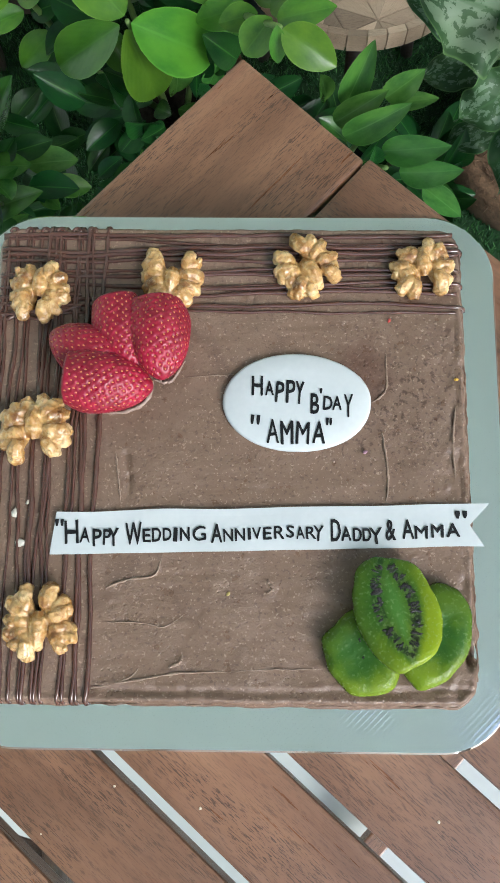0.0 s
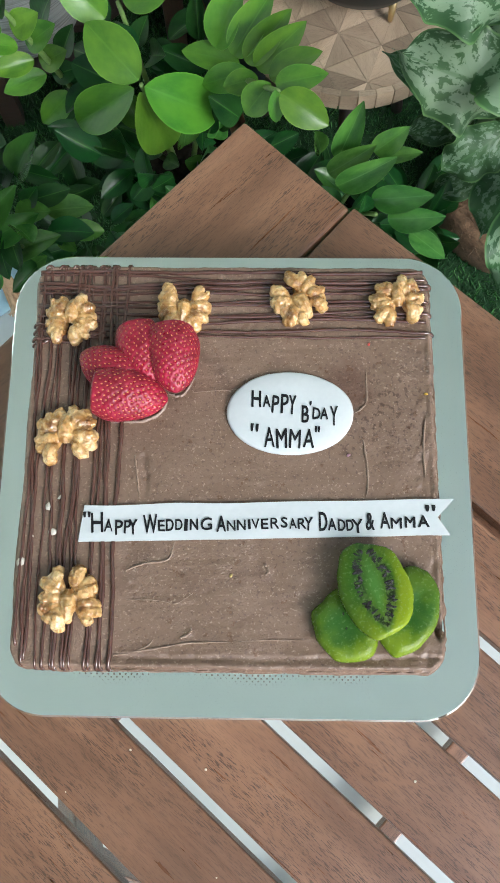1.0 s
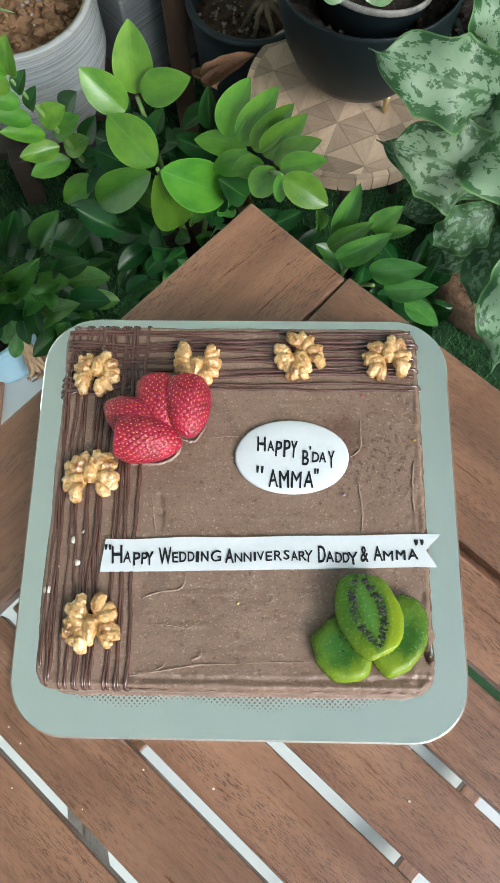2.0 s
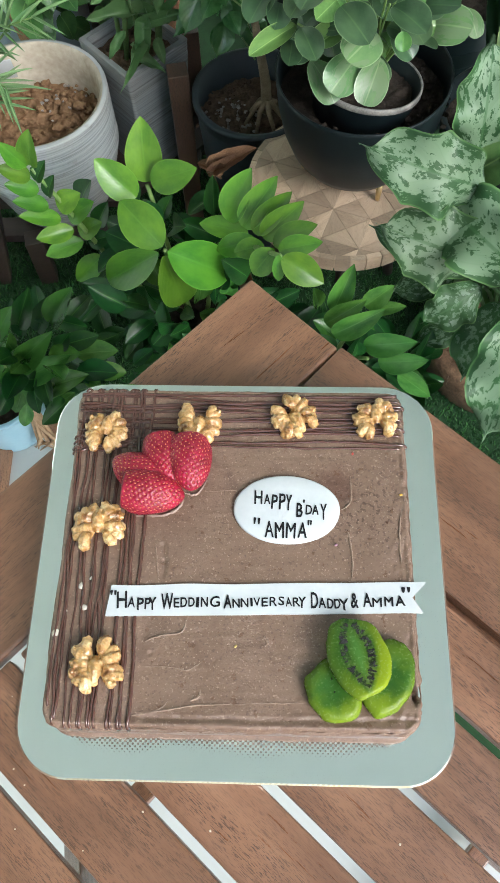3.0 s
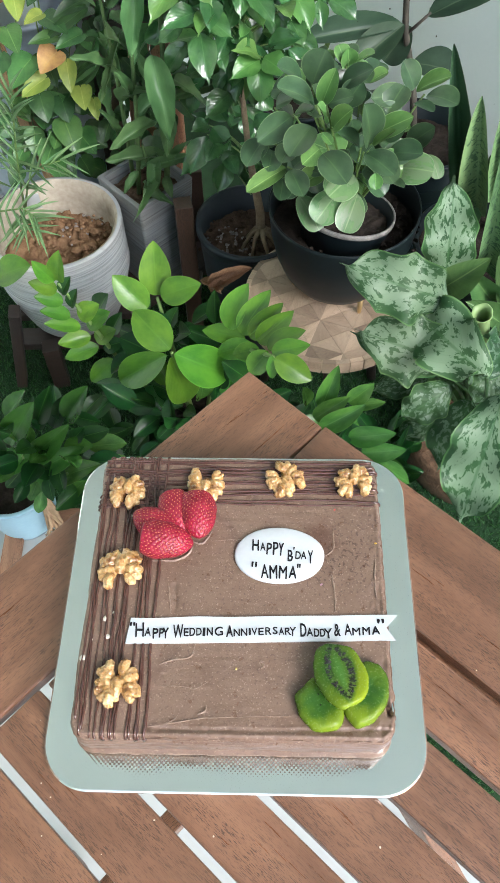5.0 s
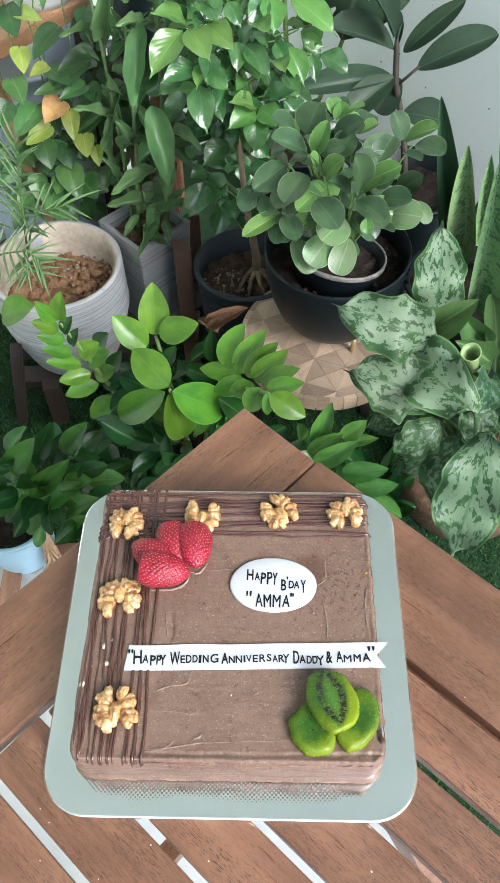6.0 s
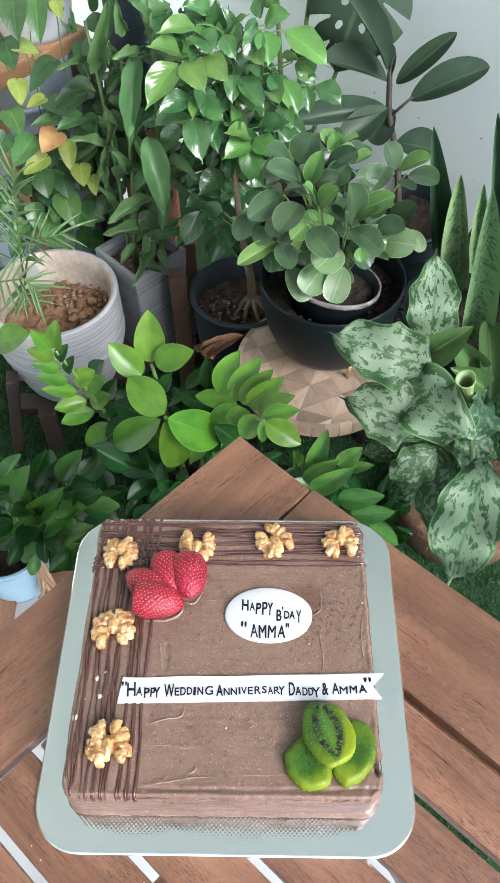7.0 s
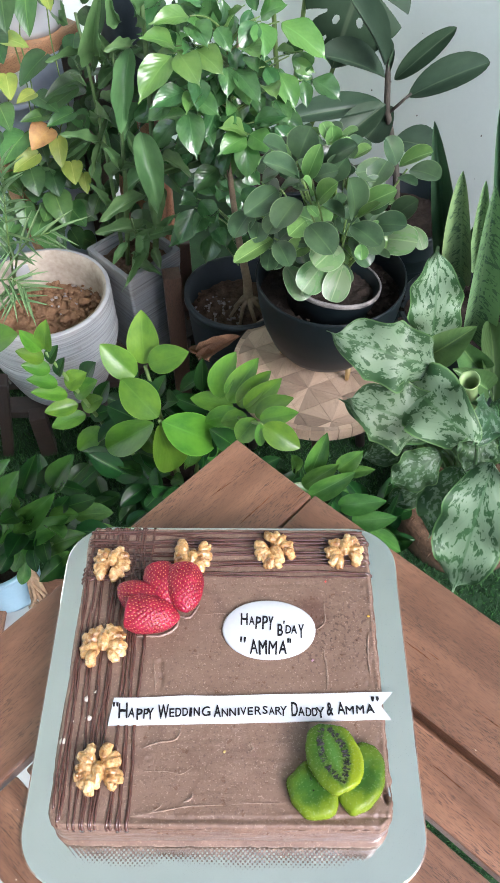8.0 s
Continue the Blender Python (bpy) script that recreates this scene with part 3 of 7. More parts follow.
board("stretcher", 0.553, 0.581, -WIDE + 0.139, -0.139, -TOP + 0.030, -TOP + 0.058, turn=True)
board("stretcher", 0.190, 0.216, -WIDE + 0.163, -0.163, -TOP + 0.290, -TOP + 0.318, turn=True)

bm = bmesh.new()
k = random.Random(19)
for i in range(46):
    q = TABLE @ Vector((k.uniform(0.12, 0.60), k.uniform(-0.60, -0.02), 0.0004))
    blob(bm, q, k.uniform(0.0004, 0.0010), (1, 1, 0.5), 0.4, 1, i)
single("table_crumbs", bm, speckled("pale_crumb", (0.55, 0.48, 0.38), (0.75, 0.70, 0.6), 300, 0.8), "tiny pale crumbs scattered on the table top", "crumb", kind="stuff")

# ---- cake board and cake ----
BOARD_H = 0.0045
CAKE = pose(-0.0165, 0.0495, TOP + BOARD_H, 0, 0, -1.7)   # cake axes, on the board's face


def rounded_square(half, r, n=10):
    out = []
    for q, (cx, cy) in enumerate(((1, 1), (-1, 1), (-1, -1), (1, -1))):
        for i in range(n + 1):
            a = math.pi / 2 * (q + i / n)
            out.append((cx * (half - r) + r * math.cos(a), cy * (half - r) + r * math.sin(a)))
    return out


cake_board = thing("cake_board", pose(-0.0152, 0.0502, TOP, 0, 0, -1.8), "square silver foil cake board with rounded corners", "cake board")
bm = bmesh.new()
rings = []
for inset, z in ((0.001, 0.0), (0.0, 0.0008), (0.0, BOARD_H - 0.0012), (0.0012, BOARD_H)):
    rings.append([bm.verts.new((x, y, z)) for x, y in rounded_square(0.1554 - inset, 0.040 - inset)])
for a, b in zip(rings, rings[1:]):
    for i in range(len(a)):
        j = (i + 1) % len(a)
        bm.faces.new((a[i], a[j], b[j], b[i]))
bm.faces.new(rings[0])
bm.faces.new(rings[-1])
part("foil_face", bm, FOIL, cake_board, at=cake_board.matrix_basis.copy(), smooth=False)

HALF, TALL = 0.1235, 0.0505
STROKES = [([(-0.0565, 0.0002), (-0.0547, -0.0125), (-0.0529, -0.0257)], 0.0007), ([(-0.0514, -0.0014), (-0.0494, -0.0125), (-0.0495, -0.0244)], -0.0011),
           ([(-0.0586, -0.0684), (-0.0467, -0.0641), (-0.0346, -0.0621), (-0.0304, -0.0509)], 0.0008), ([(-0.0579, -0.0849), (-0.0413, -0.0853), (-0.0292, -0.0870), (-0.0189, -0.0807)], 0.0004),
           ([(-0.0638, -0.1162), (-0.0535, -0.1144), (-0.0448, -0.1109), (-0.0411, -0.1071)], 0.0006), ([(-0.0638, -0.1165), (-0.0403, -0.1120), (-0.0196, -0.1089), (0.0041, -0.1080)], 0.0007),
           ([(-0.0262, -0.1061), (-0.0212, -0.1040), (-0.0198, -0.1002)], 0.0011), ([(0.0828, 0.0534), (0.0827, 0.0352), (0.0794, 0.0296), (0.0746, 0.0263)], 0.0007),
           ([(0.0797, 0.0108), (0.0826, -0.0113), (0.0808, -0.0245)], 0.0008), ([(-0.0237, 0.0394), (0.0065, 0.0416)], 0.0003), ([(0.1180, 0.0240), (0.1160, 0.0080), (0.1165, -0.0142)], 0.0008),
           ([(0.0216, -0.0640), (0.0240, -0.0684), (0.0216, -0.0705)], 0.0010), ([(0.0041, -0.1080), (0.0500, -0.1060)], 0.0003)]
RIDGES = [(a, b, h) for pts, h in STROKES for a, b in zip(pts, pts[1:])]


def seg_dist(p, a, b):
    ax, ay, bx, by = a[0], a[1], b[0], b[1]
    dx, dy = bx - ax, by - ay
    t = max(0, min(1, ((p[0] - ax) * dx + (p[1] - ay) * dy) / (dx * dx + dy * dy)))
    w = 0.0022 * noise.noise((p[0] * 90, p[1] * 90, ax * 40))
    return math.hypot(p[0] - ax - t * dx, p[1] - ay - t * dy) + w


def cake_body():
    bm = bmesh.new()
    bmesh.ops.create_cube(bm, size=2)
    bmesh.ops.subdivide_edges(bm, edges=bm.edges[:], cuts=190, use_grid_fill=True)
    for v in bm.verts:
        c = v.co.copy()
        hx, hz, r = HALF, TALL / 2, 0.0032
        q = Vector((c.x * hx, c.y * hx, c.z * hz))
        rc = 0.012                                     # plan corners
        core = Vector((max(-hx + rc, min(hx - rc, q.x)), max(-hx + rc, min(hx - rc, q.y))))
        d = Vector((q.x, q.y)) - core
        if d.length > 1e-9:
            d = d.normalized() * min(rc, max(abs(q.x - core.x), abs(q.y - core.y)))
        p = Vector((core.x + d.x, core.y + d.y, q.z))
        edge = max(abs(c.x), abs(c.y))
        rim = hx * (1 - edge)
        # softened upper edge; the sides end where it begins
        if edge > 0.999 and c.z <= 0.999:
            p.z = -hz + (c.z + 1) / 2 * (2 * hz - 0.75 * r)
        if c.z > 0.999 and rim < r:
            p.z -= r - math.sqrt(max(0, r * r - (r - rim) ** 2)) * 1.0
            p.z += r * 0.25
        low = 0.5 + 0.5 * c.z
        if edge > 0.999:
            out = 0.0010 * noise.noise((p.x * 25, p.y * 25, p.z * 60)) + 0.0007 * math.exp(-((low - 0.93) / 0.06) ** 2)
            out -= 0.0010 * math.exp(-((low - 0.76) / 0.10) ** 2)
            out += 0.0014 * math.exp(-((low - 0.50) / 0.18) ** 2)
            out += 0.0032 * math.exp(-((low - 0.12 - 0.04 * noise.noise((p.x * 14, p.y * 14, 3))) / 0.05) ** 2)
            out += 0.0005 * noise.noise((p.x * 70, p.y * 70, p.z * 300))
            chip = noise.noise((p.x * 120, p.y * 120, 2.0 + p.z * 40)) + 0.6 * noise.noise((p.x * 330, p.y * 330, p.z * 90))
            out += 0.00055 * chip * math.exp(-((low - 0.97) / 0.08) ** 2) + 0.0007 * chip * math.exp(-((low - 0.12) / 0.08) ** 2)
            if c.y < -0.999 or c.x > 0.999:               # a lip hangs over a shallow groove
                lip = 0.75 + 0.6 * noise.noise((p.x * 18, p.y * 18, 9))
                out += lip * (0.0011 * math.exp(-((low - 0.95) / 0.025) ** 2) - 0.0016 * math.exp(-((low - 0.875) / 0.028) ** 2))
            gouge = math.hypot(p.y + 0.0975, (p.z - 0.018) * 0.5)
            if c.x > 0.999 and gouge < 0.016:
                out -= 0.0075 * math.exp(-(gouge / 0.0028) ** 2) - 0.0012 * math.exp(-((gouge - 0.008) / 0.003) ** 2)
            way = Vector((q.x, q.y)) - core
            way = way.normalized() if way.length > 1e-9 else Vector((round(c.x) if abs(c.x) > 0.999 else 0, round(c.y) if abs(c.y) > 0.999 else 0)).normalized()
            p.x += out * way.x
            p.y += out * way.y
        if c.z > 0.999:
            z = 0.0007 * noise.noise((p.x * 22, p.y * 22, 1.0)) + 0.00035 * noise.noise((p.x * 85, p.y * 85, 4.0))
            z += 0.00030 * noise.noise((p.x * 40, p.y * 300, 7.0)) + 0.00022 * noise.noise((p.x * 240, p.y * 240, 3.0))
            for a, b, h in RIDGES:
                t = seg_dist(p, a, b)
                if t < 0.006:
                    z += (0.35 if h > 0 else 1.2) * h * math.exp(-(t / 0.0014) ** 2)
            if c.y < -0.9 and p.x > -0.066:                # the knife's last pass left a furrow
                fy = p.y + 0.1172 + 0.0012 * noise.noise((p.x * 22, 0, 5)) - 0.010 * p.x * (p.x > 0.05)
                z -= 0.0011 * math.exp(-(fy / 0.0011) ** 2) - 0.0005 * math.exp(-((fy - 0.0022) / 0.0012) ** 2)
            if rim < 0.012:                                # dragged lip along the margin
                z += 0.0003 * math.exp(-((rim - 0.003 - 0.0015 * noise.noise((p.x * 30, p.y * 30, 8))) / 0.0016) ** 2) * (0.6 + noise.noise((p.x * 45, p.y * 45, 5)))
                z += 0.0006 * noise.noise((p.x * 200, p.y * 200, 6))
                if p.x > 0.1:
                    z += 0.0007 * noise.noise((p.x * 330, p.y * 160, 2))
            z -= 0.010 * math.exp(-((p.x - 0.1200 + 0.15 * (p.y + 0.1005)) / 0.0017) ** 2 - ((p.y + 0.1005) / 0.0050) ** 2)   # a torn hole in the edge
            for i in range(22):
                k = random.Random(i * 7)
                t = math.hypot(p.x - k.uniform(-0.07, 0.11), p.y - k.uniform(-0.11, 0.085))
                if t < 0.005:
                    z += k.choice((-0.0012, 0.0008)) * math.exp(-(t / 0.0013) ** 2)
            p.z += z
        v.co = p + Vector((0, 0, TALL / 2))
    return bm


cake = thing("cake", CAKE, "square cake covered in smooth milk-chocolate frosting on a foil board", "cake")
coat = part("frosting", cake_body(), FROSTING, cake, at=CAKE)


def smooth_run(pts, n):
    """A soft curve through plan points."""
    out = []
    m = len(pts) - 1
    for i in range(n + 1):
        t = i / n * m
        j = min(int(t), m - 1)
        f = t - j
        p0, p1, p2, p3 = (Vector(pts[max(0, min(m, j + d))]) for d in (-1, 0, 1, 2))
        out.append(0.5 * (2 * p1 + (p2 - p0) * f + (2 * p0 - 5 * p1 + 4 * p2 - p3) * f * f + (3 * p1 - p0 - 3 * p2 + p3) * f ** 3))
    return out


for i, (run, h) in enumerate(STROKES):
    if h < 0:
        continue
    pts, rad = [], []
    for j, q in enumerate(smooth_run(run, 40)):
        t = j / 40
        w = 0.0005 * noise.noise((t * 5.0, i * 3.7, 1)) + 0.0003 * noise.noise((t * 22, i * 3.7, 4))
        pts.append((q.x + w, q.y + w, TALL + 0.0004 + 0.0003 * noise.noise((t * 7, i, 2))))
        rad.append(h * 0.95 * (0.25 + 0.75 * math.sin(math.pi * min(1, t * 1.05 + 0.02)) ** 0.5) * (0.8 + 0.7 * noise.noise((t * 11, i, 6))))
    part("frosting_ridge", tube(bmesh.new(), pts, rad, 8), RIDGE_LIGHT, coat, at=CAKE)


# the crumbly lips that the knife left along the top and foot of the front and east sides
for i, (a, b, z, wide) in enumerate((((-0.064, -HALF - 0.0004), (0.114, -HALF - 0.0004), TALL - 0.0030, 0.00085), ((-0.110, -HALF - 0.0026), (0.112, -HALF - 0.0026), 0.0052, 0.00095), ((HALF + 0.0004, -0.112), (HALF + 0.0004, 0.112), TALL - 0.0028, 0.00075))):
    pts, rad = [], []
    for j in range(121):
        t = j / 120
        n = 0.0007 * noise.noise((t * 30, i * 4.1, 2))
        pts.append((a[0] + (b[0] - a[0]) * t + n * (i == 2), a[1] + (b[1] - a[1]) * t - n * (i < 2), z + 0.0012 * noise.noise((t * 7, i, 5)) + 0.0005 * noise.noise((t * 40, i, 7))))
        rad.append(wide * max(0.2, 0.75 + 0.8 * noise.noise((t * 26, i, 9)) + 0.5 * noise.noise((t * 75, i, 3))))
    # the foot lip takes the lighter copy, as a painted highlight
    part("frosting_lip", tube(bmesh.new(), pts, rad, 7), RIDGE_LIGHT if i == 1 else FROSTING, coat, at=CAKE)


def drizzle(p, q, seed, over_q=0.0, over_p=0.0):
    """A thin rope of piped chocolate laid on the cake's face from p to q; its ends may run over the edge."""
    k = random.Random(seed)
    n = 64
    pts, rad = [], []
    rr = k.uniform(0.00075, 0.00132)
    for i in range(n + 1):
        t = i / n
        x, y = p[0] + (q[0] - p[0]) * t, p[1] + (q[1] - p[1]) * t
        w = 0.0034 * noise.noise((t * 3.1, seed * 5.3, 0)) + 0.0013 * noise.noise((t * 9, seed * 2.3, 5)) + 0.0004 * noise.noise((t * 30, seed * 2.3, 9))
        if abs(q[0] - p[0]) > abs(q[1] - p[1]):
            y += w
        else:
            x += w
        pts.append((x, y, TALL + 0.0007 + 0.0005 * noise.noise((t * 9, seed, 2))))
        rad.append(rr * (1 + 0.45 * noise.noise((t * 12, seed, 8)) + 0.25 * noise.noise((t * 40, seed, 3))))
    for run, end, idx in ((over_q, q, -1), (over_p, p, 0)):
        if run:
            e = Vector(pts[idx])
            d = Vector((end[0] - (p if idx else q)[0], end[1] - (p if idx else q)[1], 0)).normalized()
            tail = [e + d * 0.0016 + Vector((0, 0, -0.0012)), e + d * 0.0026 + Vector((0, 0, -0.0035)), e + d * 0.0027 + Vector((0, 0, -0.0035 - run))]
            if idx:
                pts += tail
                rad += [rr * 1.1, rr * 1.25, rr * 1.55]
            else:
                pts = tail[::-1] + pts
                rad = [rr * 1.55, rr * 1.25, rr * 1.1] + rad
    part("chocolate_line", tube(bmesh.new(), pts, rad, 7), DRIZZLE, cake, at=CAKE)


line_rng = random.Random(3)
for i, yy in enumerate((0.1195, 0.1160, 0.1115, 0.1085, 0.1030, 0.0985, 0.0955, 0.0905, 0.0885, 0.0845, 0.0790, 0.0735)):
    drizzle((-0.1215, yy + line_rng.uniform(-0.002, 0.002)), (0.1205 + line_rng.uniform(-0.004, 0.002), yy + line_rng.uniform(-0.002, 0.002)), 20 + i, over_q=0.0015 * (i % 3))
for i, xx in enumerate((-0.1195, -0.1165, -0.1145, -0.1080, -0.1060, -0.1000, -0.0975, -0.0950, -0.0905, -0.0885, -0.0820, -0.0795, -0.0755, -0.0725, -0.0660)):
    turn_in = max(0.0, -xx - HALF + 0.016)            # the corner is round
    y_end = HALF - 0.0145 + math.sqrt(max(0.0, 0.012 ** 2 - turn_in ** 2))
    drizzle((xx + line_rng.uniform(-0.0015, 0.0015), y_end + 0.0005), (xx + line_rng.uniform(-0.0012, 0.002), -y_end), 40 + i, over_q=line_rng.uniform(0.001, 0.005), over_p=0.001)
for i in range(4):
    drizzle((-0.121, 0.083 - 0.004 * i), (-0.078, 0.085 - 0.003 * i), 60 + i, over_p=0.001)
# loops where the rope turned back
for i in range(6):
    x0 = -0.116 + 0.0085 * i
    pts = [(x0 + 0.002 * math.cos(a), 0.1205 + 0.0022 * math.sin(a), TALL + 0.0012) for a in (math.pi * j / 8 for j in range(9))]
    part("chocolate_loop", tube(bmesh.new(), pts, 0.0009, 6), DRIZZLE, cake, at=CAKE)


def on_cake(x, y, z=0.0, rz=0.0, rx=0.0, ry=0.0):
    """A pose on the cake's face from a place in the world's plan."""
    p = CAKE.inverted() @ Vector((x, y, 0))
    return CAKE @ pose(p.x, p.y, TALL + z, rx, ry, rz)


# ---- walnut halves ----
def walnut_mesh(seed, wings=(0.0, 0.0), fan=1.0):
    """A kernel half: two wings of finger-like folds on a ridged bridge, parted by a deep cleft on the near side and a shallow one beyond."""
    k = random.Random(seed)
    bm = bmesh.new()
    # the bridge, with its raised seam
    tube(bm, [(k.uniform(-0.001, 0.001), -0.0035, 0.0035), (0, 0.0005, 0.0058), (0, 0.0052, 0.0060), (k.uniform(-0.001, 0.001), 0.0090, 0.0042), (0, 0.0115, 0.0022)], [0.0030, 0.0042, 0.0038, 0.0030, 0.0016], 10)
    tube(bm, [(0.0008, -0.002, 0.0078), (-0.0005, 0.004, 0.0092), (0.0006, 0.010, 0.0066)], [0.0012, 0.0018, 0.0010], 8)
    for s, lean in zip((-1, 1), wings):
        own = bmesh.new()
        blob(own, (s * 0.0062, 0.0, 0.0030), 0.0082, (0.74, 1.42, 0.58), 0.25, 2, seed + s)
        last = None
        for a, reach, fat in ((80, 0.0138, 0.0036), (50, 0.0136, 0.0035), (20, 0.0130, 0.0035), (-12, 0.0130, 0.0037), (-44, 0.0142, 0.0037), (-76, 0.0156, 0.0040)):
            a = radians(a * fan + k.uniform(-9, 9))
            reach *= k.uniform(0.90, 1.06)
            fat *= k.uniform(0.86, 1.14)
            root = Vector((s * 0.0034, 0.0062 * math.sin(a), 0.0052 + k.uniform(-0.0006, 0.0012)))
            end = Vector((s * (0.0024 + (reach - 0.0014) * math.cos(a) * 0.86), reach * math.sin(a) * 0.88, k.uniform(0.0032, 0.0050)))
            mid = root.lerp(end, 0.55) + Vector((k.uniform(-0.0012, 0.0012), k.uniform(-0.0012, 0.0012), k.uniform(0.0008, 0.0024)))
            tube(own, [root, root.lerp(mid, 0.6) + Vector((0, 0, 0.0006)), mid, mid.lerp(end, 0.6), end], [fat * 0.55, fat * 0.82, fat * 0.88, fat, fat * 0.72], 10)
            blob(own, end, fat * 0.95, (1, 1, 1.05), 0.35, 2, seed * 9 + int(a * 10))
            if last and k.random() < 0.75:      # folds run together at uneven depth
                f = k.uniform(0.55, 0.85)
                tube(own, [last[0].lerp(last[1], f), (last[0].lerp(last[1], f) + root.lerp(end, f)) / 2 + Vector((0, 0, k.uniform(-0.001, 0.0012))), root.lerp(end, f)], [fat * 0.8, fat * 0.9, fat * 0.8], 8)
            last = (root, end)
            for _ in range(3):                  # knuckles along the fold
                q = root.lerp(end, k.uniform(0.45, 1.05)) + Vector((k.uniform(-0.0022, 0.0022), k.uniform(-0.0022, 0.0022), k.uniform(0.0012, 0.0030)))
                blob(own, q, k.uniform(0.0011, 0.0020), (1, k.uniform(0.7, 1.3), 0.9), 0.4, 1, k.randrange(99))
        own.transform(pose(s * 0.0009, k.uniform(-0.0012, 0.0012), 0, 0, s * k.uniform(-2, 8), lean))
        me = bpy.data.meshes.new("t")
        own.to_mesh(me)
        own.free()
        bm.from_mesh(me)
        bpy.data.meshes.remove(me)
    return finish(bm)


WALNUTS = []
for i, (wings, fan) in enumerate((((4, -6), 1.0), ((-8, 10), 0.95), ((14, 2), 0.92), ((2, 6), 1.02), ((-5, 5), 1.0), ((10, -4), 0.96))):
    me = walnut_mesh(i + 3, wings, fan)
    me.materials.append(NUT)
    WALNUTS.append(me)
nut_grain = bpy.data.textures.new("nut_grain", "CLOUDS")
nut_grain.noise_scale, nut_grain.noise_depth = 0.0030, 2


def walnut(x, y, turn, i, size=1.0, tilt=0.0):
    ob = new("walnut", WALNUTS[i])
    ob.matrix_basis = on_cake(x, y, 0.0004, turn, tilt) @ Matrix.Scale(size, 4)
    rm = ob.modifiers.new("skin", "REMESH")
    rm.mode, rm.voxel_size, rm.use_smooth_shade = "VOXEL", 0.00038, True
    dm = ob.modifiers.new("grain", "DISPLACE")
    dm.texture, dm.strength, dm.mid_level, dm.texture_coords = nut_grain, 0.0011, 0.5, "LOCAL"
    tagged(ob, "golden-brown walnut half pressed into the chocolate frosting", "walnut", "walnut halves on the cake")


walnut(-0.1130, 0.1390, -3, 0, 1.02)
walnut(-0.0434, 0.1440, 176, 1, 1.02)
walnut(0.0286, 0.1465, 214, 2, 1.10)
walnut(0.0892, 0.1450, 4, 3, 1.02)
walnut(-0.1136, 0.0630, 2, 4, 1.15)
walnut(-0.1088, -0.0330, 183, 5, 1.14)


# ---- strawberries ----
def strawberry(x, y, lift, length, wide, turn, tip_down, roll, seed, label):
    """A berry lying on its side: local y runs from the shoulder to the tip."""
    k = random.Random(seed)
    seeds = []

    def profile(v):
        if v < 0.30:                        # sliced off square below the calyx
            return 0.80 + 0.20 * math.sin(math.pi / 2 * v / 0.30) - 0.10 * max(0.0, 1 - v / 0.03)
        return max(0.004, 1 - ((v - 0.30) / 0.70) ** 2.1) ** 0.66

    i, v = 0, 0.04
    while v < 0.97:
        seeds.append((v + k.uniform(-0.006, 0.006), (i * 2.399963) % (2 * math.pi) + k.uniform(-0.05, 0.05)))
        v += 0.0000105 / (length * math.pi * wide * max(0.25, profile(v)))
        i += 1

    def surface(v, a):
        r = wide / 2 * profile(v) * (1 + 0.06 * noise.noise((math.cos(a), math.sin(a), seed + v * 2)))
        return Vector((r * math.cos(a), (v - 0.5) * length, r * math.sin(a) * 0.86))
    bm = bmesh.new()
    nv, na = 96, 128
    rings = []
    for i in range(nv + 1):
        v = max(0.004, min(0.996, i / nv))
        ring = []
        for j in range(na):
            a = 2 * math.pi * j / na
            p = surface(v, a)
            dip = 0.0
            for sv, sa in seeds:
                if abs(sv - v) < 0.06:
                    da = (a - sa + math.pi) % (2 * math.pi) - math.pi
                    q = ((sv - v) * length) ** 2 + (da * max(0.002, p.xz.length)) ** 2
                    dip += math.exp(-q / 0.00084 ** 2)
            n = Vector((p.x, 0.25 * (v - 0.3) * wide, p.z)).normalized()
            ring.append(bm.verts.new(p - n * 0.00095 * min(dip, 1.2)))
        rings.append(ring)
    for a, b in zip(rings, rings[1:]):
        for j in range(na):
            bm.faces.new((a[j], a[(j + 1) % na], b[(j + 1) % na], b[j]))
    bm.faces.new(rings[0])
    bm.faces.new(rings[-1])
    m = on_cake(x, y, lift, turn, tip_down, roll)
    ob = thing("strawberry", m, label, "strawberry", "strawberries on the cake")
    flesh = part("flesh", bm, BERRY, ob, at=m)
    bm = bmesh.new()
    for sv, sa in seeds:
        p = surface(sv, sa)
        own = bmesh.new()
        bmesh.ops.create_icosphere(own, subdivisions=1, radius=1)
        n = Vector((p.x, 0, p.z)).normalized()
        for vt in own.verts:
            c = vt.co
            vt.co = p - n * 0.00062 + n * c.z * 0.00030 + Vector((0, 1, 0)) * c.y * 0.00078 + n.cross(Vector((0, 1, 0))) * c.x * 0.00046
        me = bpy.data.meshes.new("t")
        own.to_mesh(me)
        own.free()
        bm.from_mesh(me)
        bpy.data.meshes.remove(me)
    part("seed_speckle", bm, ACHENE, flesh, "small yellow seeds", at=m, kind="stuff")


strawberry(-0.0740, 0.0850, 0.0135, 0.0445, 0.0340, -97, -5, 10, 1, "large ripe red strawberry lying on the frosting")
strawberry(-0.0490, 0.1055, 0.0150, 0.0435, 0.0335, 187, 7, -8, 2, "ripe red strawberry leaning against another")
strawberry(-0.0880, 0.1020, 0.0115, 0.0390, 0.0310, 62, 4, 0, 3, "small ripe red strawberry beside a walnut half")
strawberry(-0.0670, 0.1085, 0.0130, 0.0430, 0.0290, 196, 2, 0, 4, "ripe red strawberry between two others")


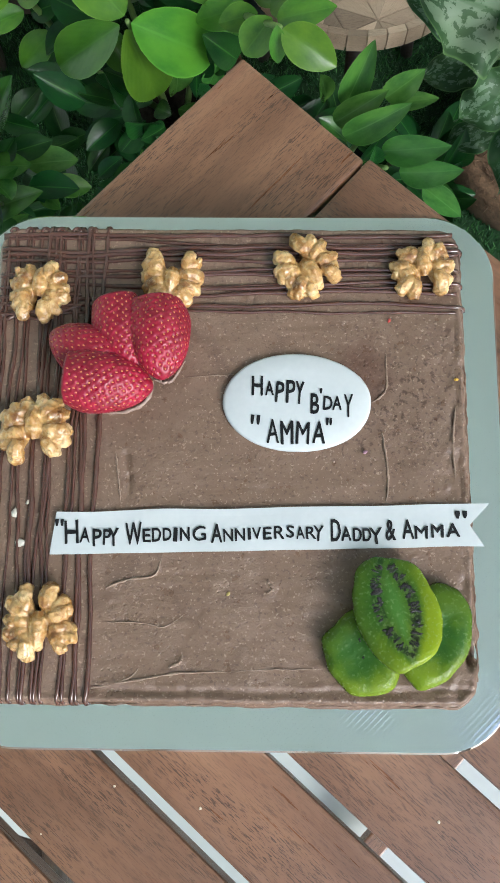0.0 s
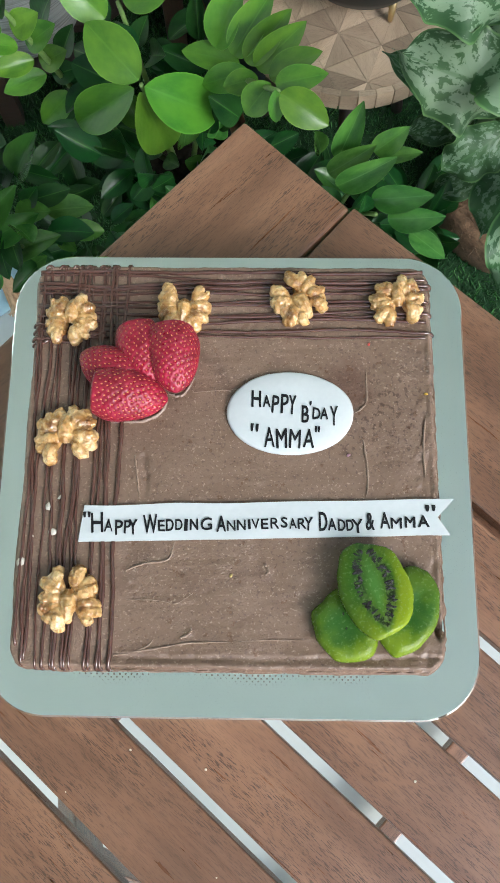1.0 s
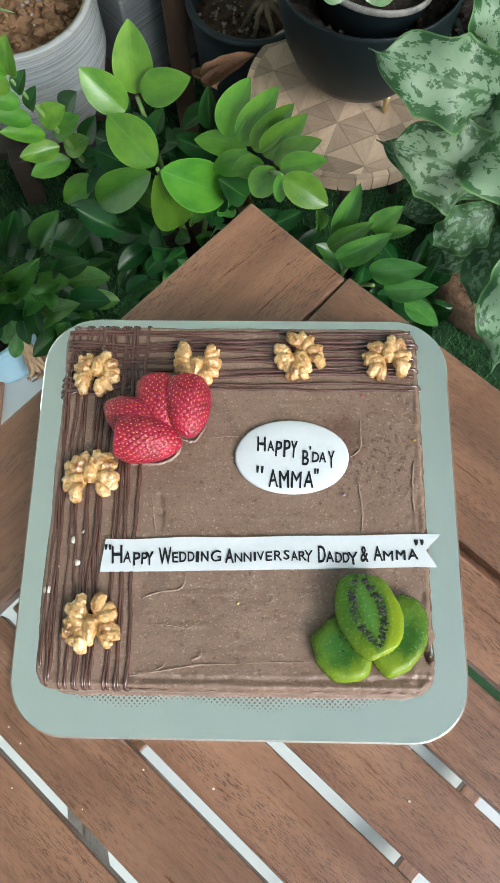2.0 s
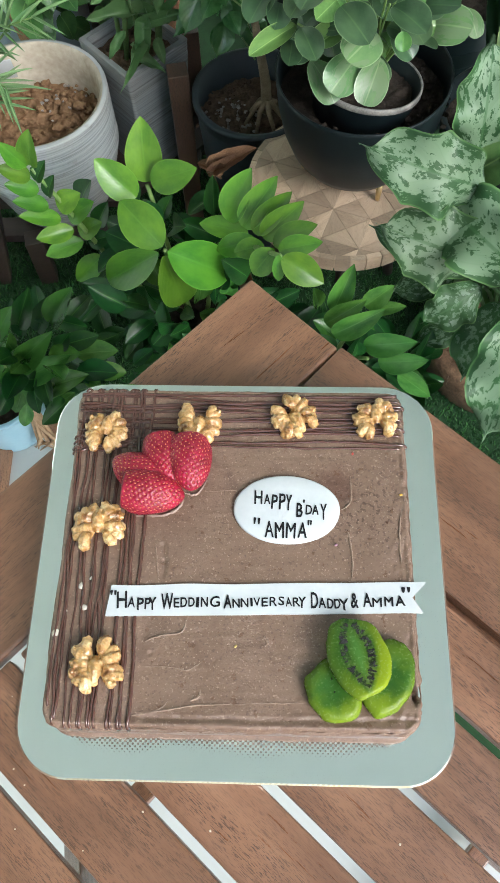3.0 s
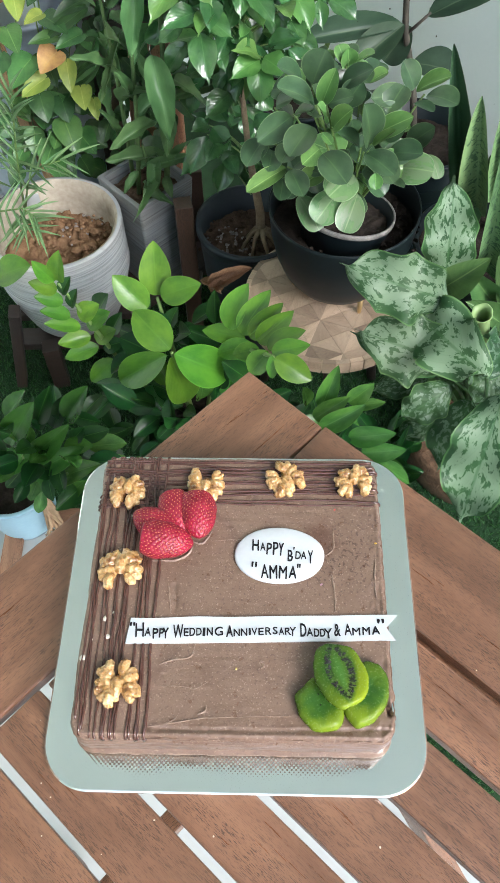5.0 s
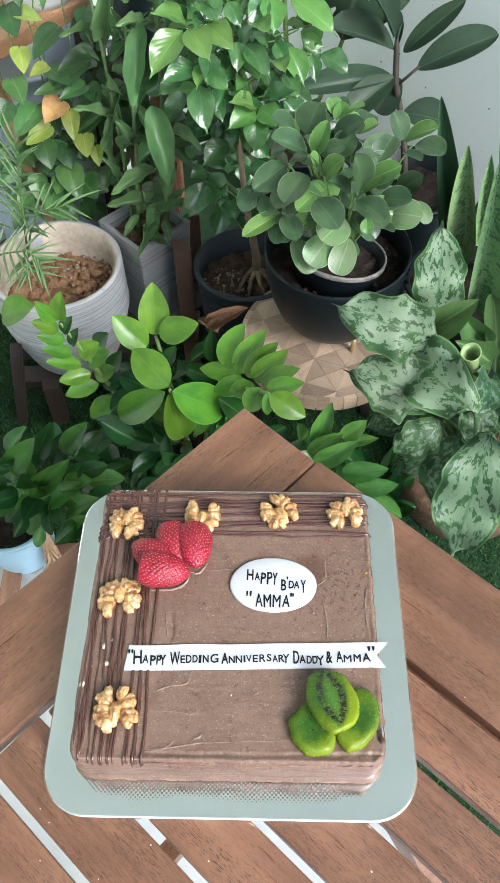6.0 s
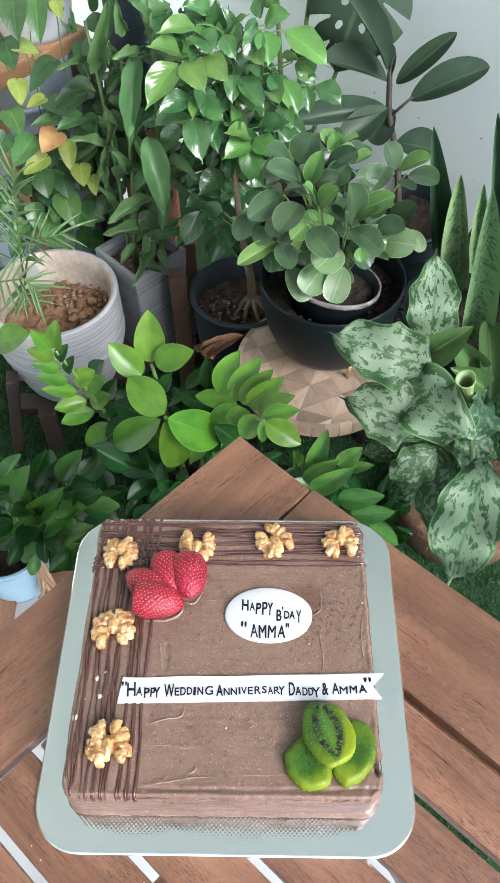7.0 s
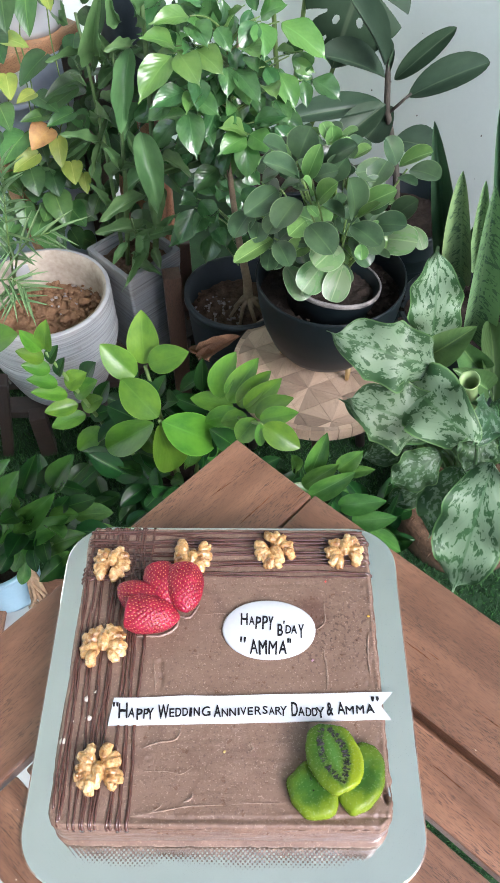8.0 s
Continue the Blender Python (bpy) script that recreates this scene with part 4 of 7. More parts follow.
# dried juice round the foot of the two front berries
JUICE = speckled("dried_juice", (0.20, 0.13, 0.10), (0.36, 0.26, 0.21), 160, 0.35, 0.6, 0.0008)
for run, wide in (([(-0.0755, 0.0206), (-0.0517, 0.0215), (-0.0409, 0.0281), (-0.0384, 0.0380)], 0.0017), ([(-0.0381, 0.0386), (-0.0294, 0.0374), (-0.0221, 0.0487)], 0.0014)):
    pts, rad = [], []
    for j, q in enumerate(smooth_run(run, 36)):
        w = 0.0010 * noise.noise((j * 0.33, wide * 900, 3))
        pts.append((q.x + w, q.y + w, TALL + 0.0002))
        rad.append(wide * 0.7 * (0.25 + 0.75 * math.sin(math.pi * (0.04 + 0.92 * j / 36))) * (1 + 0.6 * noise.noise((j * 0.45, wide * 700, 9))))
    part("juice_smear", tube(bmesh.new(), pts, rad, 8, 0.8), JUICE, cake, "pale dried fruit juice", at=CAKE)


# ---- kiwi slices ----
KIWI_CUT, KIWI_OUT = kiwi_mat(True), kiwi_mat(False)
KIWI_SEED = speckled("kiwi_seed", (0.006, 0.005, 0.006), (0.02, 0.014, 0.014), 300, 0.25)


def kiwi(x, y, lift, sx, sy, tall, turn, rx, ry, seed, cut, label):
    m = on_cake(x, y, lift, turn, rx, ry)
    ob = thing("kiwi_slice", m, label, "kiwi", "kiwi slices on the cake")
    bm = bmesh.new()
    prof = [(0.94, 0.0), (0.99, 0.18), (1.0, 0.50), (0.985, 0.80), (0.94, 0.95)] + [(0.84, 1.0), (0.6, 1.0), (0.4, 1.0), (0.2, 1.0), (0.03, 1.0)]
    if not cut:
        prof = [(0.93, 0.0), (1.0, 0.25), (0.985, 0.55), (0.94, 0.78), (0.86, 0.92), (0.72, 1.0), (0.53, 0.97), (0.35, 0.92), (0.17, 0.89), (0.03, 0.88)]
    rings = []
    for r, h in prof:
        ring = []
        for j in range(64):
            a = 2 * math.pi * j / 64
            w = 1 + 0.16 * noise.noise((math.cos(a) * 1.6, math.sin(a) * 1.6, seed)) + 0.025 * noise.noise((math.cos(a) * 5, math.sin(a) * 5, seed + h))
            if cut:                               # narrower toward the stalk end
                w *= 1 - 0.07 * math.sin(a)
            ring.append(bm.verts.new((sx * r * w * math.cos(a), sy * r * w * math.sin(a), tall * h * (1 + 0.05 * noise.noise((r * 3 * math.cos(a), r * 3 * math.sin(a), seed + 4))))))
        rings.append(ring)
    for a, b in zip(rings, rings[1:]):
        for j in range(64):
            bm.faces.new((a[j], a[(j + 1) % 64], b[(j + 1) % 64], b[j]))
    bm.faces.new(rings[0])
    bm.faces.new(rings[-1])
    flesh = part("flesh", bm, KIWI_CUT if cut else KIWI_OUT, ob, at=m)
    k = random.Random(seed)
    bm = bmesh.new()
    for i in range(240 if cut else 2):
        a = k.uniform(0, 2 * math.pi)
        r = k.uniform(0.1, 0.5)
        px, py = sx * r * math.cos(a) * 0.6, sy * r * math.sin(a)
        if cut:
            py = 0.0205 * k.uniform(-0.98, 1.0)
            side = k.choice((-1, 1))
            if noise.noise((py * 330, side * 5, seed)) < -0.12:
                continue
            px = side * (0.0058 * (1 - (py / 0.0205) ** 2) + k.uniform(0.0002, 0.0046))
            a = (0 if side > 0 else math.pi) + side * py * 40 + k.uniform(-0.5, 0.5)
        own = bmesh.new()
        bmesh.ops.create_icosphere(own, subdivisions=1, radius=1)
        own.transform(pose(px, py, tall * (0.975 if cut else 0.97 - 0.25 * r), 0, 0, math.degrees(a)) @ Matrix.Diagonal((k.uniform(0.0007, 0.0021), k.uniform(0.0003, 0.0007), 0.0006, 1)))
        me = bpy.data.meshes.new("t")
        own.to_mesh(me)
        own.free()
        bm.from_mesh(me)
        bpy.data.meshes.remove(me)
    part("seed_ring", bm, KIWI_SEED, flesh, "small black seeds", at=m, kind="stuff")


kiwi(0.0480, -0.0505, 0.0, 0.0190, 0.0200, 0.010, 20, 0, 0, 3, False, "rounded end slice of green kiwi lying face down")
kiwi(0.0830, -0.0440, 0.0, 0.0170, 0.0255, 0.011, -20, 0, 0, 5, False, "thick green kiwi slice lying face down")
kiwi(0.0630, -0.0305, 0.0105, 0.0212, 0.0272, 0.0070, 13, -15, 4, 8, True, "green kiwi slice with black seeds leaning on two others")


# ---- fondant plaque and banner ----
def glyph(ch, brush_x, brush_y, seed):
    """One capital of the built-in font, drawn over with a round brush, in a unit box."""
    cu = bpy.data.curves.new("glyph", "FONT")
    cu.body, cu.extrude, cu.resolution_u = ch, 0.02, 4
    ob = bpy.data.objects.new("glyph", cu)
    scene.collection.objects.link(ob)
    bpy.context.view_layer.update()
    src = bpy.data.meshes.new_from_object(ob.evaluated_get(bpy.context.evaluated_depsgraph_get()))
    bpy.data.objects.remove(ob)
    co = np.array([v.co[:] for v in src.vertices])
    lo, hi = co.min(0), co.max(0)
    own = bmesh.new()
    own.from_mesh(src)
    bmesh.ops.subdivide_edges(own, edges=own.edges[:], cuts=1)
    for v in own.verts:                            # an unsteady hand
        x, y = (v.co.x - lo[0]) / (hi[0] - lo[0]), (v.co.y - lo[1]) / (hi[1] - lo[1])
        x, y = brush_x + x * (1 - 2 * brush_x), brush_y + y * (1 - 2 * brush_y)
        x += 0.05 * noise.noise((x * 2.3, y * 2.3, seed * 1.7))
        y += 0.05 * noise.noise((x * 2.3, y * 2.3, seed * 1.7 + 50))
        v.co = (x, y, 0.5 + (v.co.z - lo[2]) / (hi[2] - lo[2]) * 0.5)
    me = bpy.data.meshes.new("t")
    own.to_mesh(me)
    own.free()
    bm = bmesh.new()
    for i in range(8):
        b = bmesh.new()
        b.from_mesh(me)
        a = math.pi / 4 * i
        b.transform(Matrix.Translation((brush_x * math.cos(a), brush_y * math.sin(a) * 1.2, -0.03 * i)))
        m2 = bpy.data.meshes.new("t")
        b.to_mesh(m2)
        b.free()
        bm.from_mesh(m2)
        bpy.data.meshes.remove(m2)
    out = bpy.data.meshes.new("glyph")
    bm.to_mesh(out)
    bm.free()
    out.materials.append(INK)
    return out


pen = random.Random(5)


def word(parent, m, text, places):
    """Hand-lettered capitals; places: middle, width and height of each, in millimetres."""
    for ch, (x, y, w, h) in zip(text, places):
        x, y, w, h = x / 1000, y / 1000, w / 1000, h / 1000
        brush = 0.00014 * pen.uniform(0.6, 1.35)
        lm = m @ pose(x, y, 0, 0, 0, pen.uniform(-3, 3)) @ Matrix.Diagonal((w, h, 0.0006, 1)) @ Matrix.Translation((-0.5, -0.5, 0))
        hang("letter", glyph(ch, min(0.22, brush / w), min(0.22, brush / h), pen.randrange(999)), None, parent, at=lm)


PLQ = on_cake(0.0205, 0.0745, 0.0, -1.0)
plaque = thing("plaque", PLQ, "oval white fondant plaque with black hand lettering on the cake", "plaque")
bm = bmesh.new()
rings = []
for s, z in ((0.975, 0.0), (0.998, 0.0008), (1.0, 0.0018), (0.985, 0.0028), (0.955, 0.0033), (0.6, 0.0034), (0.2, 0.0034)):
    ring = []
    for j in range(96):
        a = 2 * math.pi * j / 96
        w = 1 + 0.012 * noise.noise((math.cos(a) * 1.4, math.sin(a) * 1.4, 2))
        ca, sa = math.cos(a), math.sin(a)
        ring.append(bm.verts.new((0.0382 * s * w * math.copysign(abs(ca) ** 0.97, ca), 0.0258 * s * w * math.copysign(abs(sa) ** 0.97, sa), z)))
    rings.append(ring)
for a, b in zip(rings, rings[1:]):
    for j in range(96):
        bm.faces.new((a[j], a[(j + 1) % 96], b[(j + 1) % 96], b[j]))
bm.faces.new(rings[0])
bm.faces.new(rings[-1])
face = part("fondant", bm, FONDANT, plaque, at=PLQ)
PT = PLQ @ Matrix.Translation((0, 0, 0.0033))
word(face, PT, 'HAPPY', ((-20.5, 8.1, 5.7, 10.5), (-14.2, 6.8, 4.4, 7.5), (-8.8, 5.0, 4.4, 10.7), (-3.3, 5.4, 4.7, 12.1), (1.3, 4.9, 4.4, 12.0)))
word(face, PT, "B'DAY", ((9.2, -0.9, 4.4, 10.4), (12.3, 6.0, 1.3, 2.6), (15.9, -0.3, 4.7, 7.4), (20.6, -0.1, 4.7, 7.4), (26.4, -1.6, 4.4, 12.0)))
word(face, PT, "\"AMMA\"", ((-21.1, -9.9, 4.7, 4.8), (-12.1, -15.6, 6.2, 12.1), (-4.8, -16.2, 6.6, 11.8), (3.2, -16.2, 6.9, 11.5), (11.4, -15.8, 6.5, 11.2), (16.5, -10.1, 3.1, 3.8)))

BAN = on_cake(0.0025, 0.0100, 0.0, 1.5)
banner = thing("banner", BAN, "long white fondant ribbon with swallowtail end and black hand lettering", "banner")
bm = bmesh.new()
NX = 60
for z0, z1 in ((0.0, 0.0021),):
    rows = []
    for i in range(NX + 1):
        t = i / NX
        x = -0.1061 + 0.2146 * t
        lo, hi = -0.0106 + 0.0005 * noise.noise((t * 6, 0, 1)), 0.0106 + 0.0007 * noise.noise((t * 6, 0, 9))
        row = []
        for j in range(7):
            v = j / 6
            notch = -0.0085 * (1 - abs(2 * v - 1)) * max(0, (t - 0.9) / 0.1) + (0.004 * v if i > NX - 4 else 0.0)
            lean = (0.005 * (v - 0.5)) * (1 - t)
            row.append((x + notch + lean * 0.6, lo + (hi - lo) * v, 0.0004 * noise.noise((t * 9, v * 2, 3))))
        rows.append(row)
    tops = [[bm.verts.new((x, y, z1 + z)) for x, y, z in r] for r in rows]
    bots = [[bm.verts.new((x, y, z0)) for x, y, z in r] for r in rows]
    for g in (tops, bots):
        for i in range(NX):
            for j in range(6):
                bm.faces.new((g[i][j], g[i + 1][j], g[i + 1][j + 1], g[i][j + 1]))
    loop = [(i, 0) for i in range(NX + 1)] + [(NX, j) for j in range(1, 7)] + [(i, 6) for i in range(NX - 1, -1, -1)] + [(0, j) for j in range(5, 0, -1)]
    for (a, b), (c, d) in zip(loop, loop[1:] + loop[:1]):
        bm.faces.new((tops[a][b], tops[c][d], bots[c][d], bots[a][b]))
face = part("fondant", bm, FONDANT, banner, at=BAN, smooth=False)
BT = BAN @ Matrix.Translation((0, 0, 0.0021))
word(face, BT, '"', ((-102.9, 5.1, 4.3, 3.4),))
word(face, BT, 'HAPPY', ((-96.7, 0.2, 7.0, 11.6), (-90.0, -1.4, 5.2, 7.3), (-83.8, -2.7, 4.6, 8.5), (-78.9, -2.5, 4.0, 7.9), (-75.6, -2.7, 5.2, 8.8)))
word(face, BT, 'WEDDING', ((-65.6, -1.2, 8.6, 11.0), (-59.1, -2.2, 4.0, 6.7), (-54.2, -1.9, 4.6, 7.0), (-48.8, -1.9, 4.3, 6.4), (-44.7, -2.0, 2.1, 7.0), (-40.0, -1.9, 4.9, 6.7), (-32.7, -1.8, 6.7, 7.3)))
word(face, BT, 'ANNIVERSARY', ((-24.1, -1.7, 5.5, 9.4), (-18.3, -2.9, 4.9, 6.1), (-12.4, -2.7, 5.2, 6.1), (-7.8, -2.3, 1.5, 5.8), (-4.1, -2.1, 4.6, 5.8), (1.2, -2.3, 4.3, 6.1), (7.1, -2.0, 5.2, 6.4), (12.6, -1.6, 4.0, 6.1), (17.6, -2.3, 4.3, 6.1), (22.8, -2.4, 4.9, 6.1), (26.6, -2.8, 5.2, 7.9)))
word(face, BT, 'DADDY', ((35.3, -1.4, 4.9, 11.0), (40.4, -3.1, 4.9, 7.0), (45.9, -3.7, 4.3, 6.7), (50.7, -3.9, 4.3, 6.4), (55.1, -4.4, 6.4, 7.9)))
word(face, BT, '&', ((62.4, -1.8, 5.0, 10.4),))
word(face, BT, 'AMMA', ((71.1, -1.5, 5.8, 9.4), (77.7, -3.2, 6.4, 6.4), (85.7, -2.7, 6.1, 6.4), (93.4, -2.4, 6.7, 6.7)))
word(face, BT, '"', ((98.0, 5.2, 5.8, 3.7),))

# ---- crumbs and flecks ----
FLAKE = speckled("white_flake", (0.48, 0.44, 0.37), (0.66, 0.62, 0.54), 200, 0.6)
for i, (x, y, r) in enumerate(((-0.1235, 0.021, 0.0018), (-0.1165, 0.0265, 0.0019), (-0.1205, 0.006, 0.0021), (-0.1325, 0.004, 0.0013), (-0.1385, -0.011, 0.0021))):
    bm = bmesh.new()
    blob(bm, (0, 0, 0), r, (1, 0.55 if i % 2 else 1.3, 0.35), 0.5, 2, i)
    single("flake", bm, FLAKE, "small white nut flake stuck on the frosting", "flake", at=on_cake(x, y, 0.0009, 40 * i), group="flakes on the cake")
for i, (x, y, c) in enumerate(((0.1035, 0.085, (0.62, 0.38, 0.05)), (0.0545, 0.048, (0.45, 0.25, 0.32)), (-0.0165, -0.0215, (0.55, 0.42, 0.15)), (0.0705, 0.118, (0.6, 0.08, 0.06)))):
    bm = bmesh.new()
    blob(bm, (0, 0, 0), 0.0012, (1.2, 0.8, 0.6), 0.4, 1, i)
    single("fleck", bm, speckled("fleck_colour", tuple(a * 0.7 for a in c), c, 300, 0.5), "tiny coloured crumb caught in the frosting", "crumb", at=on_cake(x, y, 0.0006, 25 * i), group="crumbs on the cake")

# ---- leaf kinds ----
ZZ = LeafKind(leaf_mat("zz_leaf", (0.046, 0.132, 0.019), (0.112, 0.238, 0.033), 0.34, rib=(0.095, 0.215, 0.036), edge=(0.17, 0.33, 0.06), veins=0.12, thin=0.15, gloss=0.45, sat=1.06), a=0.62, b=0.80, fold=0.14, arch=0.06)
ZZ_M = LeafKind(leaf_mat("zz_leaf_mature", (0.033, 0.110, 0.023), (0.088, 0.210, 0.042), 0.27, rib=(0.09, 0.21, 0.05), edge=(0.12, 0.25, 0.06), veins=0.12, thin=0.12, gloss=0.38, sat=1.03), a=0.64, b=0.80, fold=0.18, arch=0.05)
# shaded copy of the zz leaf: undergrowth shade put into its colour
ZZ_D = LeafKind(leaf_mat("zz_leaf_shaded", (0.007, 0.035, 0.010), (0.020, 0.076, 0.016), 0.30, rib=(0.06, 0.16, 0.035), veins=0.12, gloss=0.28, sat=1.05), a=0.68, b=0.80, fold=0.22, arch=0.06)
AGL = LeafKind(leaf_mat("aglaonema_leaf", (0.013, 0.056, 0.016), (0.032, 0.100, 0.026), 0.46, gloss=0.26, rib=(0.045, 0.125, 0.04), blotch=(0.132, 0.215, 0.120), edge=(0.13, 0.28, 0.07), veins=0.5, bscale=5.2, stretch=(1.7, 3.0, 1.0), level=0.435, torn=0.25, sweep_by=0.10), a=0.52, b=0.95, drip=0.07, skew=0.92, blunt=0.60, fold=0.05, arch=0.16, wave=0.11, lobe=0.06, nl=36, nw=12)
# for the lower rows: fewer pale flecks, and shade put into the fleck colour
AGL_D = LeafKind(leaf_mat("aglaonema_leaf_low_shaded", (0.013, 0.056, 0.016), (0.032, 0.100, 0.026), 0.46, gloss=0.26, rib=(0.045, 0.125, 0.04), blotch=(0.100, 0.175, 0.100), edge=(0.13, 0.28, 0.07), veins=0.5, bscale=5.2, stretch=(1.7, 3.0, 1.0), level=0.505, torn=0.25, sweep_by=0.10), a=0.52, b=0.95, drip=0.07, skew=0.92, blunt=0.60, fold=0.05, arch=0.16, wave=0.11, lobe=0.06, nl=36, nw=12)
AGL_P = LeafKind(leaf_mat("aglaonema_leaf_back", (0.038, 0.11, 0.026), (0.08, 0.185, 0.042), 0.4, rib=(0.16, 0.30, 0.07)), a=0.6, b=0.7, fold=0.6, arch=0.12)
SNAKE = LeafKind(leaf_mat("snake_leaf", (0.120, 0.245, 0.085), (0.190, 0.335, 0.125), 0.38, blotch=(0.040, 0.112, 0.044), edge=(0.22, 0.33, 0.09), veins=0.0, thin=0.03, bscale=5.0, stretch=(0.9, 9.0, 1.0), level=0.515, sweep_by=0.0), a=0.22, b=0.62, nl=24, fold=0.35, arch=0.03, nw=6)
SNAKE_D = LeafKind(leaf_mat("snake_leaf_deep", (0.026, 0.085, 0.036), (0.055, 0.140, 0.056), 0.36, blotch=(0.075, 0.165, 0.070), bscale=5.0, stretch=(1.2, 7.0, 1.0), level=0.56, sweep_by=0.0, edge=(0.16, 0.26, 0.08), veins=0.0, thin=0.03), a=0.22, b=0.62, nl=24, fold=0.35, arch=0.03, nw=6)
RUB = LeafKind(leaf_mat("rubber_leaf", (0.020, 0.050, 0.026), (0.045, 0.090, 0.048), 0.45, rib=(0.10, 0.15, 0.08), veins=0.06, thin=0.05, gloss=0.3), a=0.72, b=0.55, fold=0.25, arch=0.07)
PEP = LeafKind(leaf_mat("peperomia_leaf", (0.022, 0.064, 0.024), (0.056, 0.122, 0.044), 0.30, rib=(0.08, 0.16, 0.05), edge=(0.26, 0.38, 0.16), veins=0.06, thin=0.05, gloss=0.55, sat=0.88), a=0.66, b=0.46, wide=0.96, fold=0.20, arch=0.07, stalk=0.08)
PEP_L = LeafKind(leaf_mat("peperomia_leaf_young", (0.06, 0.17, 0.03), (0.12, 0.27, 0.05), 0.3, rib=(0.25, 0.45, 0.12), edge=(0.42, 0.58, 0.24), veins=0.2, thin=0.12), a=0.66, b=0.45, fold=0.22, arch=0.06)
PEP_V = LeafKind(leaf_mat("peperomia_leaf_variegated", (0.07, 0.17, 0.05), (0.14, 0.26, 0.08), 0.33, rib=(0.25, 0.36, 0.15), edge=(0.42, 0.52, 0.30), blotch=(0.145, 0.225, 0.10), veins=0.15, bscale=1.6, gloss=0.6), a=0.60, b=0.36, fold=0.05, arch=0.12, stalk=0.08)
CHI = LeafKind(leaf_mat("china_doll_leaf", (0.020, 0.10, 0.022), (0.06, 0.19, 0.04), 0.24, rib=(0.06, 0.19, 0.045), veins=0.35, gloss=0.85), a=0.55, b=1.0, drip=0.13, skew=0.86, wide=0.95, nl=18, fold=0.22, arch=0.10, wave=0.03)
CHI_L = LeafKind(leaf_mat("china_doll_leaf_young", (0.060, 0.20, 0.026), (0.125, 0.30, 0.044), 0.28, rib=(0.14, 0.34, 0.06), veins=0.35, gloss=0.6, thin=0.2), a=0.55, b=1.0, drip=0.13, skew=0.86, wide=0.95, nl=18, fold=0.20, arch=0.10, wave=0.03)
DRA = LeafKind(leaf_mat("dracaena_leaf", (0.046, 0.125, 0.034), (0.100, 0.212, 0.064), 0.40, gloss=0.35, rib=(0.11, 0.22, 0.07), veins=0.0, thin=0.15), a=0.46, b=0.92, wide=0.96, fold=0.34, arch=0.16, twist=1.0, wave=0.08, nl=26)
POT = LeafKind(leaf_mat("pothos_leaf", (0.028, 0.11, 0.020), (0.075, 0.20, 0.036), 0.35, rib=(0.15, 0.30, 0.06), veins=0.3), a=0.36, b=0.85, fold=0.15, arch=0.08)
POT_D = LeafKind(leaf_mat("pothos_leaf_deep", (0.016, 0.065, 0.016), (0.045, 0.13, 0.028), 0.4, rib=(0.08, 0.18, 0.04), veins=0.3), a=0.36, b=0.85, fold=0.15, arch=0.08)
POT_Y = LeafKind(leaf_mat("pothos_leaf_yellow", (0.20, 0.32, 0.028), (0.34, 0.43, 0.045), 0.4, rib=(0.45, 0.52, 0.10), veins=0.3, thin=0.2), a=0.36, b=0.85, fold=0.15, arch=0.08)
POT_O = LeafKind(leaf_mat("pothos_leaf_dying", (0.30, 0.15, 0.04), (0.55, 0.35, 0.06), 0.6, rib=(0.45, 0.30, 0.08), veins=0.3), a=0.36, b=0.85, fold=0.25, arch=0.12)
PALM = LeafKind(leaf_mat("palm_leaflet", (0.11, 0.23, 0.075), (0.20, 0.34, 0.14), 0.45, veins=0.0, thin=0.3), a=0.4, b=0.75, fold=0.12, arch=0.10, nw=4)


def pot_of(plant):
    """The last pot built under a plant."""
    pots = [o for o in plant.children if o.name.split(".")[0] in ("pot", "planter", "inner_pot")]
    return pots[-1] if pots else plant


def soil(parent, at, r, material=SOIL, square=0.0, lumps=0.006, seed=0, turn=0.0):
    bm = bmesh.new()
    n = 26
    grid = {}
    for i in range(-n, n + 1):
        for j in range(-n, n + 1):
            x, y = r * i / n, r * j / n
            if not square:
                k = max(abs(x), abs(y)) / max(1e-9, math.hypot(x, y))
                x, y = x * k, y * k
            z = lumps * noise.noise((x * 45, y * 45, seed)) + lumps * 0.6 * noise.noise((x * 130, y * 130, seed))
            grid[i, j] = bm.verts.new((x, y, z))
    for i in range(-n, n):
        for j in range(-n, n):
            bm.faces.new((grid[i, j], grid[i + 1, j], grid[i + 1, j + 1], grid[i, j + 1]))
    return part("soil", bm, material, pot_of(parent), at=pose(*at, 0, 0, turn))


def pebbles(parent, at, r, n, size, seed, material=STONE):
    k = random.Random(seed)
    bm = bmesh.new()
    for i in range(n):
        a, d = k.uniform(0, 6.283), r * math.sqrt(k.random())
        blob(bm, (at[0] + d * math.cos(a), at[1] + d * math.sin(a), at[2] + k.uniform(-0.001, 0.003)), k.uniform(0.4, 1.0) * size, (1, k.uniform(0.7, 1.2), 0.7), 0.5, 1, i + seed)
    part("gravel", bm, material, pot_of(parent), "loose pale pebbles", kind="stuff", smooth=False)


def stems(parent, runs, material, name="stem", r=0.0025):
    for a, b, sag in runs:
        part(name, tube(bmesh.new(), arc(a, b, sag, 7), [r * (1.15 - 0.5 * i / 7) for i in range(8)], 6), material, parent)


def leaf_bases(plant, first=0):
    """Where the blades that hang on a plant begin."""
    return [o.matrix_basis.translation.copy() for o in plant.children if o.name.startswith("leaf")][first:]


